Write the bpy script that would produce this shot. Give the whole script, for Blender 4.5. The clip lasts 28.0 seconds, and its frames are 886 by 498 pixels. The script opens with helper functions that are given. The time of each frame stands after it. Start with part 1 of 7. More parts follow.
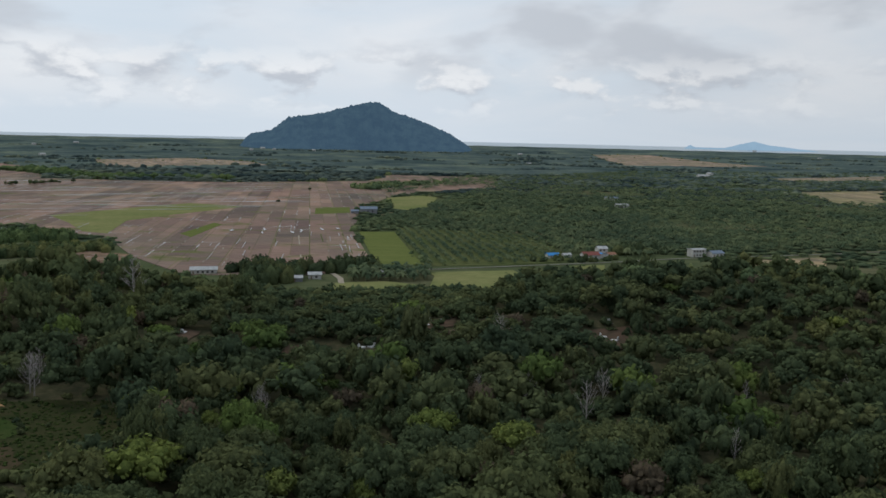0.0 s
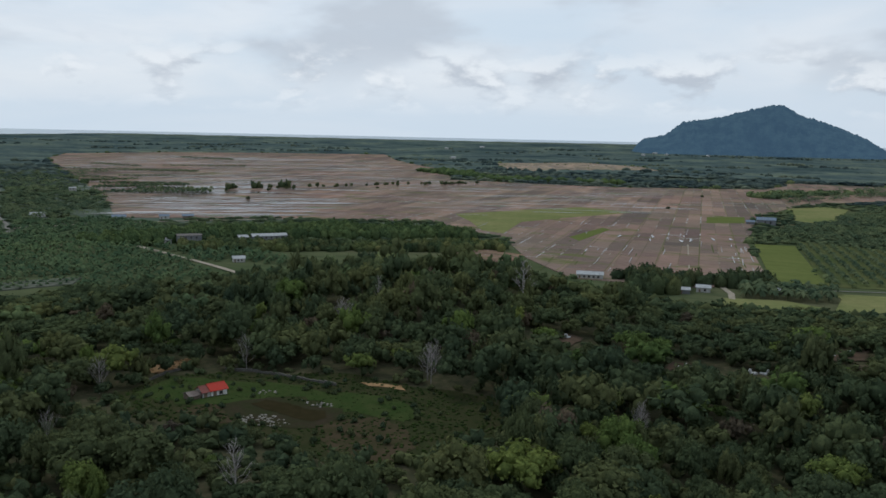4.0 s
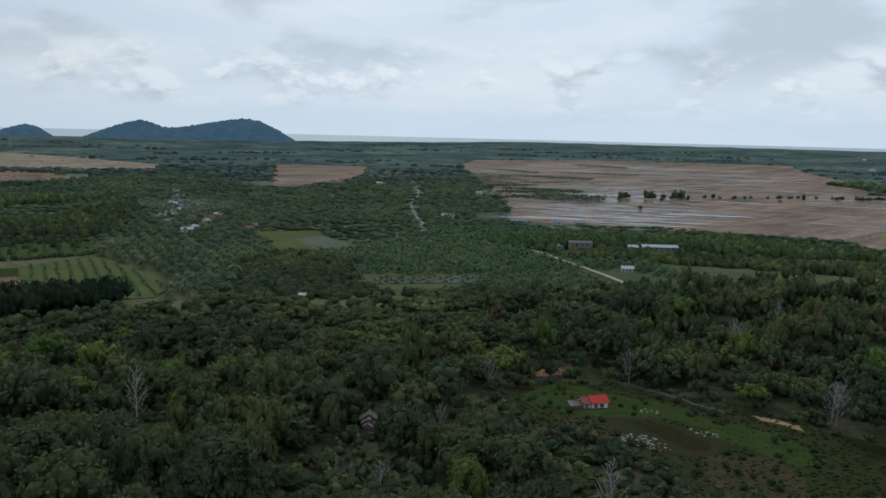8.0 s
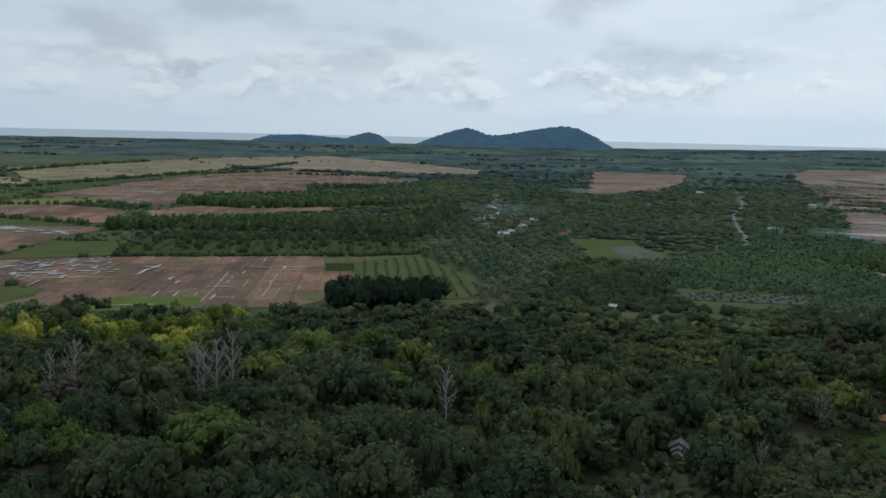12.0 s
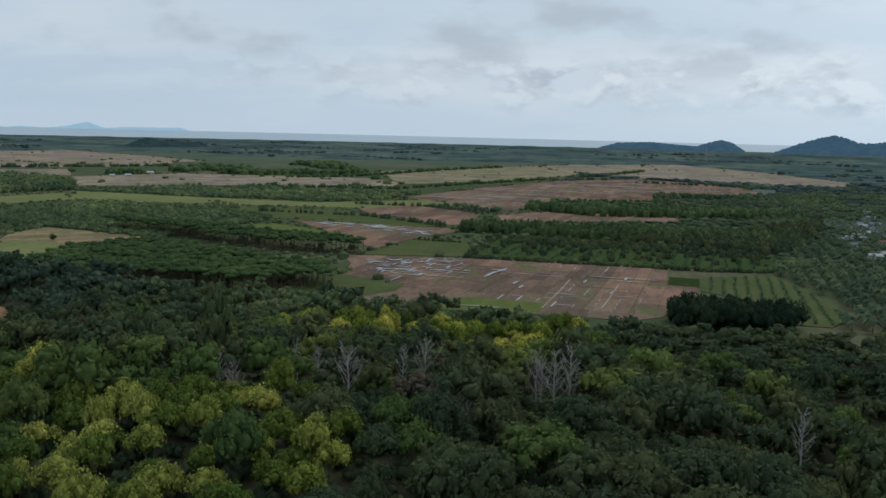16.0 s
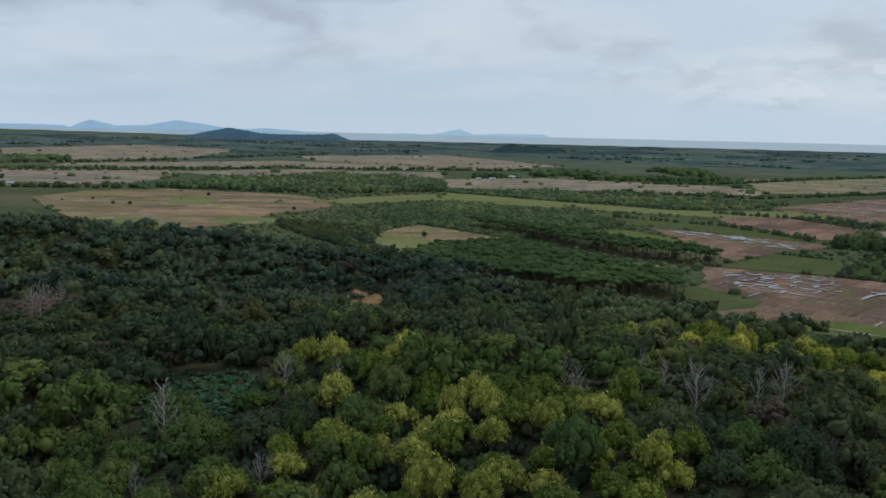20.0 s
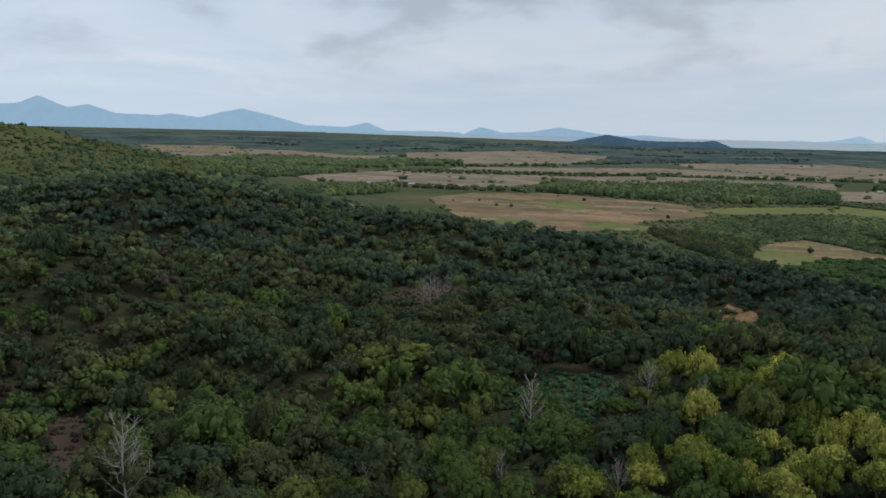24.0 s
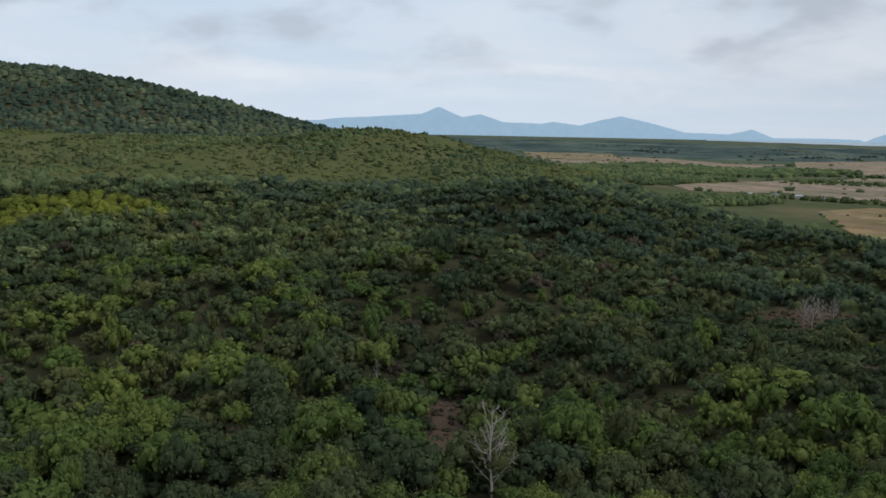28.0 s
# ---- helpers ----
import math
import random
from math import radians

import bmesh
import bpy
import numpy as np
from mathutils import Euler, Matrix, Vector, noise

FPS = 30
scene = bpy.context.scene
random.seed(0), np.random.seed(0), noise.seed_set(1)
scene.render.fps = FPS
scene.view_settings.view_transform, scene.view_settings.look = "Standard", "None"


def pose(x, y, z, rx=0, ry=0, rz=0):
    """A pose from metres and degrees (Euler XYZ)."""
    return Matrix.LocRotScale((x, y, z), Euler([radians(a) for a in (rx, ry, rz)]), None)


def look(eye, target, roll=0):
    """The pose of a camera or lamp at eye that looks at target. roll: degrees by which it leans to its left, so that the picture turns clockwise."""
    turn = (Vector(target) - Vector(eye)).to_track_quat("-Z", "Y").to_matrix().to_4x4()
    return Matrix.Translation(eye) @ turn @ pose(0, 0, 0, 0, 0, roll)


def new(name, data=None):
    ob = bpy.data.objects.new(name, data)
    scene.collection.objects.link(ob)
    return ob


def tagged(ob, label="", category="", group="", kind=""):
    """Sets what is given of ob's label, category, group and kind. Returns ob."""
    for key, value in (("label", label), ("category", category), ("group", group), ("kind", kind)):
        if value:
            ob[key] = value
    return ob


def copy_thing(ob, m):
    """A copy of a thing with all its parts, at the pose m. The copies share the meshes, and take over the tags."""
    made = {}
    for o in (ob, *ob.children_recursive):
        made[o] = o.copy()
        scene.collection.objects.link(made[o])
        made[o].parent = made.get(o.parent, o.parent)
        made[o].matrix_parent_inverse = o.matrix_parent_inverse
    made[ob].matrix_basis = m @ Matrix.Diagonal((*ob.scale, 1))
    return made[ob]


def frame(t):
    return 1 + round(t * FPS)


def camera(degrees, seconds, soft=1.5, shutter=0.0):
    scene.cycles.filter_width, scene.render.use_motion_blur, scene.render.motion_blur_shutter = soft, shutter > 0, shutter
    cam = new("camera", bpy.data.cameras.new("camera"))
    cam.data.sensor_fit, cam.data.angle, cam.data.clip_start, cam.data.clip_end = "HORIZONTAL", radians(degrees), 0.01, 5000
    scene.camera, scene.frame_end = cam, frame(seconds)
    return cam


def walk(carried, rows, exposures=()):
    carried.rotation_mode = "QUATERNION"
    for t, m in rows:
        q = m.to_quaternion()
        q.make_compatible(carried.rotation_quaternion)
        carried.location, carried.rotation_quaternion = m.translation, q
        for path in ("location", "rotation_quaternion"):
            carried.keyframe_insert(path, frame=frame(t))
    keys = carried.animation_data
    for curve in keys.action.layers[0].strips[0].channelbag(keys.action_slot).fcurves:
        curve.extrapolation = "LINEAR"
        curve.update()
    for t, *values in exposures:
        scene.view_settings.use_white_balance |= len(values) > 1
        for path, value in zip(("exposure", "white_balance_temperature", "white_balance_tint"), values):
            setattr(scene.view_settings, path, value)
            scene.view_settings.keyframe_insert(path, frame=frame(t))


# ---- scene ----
cam = camera(55.1, 28.0, soft=1.6)
ROWS = [
    (0.0, 0.00, -0.00, 80.00, 82.589, 0.000, 1.30),
    (0.5, -0.07, 0.70, 80.03, 82.540, 3.289, 1.24),
    (1.0, -0.17, 1.42, 80.05, 82.510, 6.624, 1.13),
    (1.5, -0.41, 2.22, 80.16, 82.460, 9.963, 1.27),
    (2.0, -0.73, 3.15, 80.30, 82.418, 13.227, 1.26),
    (2.5, -1.11, 4.16, 80.35, 82.400, 16.321, 1.25),
    (3.0, -1.49, 5.16, 80.39, 82.393, 19.449, 1.24),
    (3.5, -1.89, 6.00, 80.49, 82.363, 22.613, 1.26),
    (5.5, -3.49, 8.46, 80.49, 82.379, 35.586, 1.32),
    (6.0, -3.96, 9.03, 80.49, 82.380, 38.834, 1.34),
    (6.5, -4.50, 9.58, 80.57, 82.372, 42.096, 1.29),
    (7.0, -5.12, 10.08, 80.70, 82.361, 45.337, 1.28),
    (7.5, -5.82, 10.60, 80.76, 82.351, 48.588, 1.34),
    (8.0, -6.53, 11.13, 80.76, 82.336, 51.837, 1.41),
    (8.5, -7.27, 11.61, 80.76, 82.324, 54.865, 1.40),
    (9.0, -7.99, 12.12, 80.75, 82.330, 57.361, 1.40),
    (9.5, -8.80, 12.59, 80.76, 82.329, 59.852, 1.40),
    (10.0, -9.66, 13.09, 80.66, 82.339, 62.418, 1.41),
    (10.5, -10.52, 13.48, 80.62, 82.358, 64.872, 1.41),
    (11.0, -11.36, 13.85, 80.63, 82.358, 67.440, 1.40),
    (11.5, -12.16, 14.09, 80.68, 82.337, 70.134, 1.37),
    (12.0, -12.86, 14.21, 80.75, 82.326, 72.876, 1.34),
    (12.5, -13.46, 14.22, 80.88, 82.318, 75.634, 1.38),
    (14.5, -16.17, 14.35, 81.31, 82.307, 87.263, 1.34),
    (15.0, -16.85, 14.27, 81.42, 82.294, 90.130, 1.35),
    (15.5, -17.56, 14.13, 81.62, 82.296, 92.952, 1.38),
    (16.0, -18.24, 13.98, 81.76, 82.271, 95.817, 1.40),
    (16.5, -18.97, 13.86, 81.77, 82.276, 98.771, 1.42),
    (17.0, -19.80, 13.69, 81.73, 82.298, 101.635, 1.39),
    (17.5, -20.55, 13.47, 81.73, 82.434, 103.789, 1.40),
    (18.0, -20.91, 13.34, 81.82, 82.384, 106.955, 1.32),
    (18.5, -21.02, 13.37, 81.75, 82.198, 110.134, 1.28),
    (19.0, -21.01, 13.40, 81.62, 82.167, 113.303, 1.24),
    (19.5, -20.88, 13.33, 81.58, 82.164, 116.388, 1.28),
    (20.0, -20.71, 13.34, 81.63, 82.141, 119.460, 1.29),
    (20.5, -20.50, 13.37, 81.73, 82.124, 122.561, 1.28),
    (21.0, -20.32, 13.37, 81.82, 82.119, 125.408, 1.31),
    (21.5, -20.20, 13.47, 81.88, 82.091, 128.493, 1.33),
    (23.5, -19.84, 13.85, 81.92, 82.026, 141.138, 1.29),
    (24.0, -19.78, 13.92, 81.92, 82.044, 144.335, 1.29),
    (24.5, -19.78, 13.92, 81.98, 82.027, 147.518, 1.26),
    (25.0, -19.81, 13.99, 82.01, 82.024, 150.738, 1.22),
    (25.5, -19.78, 14.05, 82.06, 82.020, 153.920, 1.18),
    (26.0, -19.73, 14.16, 82.11, 82.009, 157.116, 1.17),
    (26.5, -19.69, 14.33, 82.20, 82.027, 160.309, 1.14),
    (27.0, -19.67, 14.57, 82.30, 82.033, 163.498, 1.14),
    (27.5, -19.60, 14.84, 82.40, 82.039, 166.381, 1.12),
    (28.0, -19.60, 15.11, 82.56, 82.037, 169.257, 1.07),
]
PATH = [(t, pose(x, y, z, rx, 0, rz) @ pose(0, 0, 0, 0, 0, roll)) for t, x, y, z, rx, rz, roll in ROWS]
walk(cam, PATH, [(0, 0.07, 6330, 9), (6, 0.03, 5950, 6), (11, 0.02, 5900, 5), (17, 0.01, 5860, 4), (19, 0.06, 5900, 5), (22, 0.07, 6040, 6), (28, 0.22, 6400, 9)])

# ---------------------------------------------------------------- light
SUN_YAW, SUN_UP = 58.0, 48.0


def build_world():
    w = bpy.data.worlds.new("overcast_sky")
    scene.world = w
    w.use_nodes = True
    nt = w.node_tree
    nt.nodes.clear()
    N, L = nt.nodes.new, nt.links.new
    out, bg = N("ShaderNodeOutputWorld"), N("ShaderNodeBackground")
    sky = N("ShaderNodeTexSky")
    sky.sky_type, sky.sun_disc = "NISHITA", False
    sky.sun_elevation, sky.sun_rotation = radians(SUN_UP), radians(-SUN_YAW)
    sky.air_density, sky.dust_density = 1.0, 2.0
    dim = N("ShaderNodeVectorMath")
    dim.operation = "SCALE"
    dim.inputs["Scale"].default_value = 0.075
    L(sky.outputs[0], dim.inputs[0])
    co, sep = N("ShaderNodeTexCoord"), N("ShaderNodeSeparateXYZ")
    L(co.outputs["Generated"], sep.inputs[0])
    up = N("ShaderNodeMath")
    up.operation = "MAXIMUM"
    up.inputs[1].default_value = 0.0
    L(sep.outputs["Z"], up.inputs[0])
    lay = N("ShaderNodeMath")
    lay.operation = "ADD"
    lay.inputs[1].default_value = 0.11
    L(up.outputs[0], lay.inputs[0])
    flat = N("ShaderNodeVectorMath")
    flat.operation = "MULTIPLY"
    flat.inputs[1].default_value = (1, 1, 0)
    L(co.outputs["Generated"], flat.inputs[0])
    div = N("ShaderNodeVectorMath")
    div.operation = "DIVIDE"
    L(flat.outputs[0], div.inputs[0])
    L(lay.outputs[0], div.inputs[1])

    def cloud_noise(vec, scale, detail, rough, off, squash=(1, 1, 1), warp=0.3):
        mp = N("ShaderNodeMapping")
        mp.inputs["Location"].default_value = off
        mp.inputs["Scale"].default_value = squash
        L(vec, mp.inputs["Vector"])
        n = N("ShaderNodeTexNoise")
        n.inputs["Scale"].default_value, n.inputs["Detail"].default_value = scale, detail
        n.inputs["Roughness"].default_value, n.inputs["Distortion"].default_value = rough, warp
        L(mp.outputs[0], n.inputs["Vector"])
        return n.outputs["Fac"]

    def ramp(v, lo, hi, to=(0.0, 1.0), smooth=True):
        r = N("ShaderNodeMapRange")
        if smooth:
            r.interpolation_type = "SMOOTHSTEP"
        for k, x in zip(("From Min", "From Max", "To Min", "To Max"), (lo, hi, *to)):
            r.inputs[k].default_value = x
        L(v, r.inputs["Value"])
        return r.outputs[0]

    def math2(op, p, q):
        m = N("ShaderNodeMath")
        m.operation = op
        for i, v in enumerate((p, q)):
            if isinstance(v, float):
                m.inputs[i].default_value = v
            else:
                L(v, m.inputs[i])
        return m.outputs[0]

    def mix(fac, a, b):
        m = N("ShaderNodeMix")
        m.data_type = "RGBA"
        if isinstance(fac, float):
            m.inputs[0].default_value = fac
        else:
            L(fac, m.inputs[0])
        for i, v in ((6, a), (7, b)):
            if isinstance(v, tuple):
                m.inputs[i].default_value = (*v, 1)
            else:
                L(v, m.inputs[i])
        return m.outputs[2]

    ray, sheet_co = co.outputs["Generated"], div.outputs[0]
    toward = N("ShaderNodeVectorMath")
    toward.operation = "DOT_PRODUCT"
    toward.inputs[1].default_value = (-math.sin(radians(35)), math.cos(radians(35)), 0)
    L(ray, toward.inputs[0])
    side = ramp(toward.outputs["Value"], -0.5, 0.6)
    # a high thin sheet with bluish gaps
    veil = mix(ramp(cloud_noise(sheet_co, 0.34, 5, 0.55, (3, 8, 0), (1, 1, 1), 0.6), 0.36, 0.64), (0.56, 0.65, 0.75), (0.74, 0.76, 0.80))
    veil = mix(0.90, dim.outputs[0], veil)
    # broad soft grey patches of stratus, higher up
    bars = ramp(cloud_noise(ray, 6.2, 4, 0.50, (1.1, 0.2, 0.3), (1, 1, 2.4), 0.1), 0.48, 0.66)
    wisp = ramp(cloud_noise(ray, 3.4, 6, 0.60, (4.1, 2.2, 0.3), (1, 1, 5.0), 0.5), 0.40, 0.66)
    high = ramp(up.outputs[0], 0.035, 0.105)
    low = mix(math2("MULTIPLY", wisp, 0.55), veil, (0.60, 0.645, 0.71))
    low = mix(math2("MULTIPLY", math2("MULTIPLY", bars, high), 0.85), low, (0.44, 0.475, 0.535))
    low = mix(math2("MULTIPLY", side, 0.22), low, (0.72, 0.74, 0.77))
    # small heaps of cumulus towards the sun: pale tops, grey flat bases
    heap = cloud_noise(ray, 14.0, 6, 0.55, (1.7, 0.4, 0.0), (1, 1, 2.1), 0.1)
    above = cloud_noise(ray, 14.0, 6, 0.55, (1.7, 0.4, 0.030), (1, 1, 2.1), 0.1)
    body = ramp(heap, 0.45, 0.60)
    lit = ramp(math2("SUBTRACT", heap, above), -0.10, 0.10)
    band = math2("MULTIPLY", ramp(up.outputs[0], 0.014, 0.04), ramp(up.outputs[0], 0.115, 0.06))
    heaps = mix(lit, (0.46, 0.49, 0.545), (0.77, 0.78, 0.80))
    amount = math2("MULTIPLY", math2("MULTIPLY", body, band), ramp(toward.outputs["Value"], 0.1, 0.75, (0.12, 0.92)))
    col = mix(amount, low, heaps)
    col = mix(ramp(up.outputs[0], 0.0, 0.075, (0.75, 0.0)), col, (0.575, 0.643, 0.72))
    bright = mix(side, (0.91, 0.92, 0.94), (1.0, 0.99, 0.975))
    final = N("ShaderNodeMix")
    final.data_type, final.blend_type = "RGBA", "MULTIPLY"
    final.inputs[0].default_value = 1.0
    L(col, final.inputs[6])
    L(bright, final.inputs[7])
    grey = N("ShaderNodeVectorMath")
    grey.operation = "DOT_PRODUCT"
    grey.inputs[1].default_value = (-math.sin(radians(112)), math.cos(radians(112)), 0)
    L(ray, grey.inputs[0])
    shade = N("ShaderNodeVectorMath")
    shade.operation = "SCALE"
    L(final.outputs[2], shade.inputs[0])
    L(ramp(grey.outputs["Value"], 0.55, 1.0, (1.0, 0.87)), shade.inputs["Scale"])
    dull = N("ShaderNodeVectorMath")
    dull.operation = "DOT_PRODUCT"
    dull.inputs[1].default_value = (-math.sin(radians(-40)), math.cos(radians(-40)), 0)
    L(ray, dull.inputs[0])
    faded = N("ShaderNodeVectorMath")
    faded.operation = "SCALE"
    L(shade.outputs[0], faded.inputs[0])
    L(ramp(dull.outputs["Value"], 0.70, 1.0, (1.0, 0.86)), faded.inputs["Scale"])
    L(faded.outputs[0], bg.inputs["Color"])
    bg.inputs["Strength"].default_value = 1.06
    L(bg.outputs[0], out.inputs["Surface"])


build_world()
sun = new("sun", bpy.data.lights.new("sun", "SUN"))
sun.data.energy, sun.data.angle, sun.data.color = 0.95, radians(20), (1.0, 0.95, 0.86)
yaw = radians(SUN_YAW)
sun.matrix_world = look((0, 0, 0), (math.sin(yaw) * math.cos(radians(SUN_UP)), -math.cos(yaw) * math.cos(radians(SUN_UP)), -math.sin(radians(SUN_UP))))


# ---------------------------------------------------------------- materials
class Mat:
    """A node material with a principled surface and short helpers."""

    def __init__(self, name, rough=0.8, metal=0.0, spec=0.3):
        self.m = bpy.data.materials.new(name)
        self.m.use_nodes = True
        self.t = self.m.node_tree
        self.b = self.t.nodes["Principled BSDF"]
        self.b.inputs["Roughness"].default_value = rough
        self.b.inputs["Metallic"].default_value = metal
        self.b.inputs["Specular IOR Level"].default_value = spec

    def n(self, kind, **values):
        nd = self.t.nodes.new(kind)
        for k, v in values.items():
            nd.inputs[k.replace("_", " ")].default_value = v
        return nd

    def link(self, a, b):
        self.t.links.new(a, b)

    def place(self):
        return self.n("ShaderNodeNewGeometry").outputs["Position"]

    def noise(self, scale, detail=4.0, rough=0.55, vec=None, stretch=None):
        nd = self.n("ShaderNodeTexNoise", Scale=scale, Detail=detail, Roughness=rough)
        v = vec or self.place()
        if stretch:
            mp = self.n("ShaderNodeMapping")
            mp.inputs["Rotation"].default_value = (0, 0, stretch[2])
            mp.inputs["Scale"].default_value = (stretch[0], stretch[1], 1)
            self.link(v, mp.inputs["Vector"])
            v = mp.outputs[0]
        self.link(v, nd.inputs["Vector"])
        return nd.outputs["Fac"]

    def ramp(self, fac, *stops):
        r = self.n("ShaderNodeValToRGB")
        el = r.color_ramp.elements
        while len(el) < len(stops):
            el.new(0.5)
        for e, (p, c) in zip(el, stops):
            e.position, e.color = p, (*c, 1)
        self.link(fac, r.inputs[0])
        return r.outputs[0]

    def mix(self, fac, a, b, mode="MIX"):
        m = self.n("ShaderNodeMix")
        m.data_type, m.blend_type = "RGBA", mode
        for i, v in ((0, fac), (6, a), (7, b)):
            if isinstance(v, float):
                m.inputs[i].default_value = v
            elif isinstance(v, tuple):
                m.inputs[i].default_value = (*v, 1)
            else:
                self.link(v, m.inputs[i])
        return m.outputs[2]

    def step(self, fac, lo, hi):
        r = self.n("ShaderNodeMapRange")
        r.inputs["From Min"].default_value, r.inputs["From Max"].default_value = lo, hi
        self.link(fac, r.inputs["Value"])
        return r.outputs[0]

    def color(self, c):
        if isinstance(c, tuple):
            self.b.inputs["Base Color"].default_value = (*c, 1)
        else:
            self.link(c, self.b.inputs["Base Color"])
        return self

    def bump(self, fac, strength, distance):
        nd = self.n("ShaderNodeBump", Strength=strength, Distance=distance)
        self.link(fac, nd.inputs["Height"])
        self.link(nd.outputs[0], self.b.inputs["Normal"])
        return self


def leaf_mat(name, dark, mid, light, source="tint", thin=0.27, fine=2.6, spread=0.22, tone=1.0, patch=0.0):
    dark, mid, light = [(r * tone * 1.23, g * tone * 1.175, b * tone * 1.68) for r, g, b in (dark, mid, light)]
    q = Mat(name, 0.9, spec=0.0)
    if source == "tint":
        at = q.n("ShaderNodeAttribute")
        at.attribute_name = "tint"
        per = at.outputs["Fac"]
    else:
        per = q.n("ShaderNodeObjectInfo").outputs["Random"]
    hue = q.ramp(per, (0.0, dark), (0.5, mid), (1.0, light))
    isl = q.n("ShaderNodeNewGeometry").outputs["Random Per Island"]
    grain = q.mix(q.step(isl, 0, 1), (1 - spread, 1 - spread * 0.9, 1 - spread), (1 + spread, 1 + spread * 0.85, 1 + spread * 0.5))
    c = q.mix(1.0, hue, grain, "MULTIPLY")
    big = q.ramp(q.noise(0.009, 4), (0.36, (0.80, 0.84, 0.88)), (0.64, (1.20, 1.15, 1.02)))
    c = q.mix(1.0, c, big, "MULTIPLY")
    if patch:
        stand = q.noise(patch, 5, 0.62)
        c = q.mix(1.0, c, q.ramp(stand, (0.36, (0.62, 0.68, 0.72)), (0.50, (1.0, 1.0, 1.0)), (0.64, (1.42, 1.32, 1.12))), "MULTIPLY")
    leafy = q.noise(fine, 3, 0.7)
    c = q.mix(1.0, c, q.ramp(leafy, (0.34, (0.80, 0.82, 0.85)), (0.66, (1.27, 1.23, 1.15))), "MULTIPLY")
    q.bump(leafy, 0.8, 0.2)
    q.color(c)
    tr = q.n("ShaderNodeBsdfTranslucent")
    q.link(c, tr.inputs["Color"])
    ms = q.n("ShaderNodeMixShader")
    ms.inputs[0].default_value = thin
    out = q.t.nodes["Material Output"]
    q.link(q.b.outputs[0], ms.inputs[1])
    q.link(tr.outputs[0], ms.inputs[2])
    q.link(ms.outputs[0], out.inputs["Surface"])
    return q.m


def plain_mat(name, a, b, scale=0.3, rough=0.8, metal=0.0, spec=0.0, bump=0.0, stretch=None):
    """A surface that varies between two colours at two scales."""
    q = Mat(name, rough, metal, spec)
    f = q.noise(scale, 5, 0.6, stretch=stretch)
    g = q.noise(scale * 9, 3, 0.6, stretch=stretch)
    c = q.mix(q.step(f, 0.32, 0.68), a, b)
    c = q.mix(1.0, c, q.ramp(g, (0.3, (0.86, 0.86, 0.86)), (0.7, (1.1, 1.1, 1.1))), "MULTIPLY")
    q.color(c)
    if bump:
        q.bump(g, 0.6, bump)
    return q.m


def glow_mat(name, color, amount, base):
    """Backdrop far off: own colour, with the haze in front of it added as emission."""
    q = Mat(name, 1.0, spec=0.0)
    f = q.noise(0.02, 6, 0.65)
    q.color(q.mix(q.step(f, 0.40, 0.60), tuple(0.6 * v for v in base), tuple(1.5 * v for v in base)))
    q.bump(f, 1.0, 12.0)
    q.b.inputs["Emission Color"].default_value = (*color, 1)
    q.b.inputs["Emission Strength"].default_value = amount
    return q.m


M = {}
M["leaf"] = leaf_mat("broadleaf_canopy", (0.045, 0.067, 0.029), (0.056, 0.078, 0.030), (0.082, 0.097, 0.033))
M["leaf_dark"] = leaf_mat("very_dark_canopy", (0.016, 0.028, 0.014), (0.022, 0.038, 0.018), (0.032, 0.050, 0.022))
# This deep green stands for the shade on the ridge.
M["leaf_shaded"] = leaf_mat("shaded_ridge_canopy", (0.042, 0.065, 0.034), (0.055, 0.083, 0.041), (0.070, 0.098, 0.046))
M["leaf_own"] = leaf_mat("broadleaf_crown", (0.045, 0.067, 0.029), (0.056, 0.078, 0.030), (0.082, 0.097, 0.033), "object")
M["leaf_light"] = leaf_mat("lighter_canopy", (0.066, 0.105, 0.026), (0.085, 0.125, 0.029), (0.114, 0.145, 0.034))
M["leaf_light_own"] = leaf_mat("lighter_crown", (0.066, 0.105, 0.026), (0.085, 0.125, 0.029), (0.114, 0.145, 0.034), "object")
M["leaf_teak"] = leaf_mat("bright_plantation_crowns", (0.054, 0.090, 0.028), (0.064, 0.104, 0.032), (0.077, 0.117, 0.037))
M["leaf_yellow"] = leaf_mat("yellow_green_crown", (0.080, 0.120, 0.022), (0.145, 0.185, 0.030), (0.350, 0.355, 0.066), "object", 0.3, spread=0.5)
M["leaf_tuft"] = leaf_mat("grass_tufts", (0.026, 0.046, 0.011), (0.037, 0.060, 0.014), (0.051, 0.071, 0.018), fine=3.0)
M["leaf_fresh"] = leaf_mat("fresh_broad_leaves", (0.045, 0.095, 0.036), (0.062, 0.120, 0.044), (0.082, 0.142, 0.050))
M["leaf_brown"] = leaf_mat("grey_brown_twigs", (0.060, 0.054, 0.030), (0.078, 0.068, 0.038), (0.095, 0.082, 0.046))
# Farther canopies: paler, and bluer on the ridge; haze put into the colour.
M["leaf_hill"] = leaf_mat("hillside_canopy", (0.050, 0.076, 0.030), (0.068, 0.098, 0.036), (0.098, 0.122, 0.043), fine=0.8, tone=1.3)
M["leaf_ridge"] = leaf_mat("ridge_canopy", (0.038, 0.062, 0.038), (0.052, 0.080, 0.044), (0.076, 0.100, 0.050), fine=0.35, tone=1.15, patch=0.006)
M["leaf_sunlit"] = leaf_mat("sunlit_thicket", (0.082, 0.112, 0.020), (0.120, 0.150, 0.024), (0.160, 0.180, 0.031))
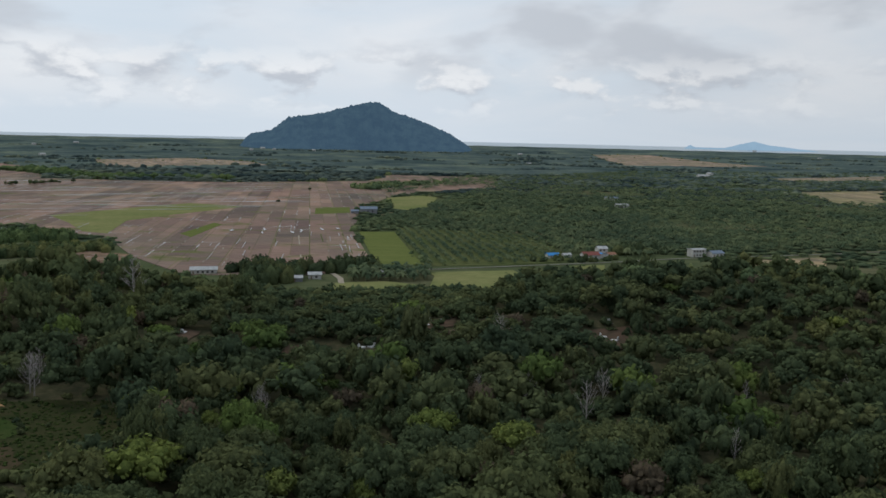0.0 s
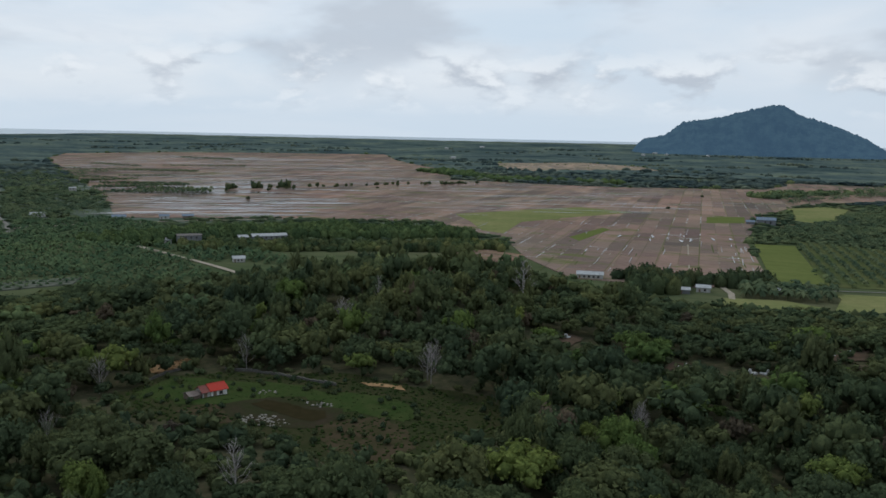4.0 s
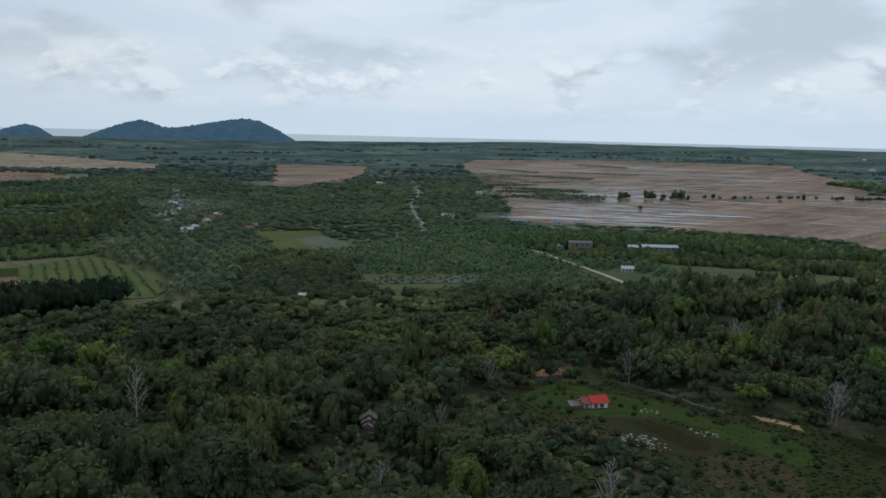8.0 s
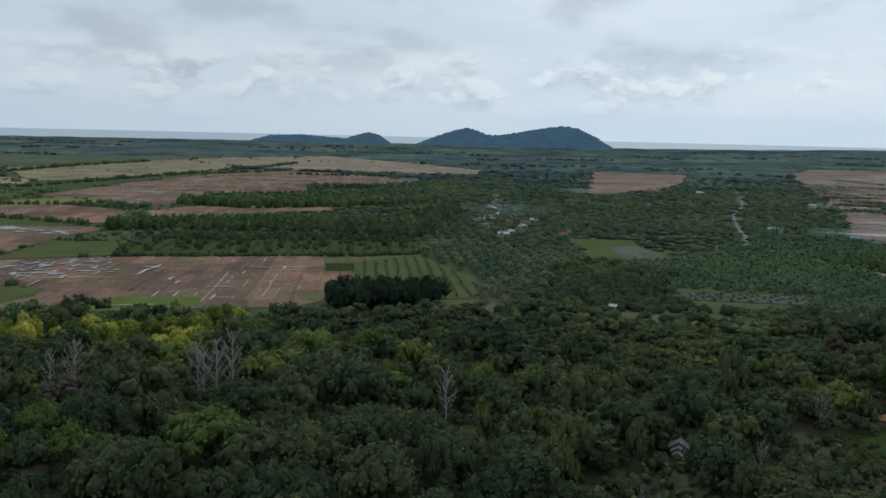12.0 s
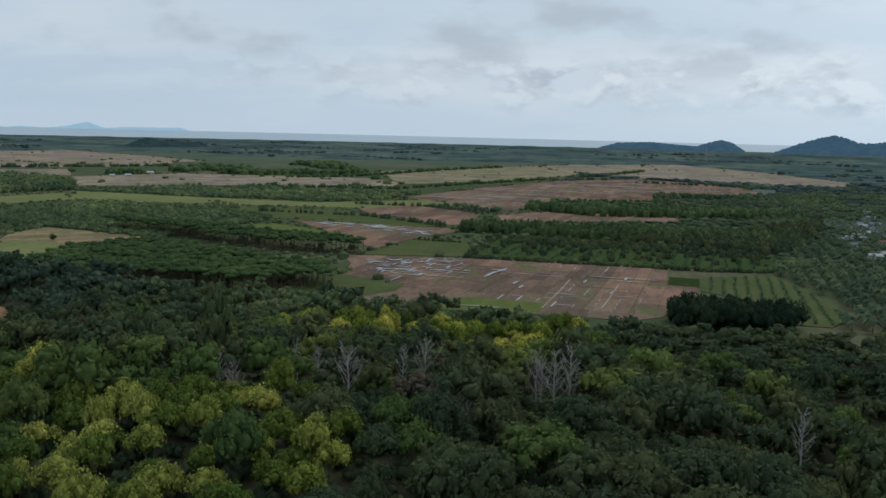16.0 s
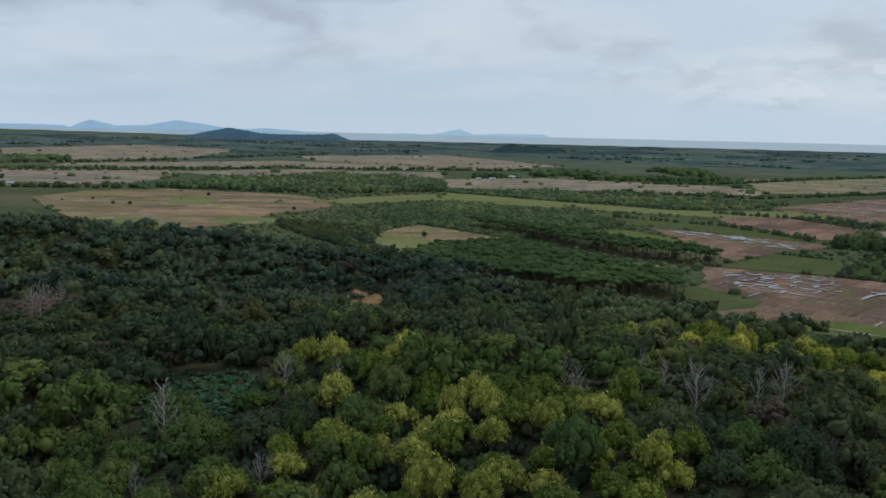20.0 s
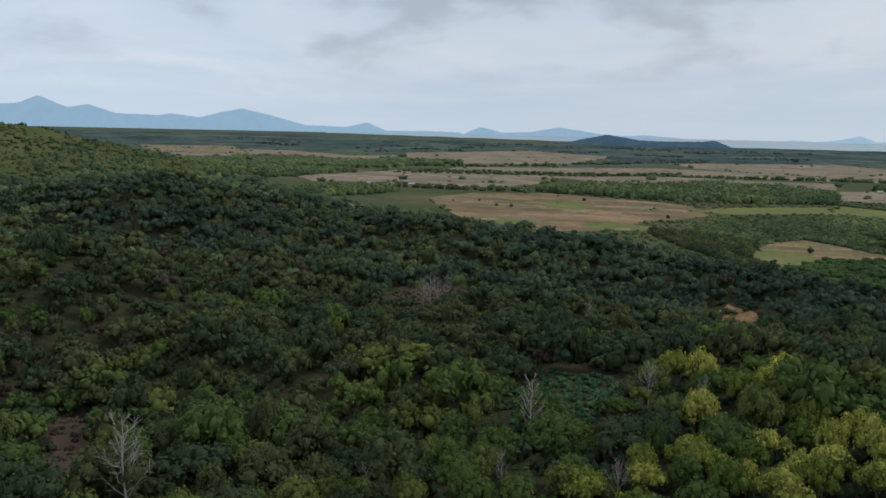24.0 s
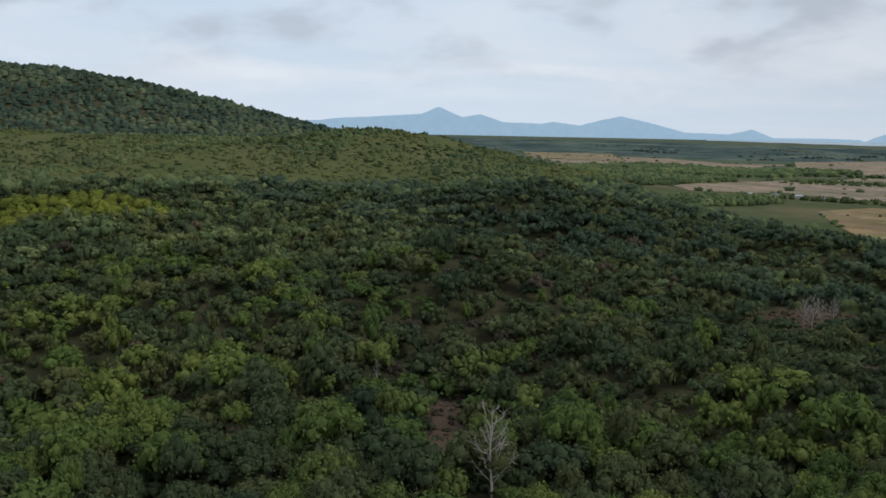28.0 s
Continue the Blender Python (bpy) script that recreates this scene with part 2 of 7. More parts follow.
M["leaf_olive"] = leaf_mat("hill_scrub", (0.046, 0.070, 0.026), (0.068, 0.090, 0.030), (0.102, 0.114, 0.037), fine=0.6, tone=1.12, patch=0.011)
M["leaf_rubber"] = leaf_mat("plantation_crowns", (0.037, 0.060, 0.021), (0.048, 0.075, 0.025), (0.064, 0.091, 0.029), fine=0.8, tone=1.35)
# Far woods: the blue of the haze is mixed into these base colours.
M["leaf_far"] = leaf_mat("hazed_distant_woods", (0.076, 0.114, 0.080), (0.090, 0.129, 0.090), (0.106, 0.143, 0.100), thin=0.45, fine=0.012, spread=0.05, tone=1.14, patch=0.0032)
M["leaf_coast"] = leaf_mat("hazed_coastal_woods", (0.056, 0.081, 0.056), (0.068, 0.095, 0.064), (0.082, 0.109, 0.071), thin=0.35, fine=0.06, spread=0.14, tone=1.22, patch=0.0045)
M["palm"] = leaf_mat("palm_fronds", (0.044, 0.068, 0.031), (0.060, 0.086, 0.037), (0.088, 0.112, 0.046), tone=1.15)
M["oilpalm"] = leaf_mat("oil_palm_fronds", (0.038, 0.068, 0.029), (0.050, 0.082, 0.033), (0.070, 0.102, 0.040), tone=1.15)
M["bark"] = plain_mat("bark", (0.10, 0.085, 0.068), (0.20, 0.18, 0.15), 1.5, 0.9)
M["deadwood"] = plain_mat("bleached_dead_wood", (0.25, 0.225, 0.21), (0.39, 0.36, 0.335), 1.2, 0.9)


def ground_mat():
    q = Mat("ground_cover", 1.0, spec=0.0)
    a = q.ramp(q.noise(0.004, 5), (0.36, (0.058, 0.078, 0.040)), (0.52, (0.080, 0.092, 0.050)), (0.68, (0.138, 0.116, 0.076)))
    b = q.ramp(q.noise(0.05, 5, stretch=(1, 3, 0.2)), (0.3, (0.75, 0.8, 0.75)), (0.7, (1.2, 1.15, 1.1)))
    c = q.mix(1.0, a, b, "MULTIPLY")
    at = q.n("ShaderNodeAttribute")
    at.attribute_name = "tint"
    litter = q.ramp(q.noise(0.5, 5, 0.65), (0.35, (0.040, 0.044, 0.024)), (0.55, (0.058, 0.056, 0.032)), (0.7, (0.084, 0.070, 0.046)))
    # With distance the ground takes on the far woods' haze-tinted blue-green.
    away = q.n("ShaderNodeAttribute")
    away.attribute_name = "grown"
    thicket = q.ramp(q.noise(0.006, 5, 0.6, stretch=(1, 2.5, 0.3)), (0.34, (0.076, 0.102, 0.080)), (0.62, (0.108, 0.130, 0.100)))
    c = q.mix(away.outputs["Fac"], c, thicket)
    return q.color(q.mix(at.outputs["Fac"], c, litter)).bump(q.noise(0.4, 4), 0.5, 0.3).m


def paddy_mat(name, a, b, turn, plot=(62.0, 21.0), bed=(27.0, 9.5)):
    """Bare paddy: plots of slightly different colour, strips along the plots, stubble and damp."""
    q = Mat(name, 1.0, spec=0.0)
    mp = q.n("ShaderNodeMapping")
    mp.inputs["Rotation"].default_value = (0, 0, turn)
    q.link(q.place(), mp.inputs["Vector"])
    plots = q.n("ShaderNodeTexBrick", Scale=1.0, Mortar_Size=0.35, Brick_Width=plot[0], Row_Height=plot[1], Mortar_Smooth=0.2, Bias=0.0)
    plots.inputs["Color1"].default_value = (0.72, 0.76, 0.78, 1)
    plots.inputs["Color2"].default_value = (1.26, 1.2, 1.12, 1)
    plots.inputs["Mortar"].default_value = (0.66, 0.85, 0.52, 1)
    q.link(mp.outputs[0], plots.inputs["Vector"])
    big = q.mix(q.step(q.noise(0.006, 5, 0.6), 0.38, 0.62), a, b)
    c = q.mix(1.0, big, plots.outputs["Color"], "MULTIPLY")
    small = q.n("ShaderNodeTexBrick", Scale=1.0, Mortar_Size=0.45, Brick_Width=bed[0], Row_Height=bed[1], Mortar_Smooth=0.3, Bias=0.0)
    small.offset = 0.31
    small.inputs["Color1"].default_value = (0.80, 0.80, 0.82, 1)
    small.inputs["Color2"].default_value = (1.22, 1.18, 1.12, 1)
    small.inputs["Mortar"].default_value = (0.82, 0.86, 0.74, 1)
    q.link(mp.outputs[0], small.inputs["Vector"])
    c = q.mix(1.0, c, small.outputs["Color"], "MULTIPLY")
    grass = q.step(q.noise(0.016, 5, 0.65, stretch=(1, 2.4, turn)), 0.55, 0.68)
    c = q.mix(grass, c, (0.115, 0.125, 0.05))
    fine = q.ramp(q.noise(0.12, 5, 0.7, stretch=(1, 3, turn)), (0.3, (0.80, 0.80, 0.80)), (0.7, (1.2, 1.2, 1.2)))
    c = q.mix(1.0, c, fine, "MULTIPLY")
    # furrows along the plots that hold water here and there
    damp = q.step(q.noise(0.011, 4, 0.6), 0.50, 0.60)
    furrow = q.mix(1.0, small.outputs["Fac"], damp, "MULTIPLY")
    broken = q.mix(1.0, furrow, q.step(q.noise(0.05, 3, 0.6, stretch=(1, 2, turn)), 0.46, 0.54), "MULTIPLY")
    q.color(q.mix(broken, c, (0.20, 0.19, 0.17)))
    gloss = q.n("ShaderNodeMapRange")
    gloss.inputs["To Min"].default_value, gloss.inputs["To Max"].default_value = 1.0, 0.12
    q.link(broken, gloss.inputs["Value"])
    q.link(gloss.outputs[0], q.b.inputs["Roughness"])
    sheen = q.n("ShaderNodeMapRange")
    sheen.inputs["To Min"].default_value, sheen.inputs["To Max"].default_value = 0.0, 0.5
    q.link(broken, sheen.inputs["Value"])
    q.link(sheen.outputs[0], q.b.inputs["Specular IOR Level"])
    return q.m


def water_mat(name, tint, rough, ripple):
    q = Mat(name, rough, spec=0.5)
    q.b.inputs["IOR"].default_value = 1.33
    q.color(tint)
    return q.bump(q.noise(ripple, 3), 0.25, 0.05).m


M["ground"] = ground_mat()
M["paddy_n"] = paddy_mat("bare_paddy_north", (0.210, 0.147, 0.128), (0.174, 0.142, 0.120), radians(-99), (150.0, 27.0), (58.0, 13.0))
M["paddy_w"] = paddy_mat("bare_paddy_west", (0.182, 0.114, 0.092), (0.155, 0.114, 0.086), radians(11.5))
M["dry"] = paddy_mat("dry_fields", (0.245, 0.188, 0.142), (0.206, 0.176, 0.116), radians(-110))
M["tan"] = paddy_mat("tan_fields", (0.256, 0.200, 0.166), (0.220, 0.188, 0.146), radians(-118))
M["olive_tan"] = paddy_mat("olive_tan_fields", (0.225, 0.188, 0.134), (0.196, 0.178, 0.114), radians(-100))
M["brown"] = paddy_mat("brown_meadow", (0.232, 0.160, 0.110), (0.185, 0.160, 0.090), radians(-125))
M["hedge_grass"] = plain_mat("dark_green_meadow", (0.040, 0.064, 0.022), (0.060, 0.082, 0.030), 0.05)
M["green"] = plain_mat("green_crop", (0.094, 0.116, 0.036), (0.126, 0.142, 0.048), 0.03, stretch=(1, 4, 0.15))
M["olive"] = plain_mat("olive_grass", (0.065, 0.086, 0.033), (0.100, 0.108, 0.046), 0.03)
M["yellow_grass"] = plain_mat("yellowish_meadow", (0.132, 0.152, 0.058), (0.186, 0.184, 0.080), 0.02)
M["grass"] = plain_mat("clearing_grass", (0.026, 0.046, 0.013), (0.044, 0.057, 0.020), 0.25, 0.95, bump=0.1)
M["spur_grass"] = plain_mat("dry_spur_grass", (0.070, 0.088, 0.036), (0.108, 0.108, 0.048), 0.02, 0.95, bump=0.3)
M["scrub_soil"] = plain_mat("brown_scrubby_soil", (0.039, 0.031, 0.021), (0.027, 0.033, 0.014), 0.12, 0.95, bump=0.1)
M["weeds"] = plain_mat("rough_olive_weeds", (0.024, 0.033, 0.013), (0.042, 0.040, 0.020), 0.22, 0.95, bump=0.15)
M["soil"] = plain_mat("orange_soil", (0.20, 0.12, 0.06), (0.32, 0.21, 0.11), 0.2, 0.95, bump=0.1)
M["grave_soil"] = plain_mat("reddish_grave_soil", (0.098, 0.066, 0.048), (0.062, 0.052, 0.036), 0.3, 0.95, bump=0.1)
M["wall_white"] = plain_mat("white_house_wall", (0.60, 0.59, 0.56), (0.72, 0.71, 0.68), 0.5, 0.85)
M["sand"] = plain_mat("pale_sand", (0.221, 0.204, 0.170), (0.357, 0.332, 0.289), 0.3, 0.95, bump=0.1)
M["track"] = plain_mat("dirt_road", (0.25, 0.22, 0.17), (0.34, 0.30, 0.24), 0.2, 0.95)
M["lane"] = plain_mat("worn_village_road", (0.15, 0.145, 0.13), (0.22, 0.21, 0.185), 0.05, 0.95)
M["pale_earth"] = plain_mat("pale_earth", (0.085, 0.095, 0.072), (0.125, 0.13, 0.105), 0.05, 0.95)
M["wet"] = water_mat("flooded_paddy", (0.10, 0.085, 0.07), 0.12, 1.0)
M["pond"] = plain_mat("muddy_pond", (0.024, 0.021, 0.010), (0.034, 0.028, 0.014), 0.3, 0.7, spec=0.0)
M["dry_soil"] = plain_mat("dry_brown_soil", (0.062, 0.046, 0.030), (0.036, 0.036, 0.017), 0.35, 0.95, bump=0.1)
# Silt and the pale haze over the water are both put into this colour.
M["sea"] = water_mat("sea", (0.30, 0.37, 0.41), 0.35, 0.02)
M["wall"] = plain_mat("painted_wall", (0.38, 0.37, 0.34), (0.50, 0.49, 0.46), 0.5, 0.85)
M["wall_grey"] = plain_mat("cement_wall", (0.15, 0.155, 0.16), (0.22, 0.225, 0.23), 0.4, 0.9)
M["wall_dark"] = plain_mat("dark_old_boards", (0.12, 0.11, 0.10), (0.18, 0.165, 0.15), 0.8, 0.9)
M["wall_wood"] = plain_mat("weathered_boards", (0.14, 0.11, 0.085), (0.22, 0.18, 0.14), 0.8, 0.9)


def roof_mat(name, a, b):
    """Ribbed sheet roofing with rust and fading."""
    q = Mat(name, 0.7, spec=0.08)
    c = q.mix(q.step(q.noise(0.5, 5, 0.65), 0.35, 0.7), a, b)
    q.color(q.mix(1.0, c, q.ramp(q.noise(4.0, 3), (0.3, (0.8, 0.8, 0.8)), (0.7, (1.12, 1.12, 1.12))), "MULTIPLY"))
    return q.bump(q.noise(2.5, 2, stretch=(8, 0.3, 0.9)), 0.5, 0.05).m


M["roof_red"] = roof_mat("red_metal_roof", (0.42, 0.045, 0.03), (0.36, 0.05, 0.035))
M["roof_pink"] = roof_mat("faded_red_roof", (0.204, 0.072, 0.060), (0.156, 0.060, 0.048))
M["roof_rust"] = roof_mat("rusty_sheet_roof", (0.10, 0.075, 0.065), (0.20, 0.17, 0.15))
M["roof_old"] = roof_mat("old_reddish_grey_roof", (0.17, 0.145, 0.135), (0.26, 0.23, 0.22))
M["roof_grey"] = roof_mat("grey_sheet_roof", (0.085, 0.075, 0.068), (0.130, 0.120, 0.111))
M["roof_pale"] = roof_mat("pale_zinc_roof", (0.30, 0.31, 0.31), (0.46, 0.47, 0.47))
M["roof_blue"] = roof_mat("blue_metal_roof", (0.045, 0.20, 0.46), (0.06, 0.24, 0.50))
M["roof_slate"] = roof_mat("blue_grey_roof", (0.13, 0.17, 0.22), (0.18, 0.22, 0.27))
M["roof_brown"] = roof_mat("brown_tile_roof", (0.22, 0.11, 0.07), (0.28, 0.15, 0.10))
M["glass"] = plain_mat("dark_window_glass", (0.03, 0.035, 0.04), (0.05, 0.055, 0.06), 1.0, 0.12, spec=0.5)
M["door"] = plain_mat("painted_door", (0.16, 0.12, 0.09), (0.22, 0.17, 0.12), 1.0, 0.7)
M["steel"] = plain_mat("galvanised_steel", (0.35, 0.33, 0.32), (0.45, 0.42, 0.40), 1.0, 0.5, 0.6)
M["stone"] = plain_mat("grey_stone", (0.085, 0.082, 0.072), (0.14, 0.132, 0.115), 0.6, 0.9)
M["tomb"] = plain_mat("whitewashed_stone", (0.45, 0.45, 0.44), (0.60, 0.60, 0.59), 0.8, 0.8)
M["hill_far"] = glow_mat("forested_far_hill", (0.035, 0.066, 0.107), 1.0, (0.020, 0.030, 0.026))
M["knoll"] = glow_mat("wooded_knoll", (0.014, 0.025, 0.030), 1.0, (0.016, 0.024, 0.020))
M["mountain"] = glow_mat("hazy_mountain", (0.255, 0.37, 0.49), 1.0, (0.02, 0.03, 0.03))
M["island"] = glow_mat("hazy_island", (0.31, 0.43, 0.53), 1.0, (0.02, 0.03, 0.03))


# ---------------------------------------------------------------- mesh helpers
def np_mesh(name, V, F, mat, tint=None, smooth=False):
    """One mesh from arrays: V (n,3), F (m,3) or (m,4)."""
    me = bpy.data.meshes.new(name)
    V, F = np.asarray(V, dtype=np.float32), np.asarray(F, dtype=np.int32)
    k = F.shape[1]
    me.vertices.add(len(V))
    me.vertices.foreach_set("co", V.ravel())
    me.loops.add(F.size)
    me.loops.foreach_set("vertex_index", F.ravel())
    me.polygons.add(len(F))
    me.polygons.foreach_set("loop_start", np.arange(0, F.size, k, dtype=np.int32))
    me.polygons.foreach_set("loop_total", np.full(len(F), k, dtype=np.int32))
    if smooth:
        me.polygons.foreach_set("use_smooth", np.ones(len(F), dtype=bool))
    me.update(calc_edges=True)
    if tint is not None:
        at = me.attributes.new("tint", "FLOAT", "POINT")
        at.data.foreach_set("value", np.asarray(tint, dtype=np.float32))
    if mat:
        me.materials.append(mat)
    return me


def lift(r):
    """Far off the land rises by a hair, so that sea and sky meet where they should."""
    return 60 * (np.maximum(r - 2200, 0) / 2700) ** 2


def bell(x, y, cx, cy, amp, sx, sy):
    return amp * np.exp(-0.5 * (((x - cx) / sx) ** 2 + ((y - cy) / sy) ** 2))


def rough_ground(x, y):
    return (np.sin(x * 0.031 + 1.3) * np.sin(y * 0.027 + 0.4) + 0.6 * np.sin(x * 0.071 - y * 0.043) + 0.4 * np.sin(x * 0.11 + y * 0.13 + 2.0))


def wooded_ridge(x, y):
    """A curved wooded ridge behind the valley, falling towards the rubber plantation."""
    dx, dy = x + 20, y - 14
    yw, r = np.degrees(np.arctan2(-dx, dy)) % 360, np.hypot(dx, dy)
    turn = [112, 118, 124, 131, 137, 144, 151, 156, 161, 165, 170, 175, 185, 200]
    crest = np.interp(yw, turn, [350, 380, 410, 440, 465, 485, 505, 515, 525, 530, 540, 550, 560, 560])
    top = np.interp(yw, turn, [0, 10, 12, 14, 17, 20, 25, 33, 42, 43, 36, 30, 22, 0])
    wide = np.where(r < crest, 62.0, np.interp(yw, [112, 130, 150, 165], [50, 58, 110, 150]))
    return top * np.exp(-0.5 * ((r - crest) / wide) ** 2)


def height(x, y):
    """Height of the ground over the plain."""
    x, y = np.asarray(x, dtype=float), np.asarray(y, dtype=float)
    h = bell(x, y, -50, 70, 16, 195, 195)
    h = h + bell(x, y, -145, 302, 15, 55, 45) + bell(x, y, 125, 322, 23, 85, 50)
    h = h + bell(x, y, -185, -30, 11, 60, 60) + bell(x, y, -215, -125, 12, 55, 55)
    h = h + bell(x, y, 40, -540, 38, 230, 160)
    h = h + bell(x, y, -30, -300, 13, 150, 45)
    spur = np.where(x < -140, 76 * np.exp(-0.5 * ((x + 140) / 200) ** 2), 56 + 20 * np.exp(-0.5 * ((x + 140) / 70) ** 2))
    spur = spur * np.exp(-(np.maximum(x - 500, 0) / 500) ** 2)
    h = h + spur * np.exp(-0.5 * ((y + 1180) / 190) ** 2)
    big = 219 * np.exp(-(np.abs(x - 950) / 1065) ** 3 - 0.5 * ((y + 2150) / 400) ** 2)
    h = h + big
    h = np.maximum(h, wooded_ridge(x, y))
    w = np.clip(h / 12, 0, 1)
    folds = np.clip((-y - 70) / 110, 0, 1) * np.clip((620 - np.hypot(x, y)) / 120, 0, 1)
    h = h + w * (0.9 + h * 0.02) * rough_ground(x, y) + w * folds * 2.6 * (np.sin(x * 0.052 + y * 0.021 + 0.6) + 0.7 * np.sin(y * 0.047 - x * 0.018 + 2.1))
    return h + lift(np.hypot(x, y))


def height_at(x, y):
    return float(height(x, y))


def inside(poly, x, y):
    """Which of the points lie in the polygon."""
    x, y = np.asarray(x), np.asarray(y)
    hit = np.zeros(x.shape, dtype=bool)
    n = len(poly)
    for i in range(n):
        (x0, y0), (x1, y1) = poly[i], poly[(i + 1) % n]
        if y0 == y1:
            continue
        cross = ((y0 > y) != (y1 > y)) & (x < (x1 - x0) * (y - y0) / (y1 - y0) + x0)
        hit ^= cross
    return hit


def structure(name, me, label, category):
    return tagged(new(name, me), label, category, kind="structure")


def sheet(name, poly, mat, label, category, up=0.12, cell=25.0, ragged=0.0):
    """A patch of ground laid on the terrain, cut to a polygon."""
    bm = bmesh.new()
    pts = []
    n = len(poly)
    rnd = random.Random(len(name) * 31 + int(poly[0][0]))
    for i in range(n):
        a, b = Vector((*poly[i], 0)), Vector((*poly[(i + 1) % n], 0))
        k = max(1, int((b - a).length / cell))
        for j in range(k):
            p = a.lerp(b, j / k)
            if ragged:
                p += Vector((rnd.uniform(-ragged, ragged), rnd.uniform(-ragged, ragged), 0))
            pts.append(bm.verts.new(p))
    f = bm.faces.new(pts)
    f.normal_update()
    if f.normal.z < 0:
        f.normal_flip()
    xs, ys = [p[0] for p in poly], [p[1] for p in poly]
    for axis, lo, hi in ((0, min(xs), max(xs)), (1, min(ys), max(ys))):
        k = int((hi - lo) / cell)
        for j in range(1, k):
            co = Vector((0, 0, 0))
            co[axis] = lo + (hi - lo) * j / k
            no = Vector((0, 0, 0))
            no[axis] = 1
            bmesh.ops.bisect_plane(bm, geom=bm.verts[:] + bm.edges[:] + bm.faces[:], plane_co=co, plane_no=no)
    bmesh.ops.triangulate(bm, faces=bm.faces[:])
    for v in bm.verts:
        v.co.z = height_at(v.co.x, v.co.y) + up
    if up > 0.3 and name != "puddle":
        rim = bmesh.ops.extrude_edge_only(bm, edges=[e for e in bm.edges if e.is_boundary])["geom"]
        for v in rim:
            if isinstance(v, bmesh.types.BMVert):
                v.co.z -= up + 0.6
    me = bpy.data.meshes.new(name)
    bm.to_mesh(me)
    bm.free()
    me.materials.append(mat)
    return structure(name, me, label, category)


# ---------------------------------------------------------------- the land
def yaw_of(x, y):
    return np.degrees(np.arctan2(-np.asarray(x), np.asarray(y))) % 360


def forest_edge(yaws):
    y = np.where(yaws > 300, yaws - 360, yaws)
    return np.interp(y, [-60, -22, -9, -6, 12, 20, 28, 40, 50, 60, 70, 79, 85, 93, 100, 108, 120, 130, 140, 147, 154, 160, 168],
                     [560, 540, 480, 396, 392, 385, 425, 420, 385, 365, 375, 358, 345, 372, 400, 425, 470, 520, 620, 760, 980, 1350, 2600])


def build_ground():
    radii = np.concatenate([np.arange(0, 60, 20), np.arange(60, 760, 7), np.geomspace(760, 4960, 90)])
    na = 420
    ang = np.linspace(0, 2 * np.pi, na, endpoint=False)
    R, A = np.meshgrid(radii, ang, indexing="ij")
    X, Y = -np.sin(A) * R, np.cos(A) * R
    Z = height(X, Y)
    V = np.stack([X, Y, Z], -1).reshape(-1, 3)
    i, j = np.meshgrid(np.arange(len(radii) - 1), np.arange(na), indexing="ij")
    j2 = (j + 1) % na
    F = np.stack([i * na + j, (i + 1) * na + j, (i + 1) * na + j2, i * na + j2], -1).reshape(-1, 4)
    yw = np.degrees(A) % 360
    wooded = (R < forest_edge(yw) + 6) & (R > 20)
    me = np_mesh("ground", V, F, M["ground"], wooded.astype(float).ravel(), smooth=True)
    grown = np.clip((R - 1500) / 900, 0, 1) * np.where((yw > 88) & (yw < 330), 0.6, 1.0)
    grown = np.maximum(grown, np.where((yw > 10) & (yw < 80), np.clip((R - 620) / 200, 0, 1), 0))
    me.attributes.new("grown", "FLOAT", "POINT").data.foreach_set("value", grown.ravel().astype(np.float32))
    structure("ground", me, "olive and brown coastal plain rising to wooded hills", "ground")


def polar(yaw_deg, r):
    a = np.radians(yaw_deg)
    return -np.sin(a) * r, np.cos(a) * r


def build_sea():
    yaws = np.linspace(-40, 152, 260)
    inner = np.interp(yaws, [-40, 2, 14, 26, 47, 52, 60, 76, 125, 134, 144, 152], [4560, 4540, 4700, 4640, 4700, 4430, 4230, 4170, 4150, 4330, 4560, 4740])
    inner = inner + 18 * np.sin(yaws * 2.1) + 10 * np.sin(yaws * 5.7)
    V, F = [], []
    for k, s in enumerate((0.0, 0.5, 1.0)):
        r = inner + (4958 - inner) * s
        x, y = polar(yaws, r)
        V.append(np.stack([x, y, lift(r) + 1.2], -1))
    n = len(yaws)
    for k in range(2):
        j = np.arange(n - 1)
        F.append(np.stack([k * n + j + 1, k * n + j, (k + 1) * n + j, (k + 1) * n + j + 1], -1))
    structure("water", np_mesh("water", np.concatenate(V), np.concatenate(F), M["sea"], smooth=True), "pale grey sea beyond the coast", "sea")


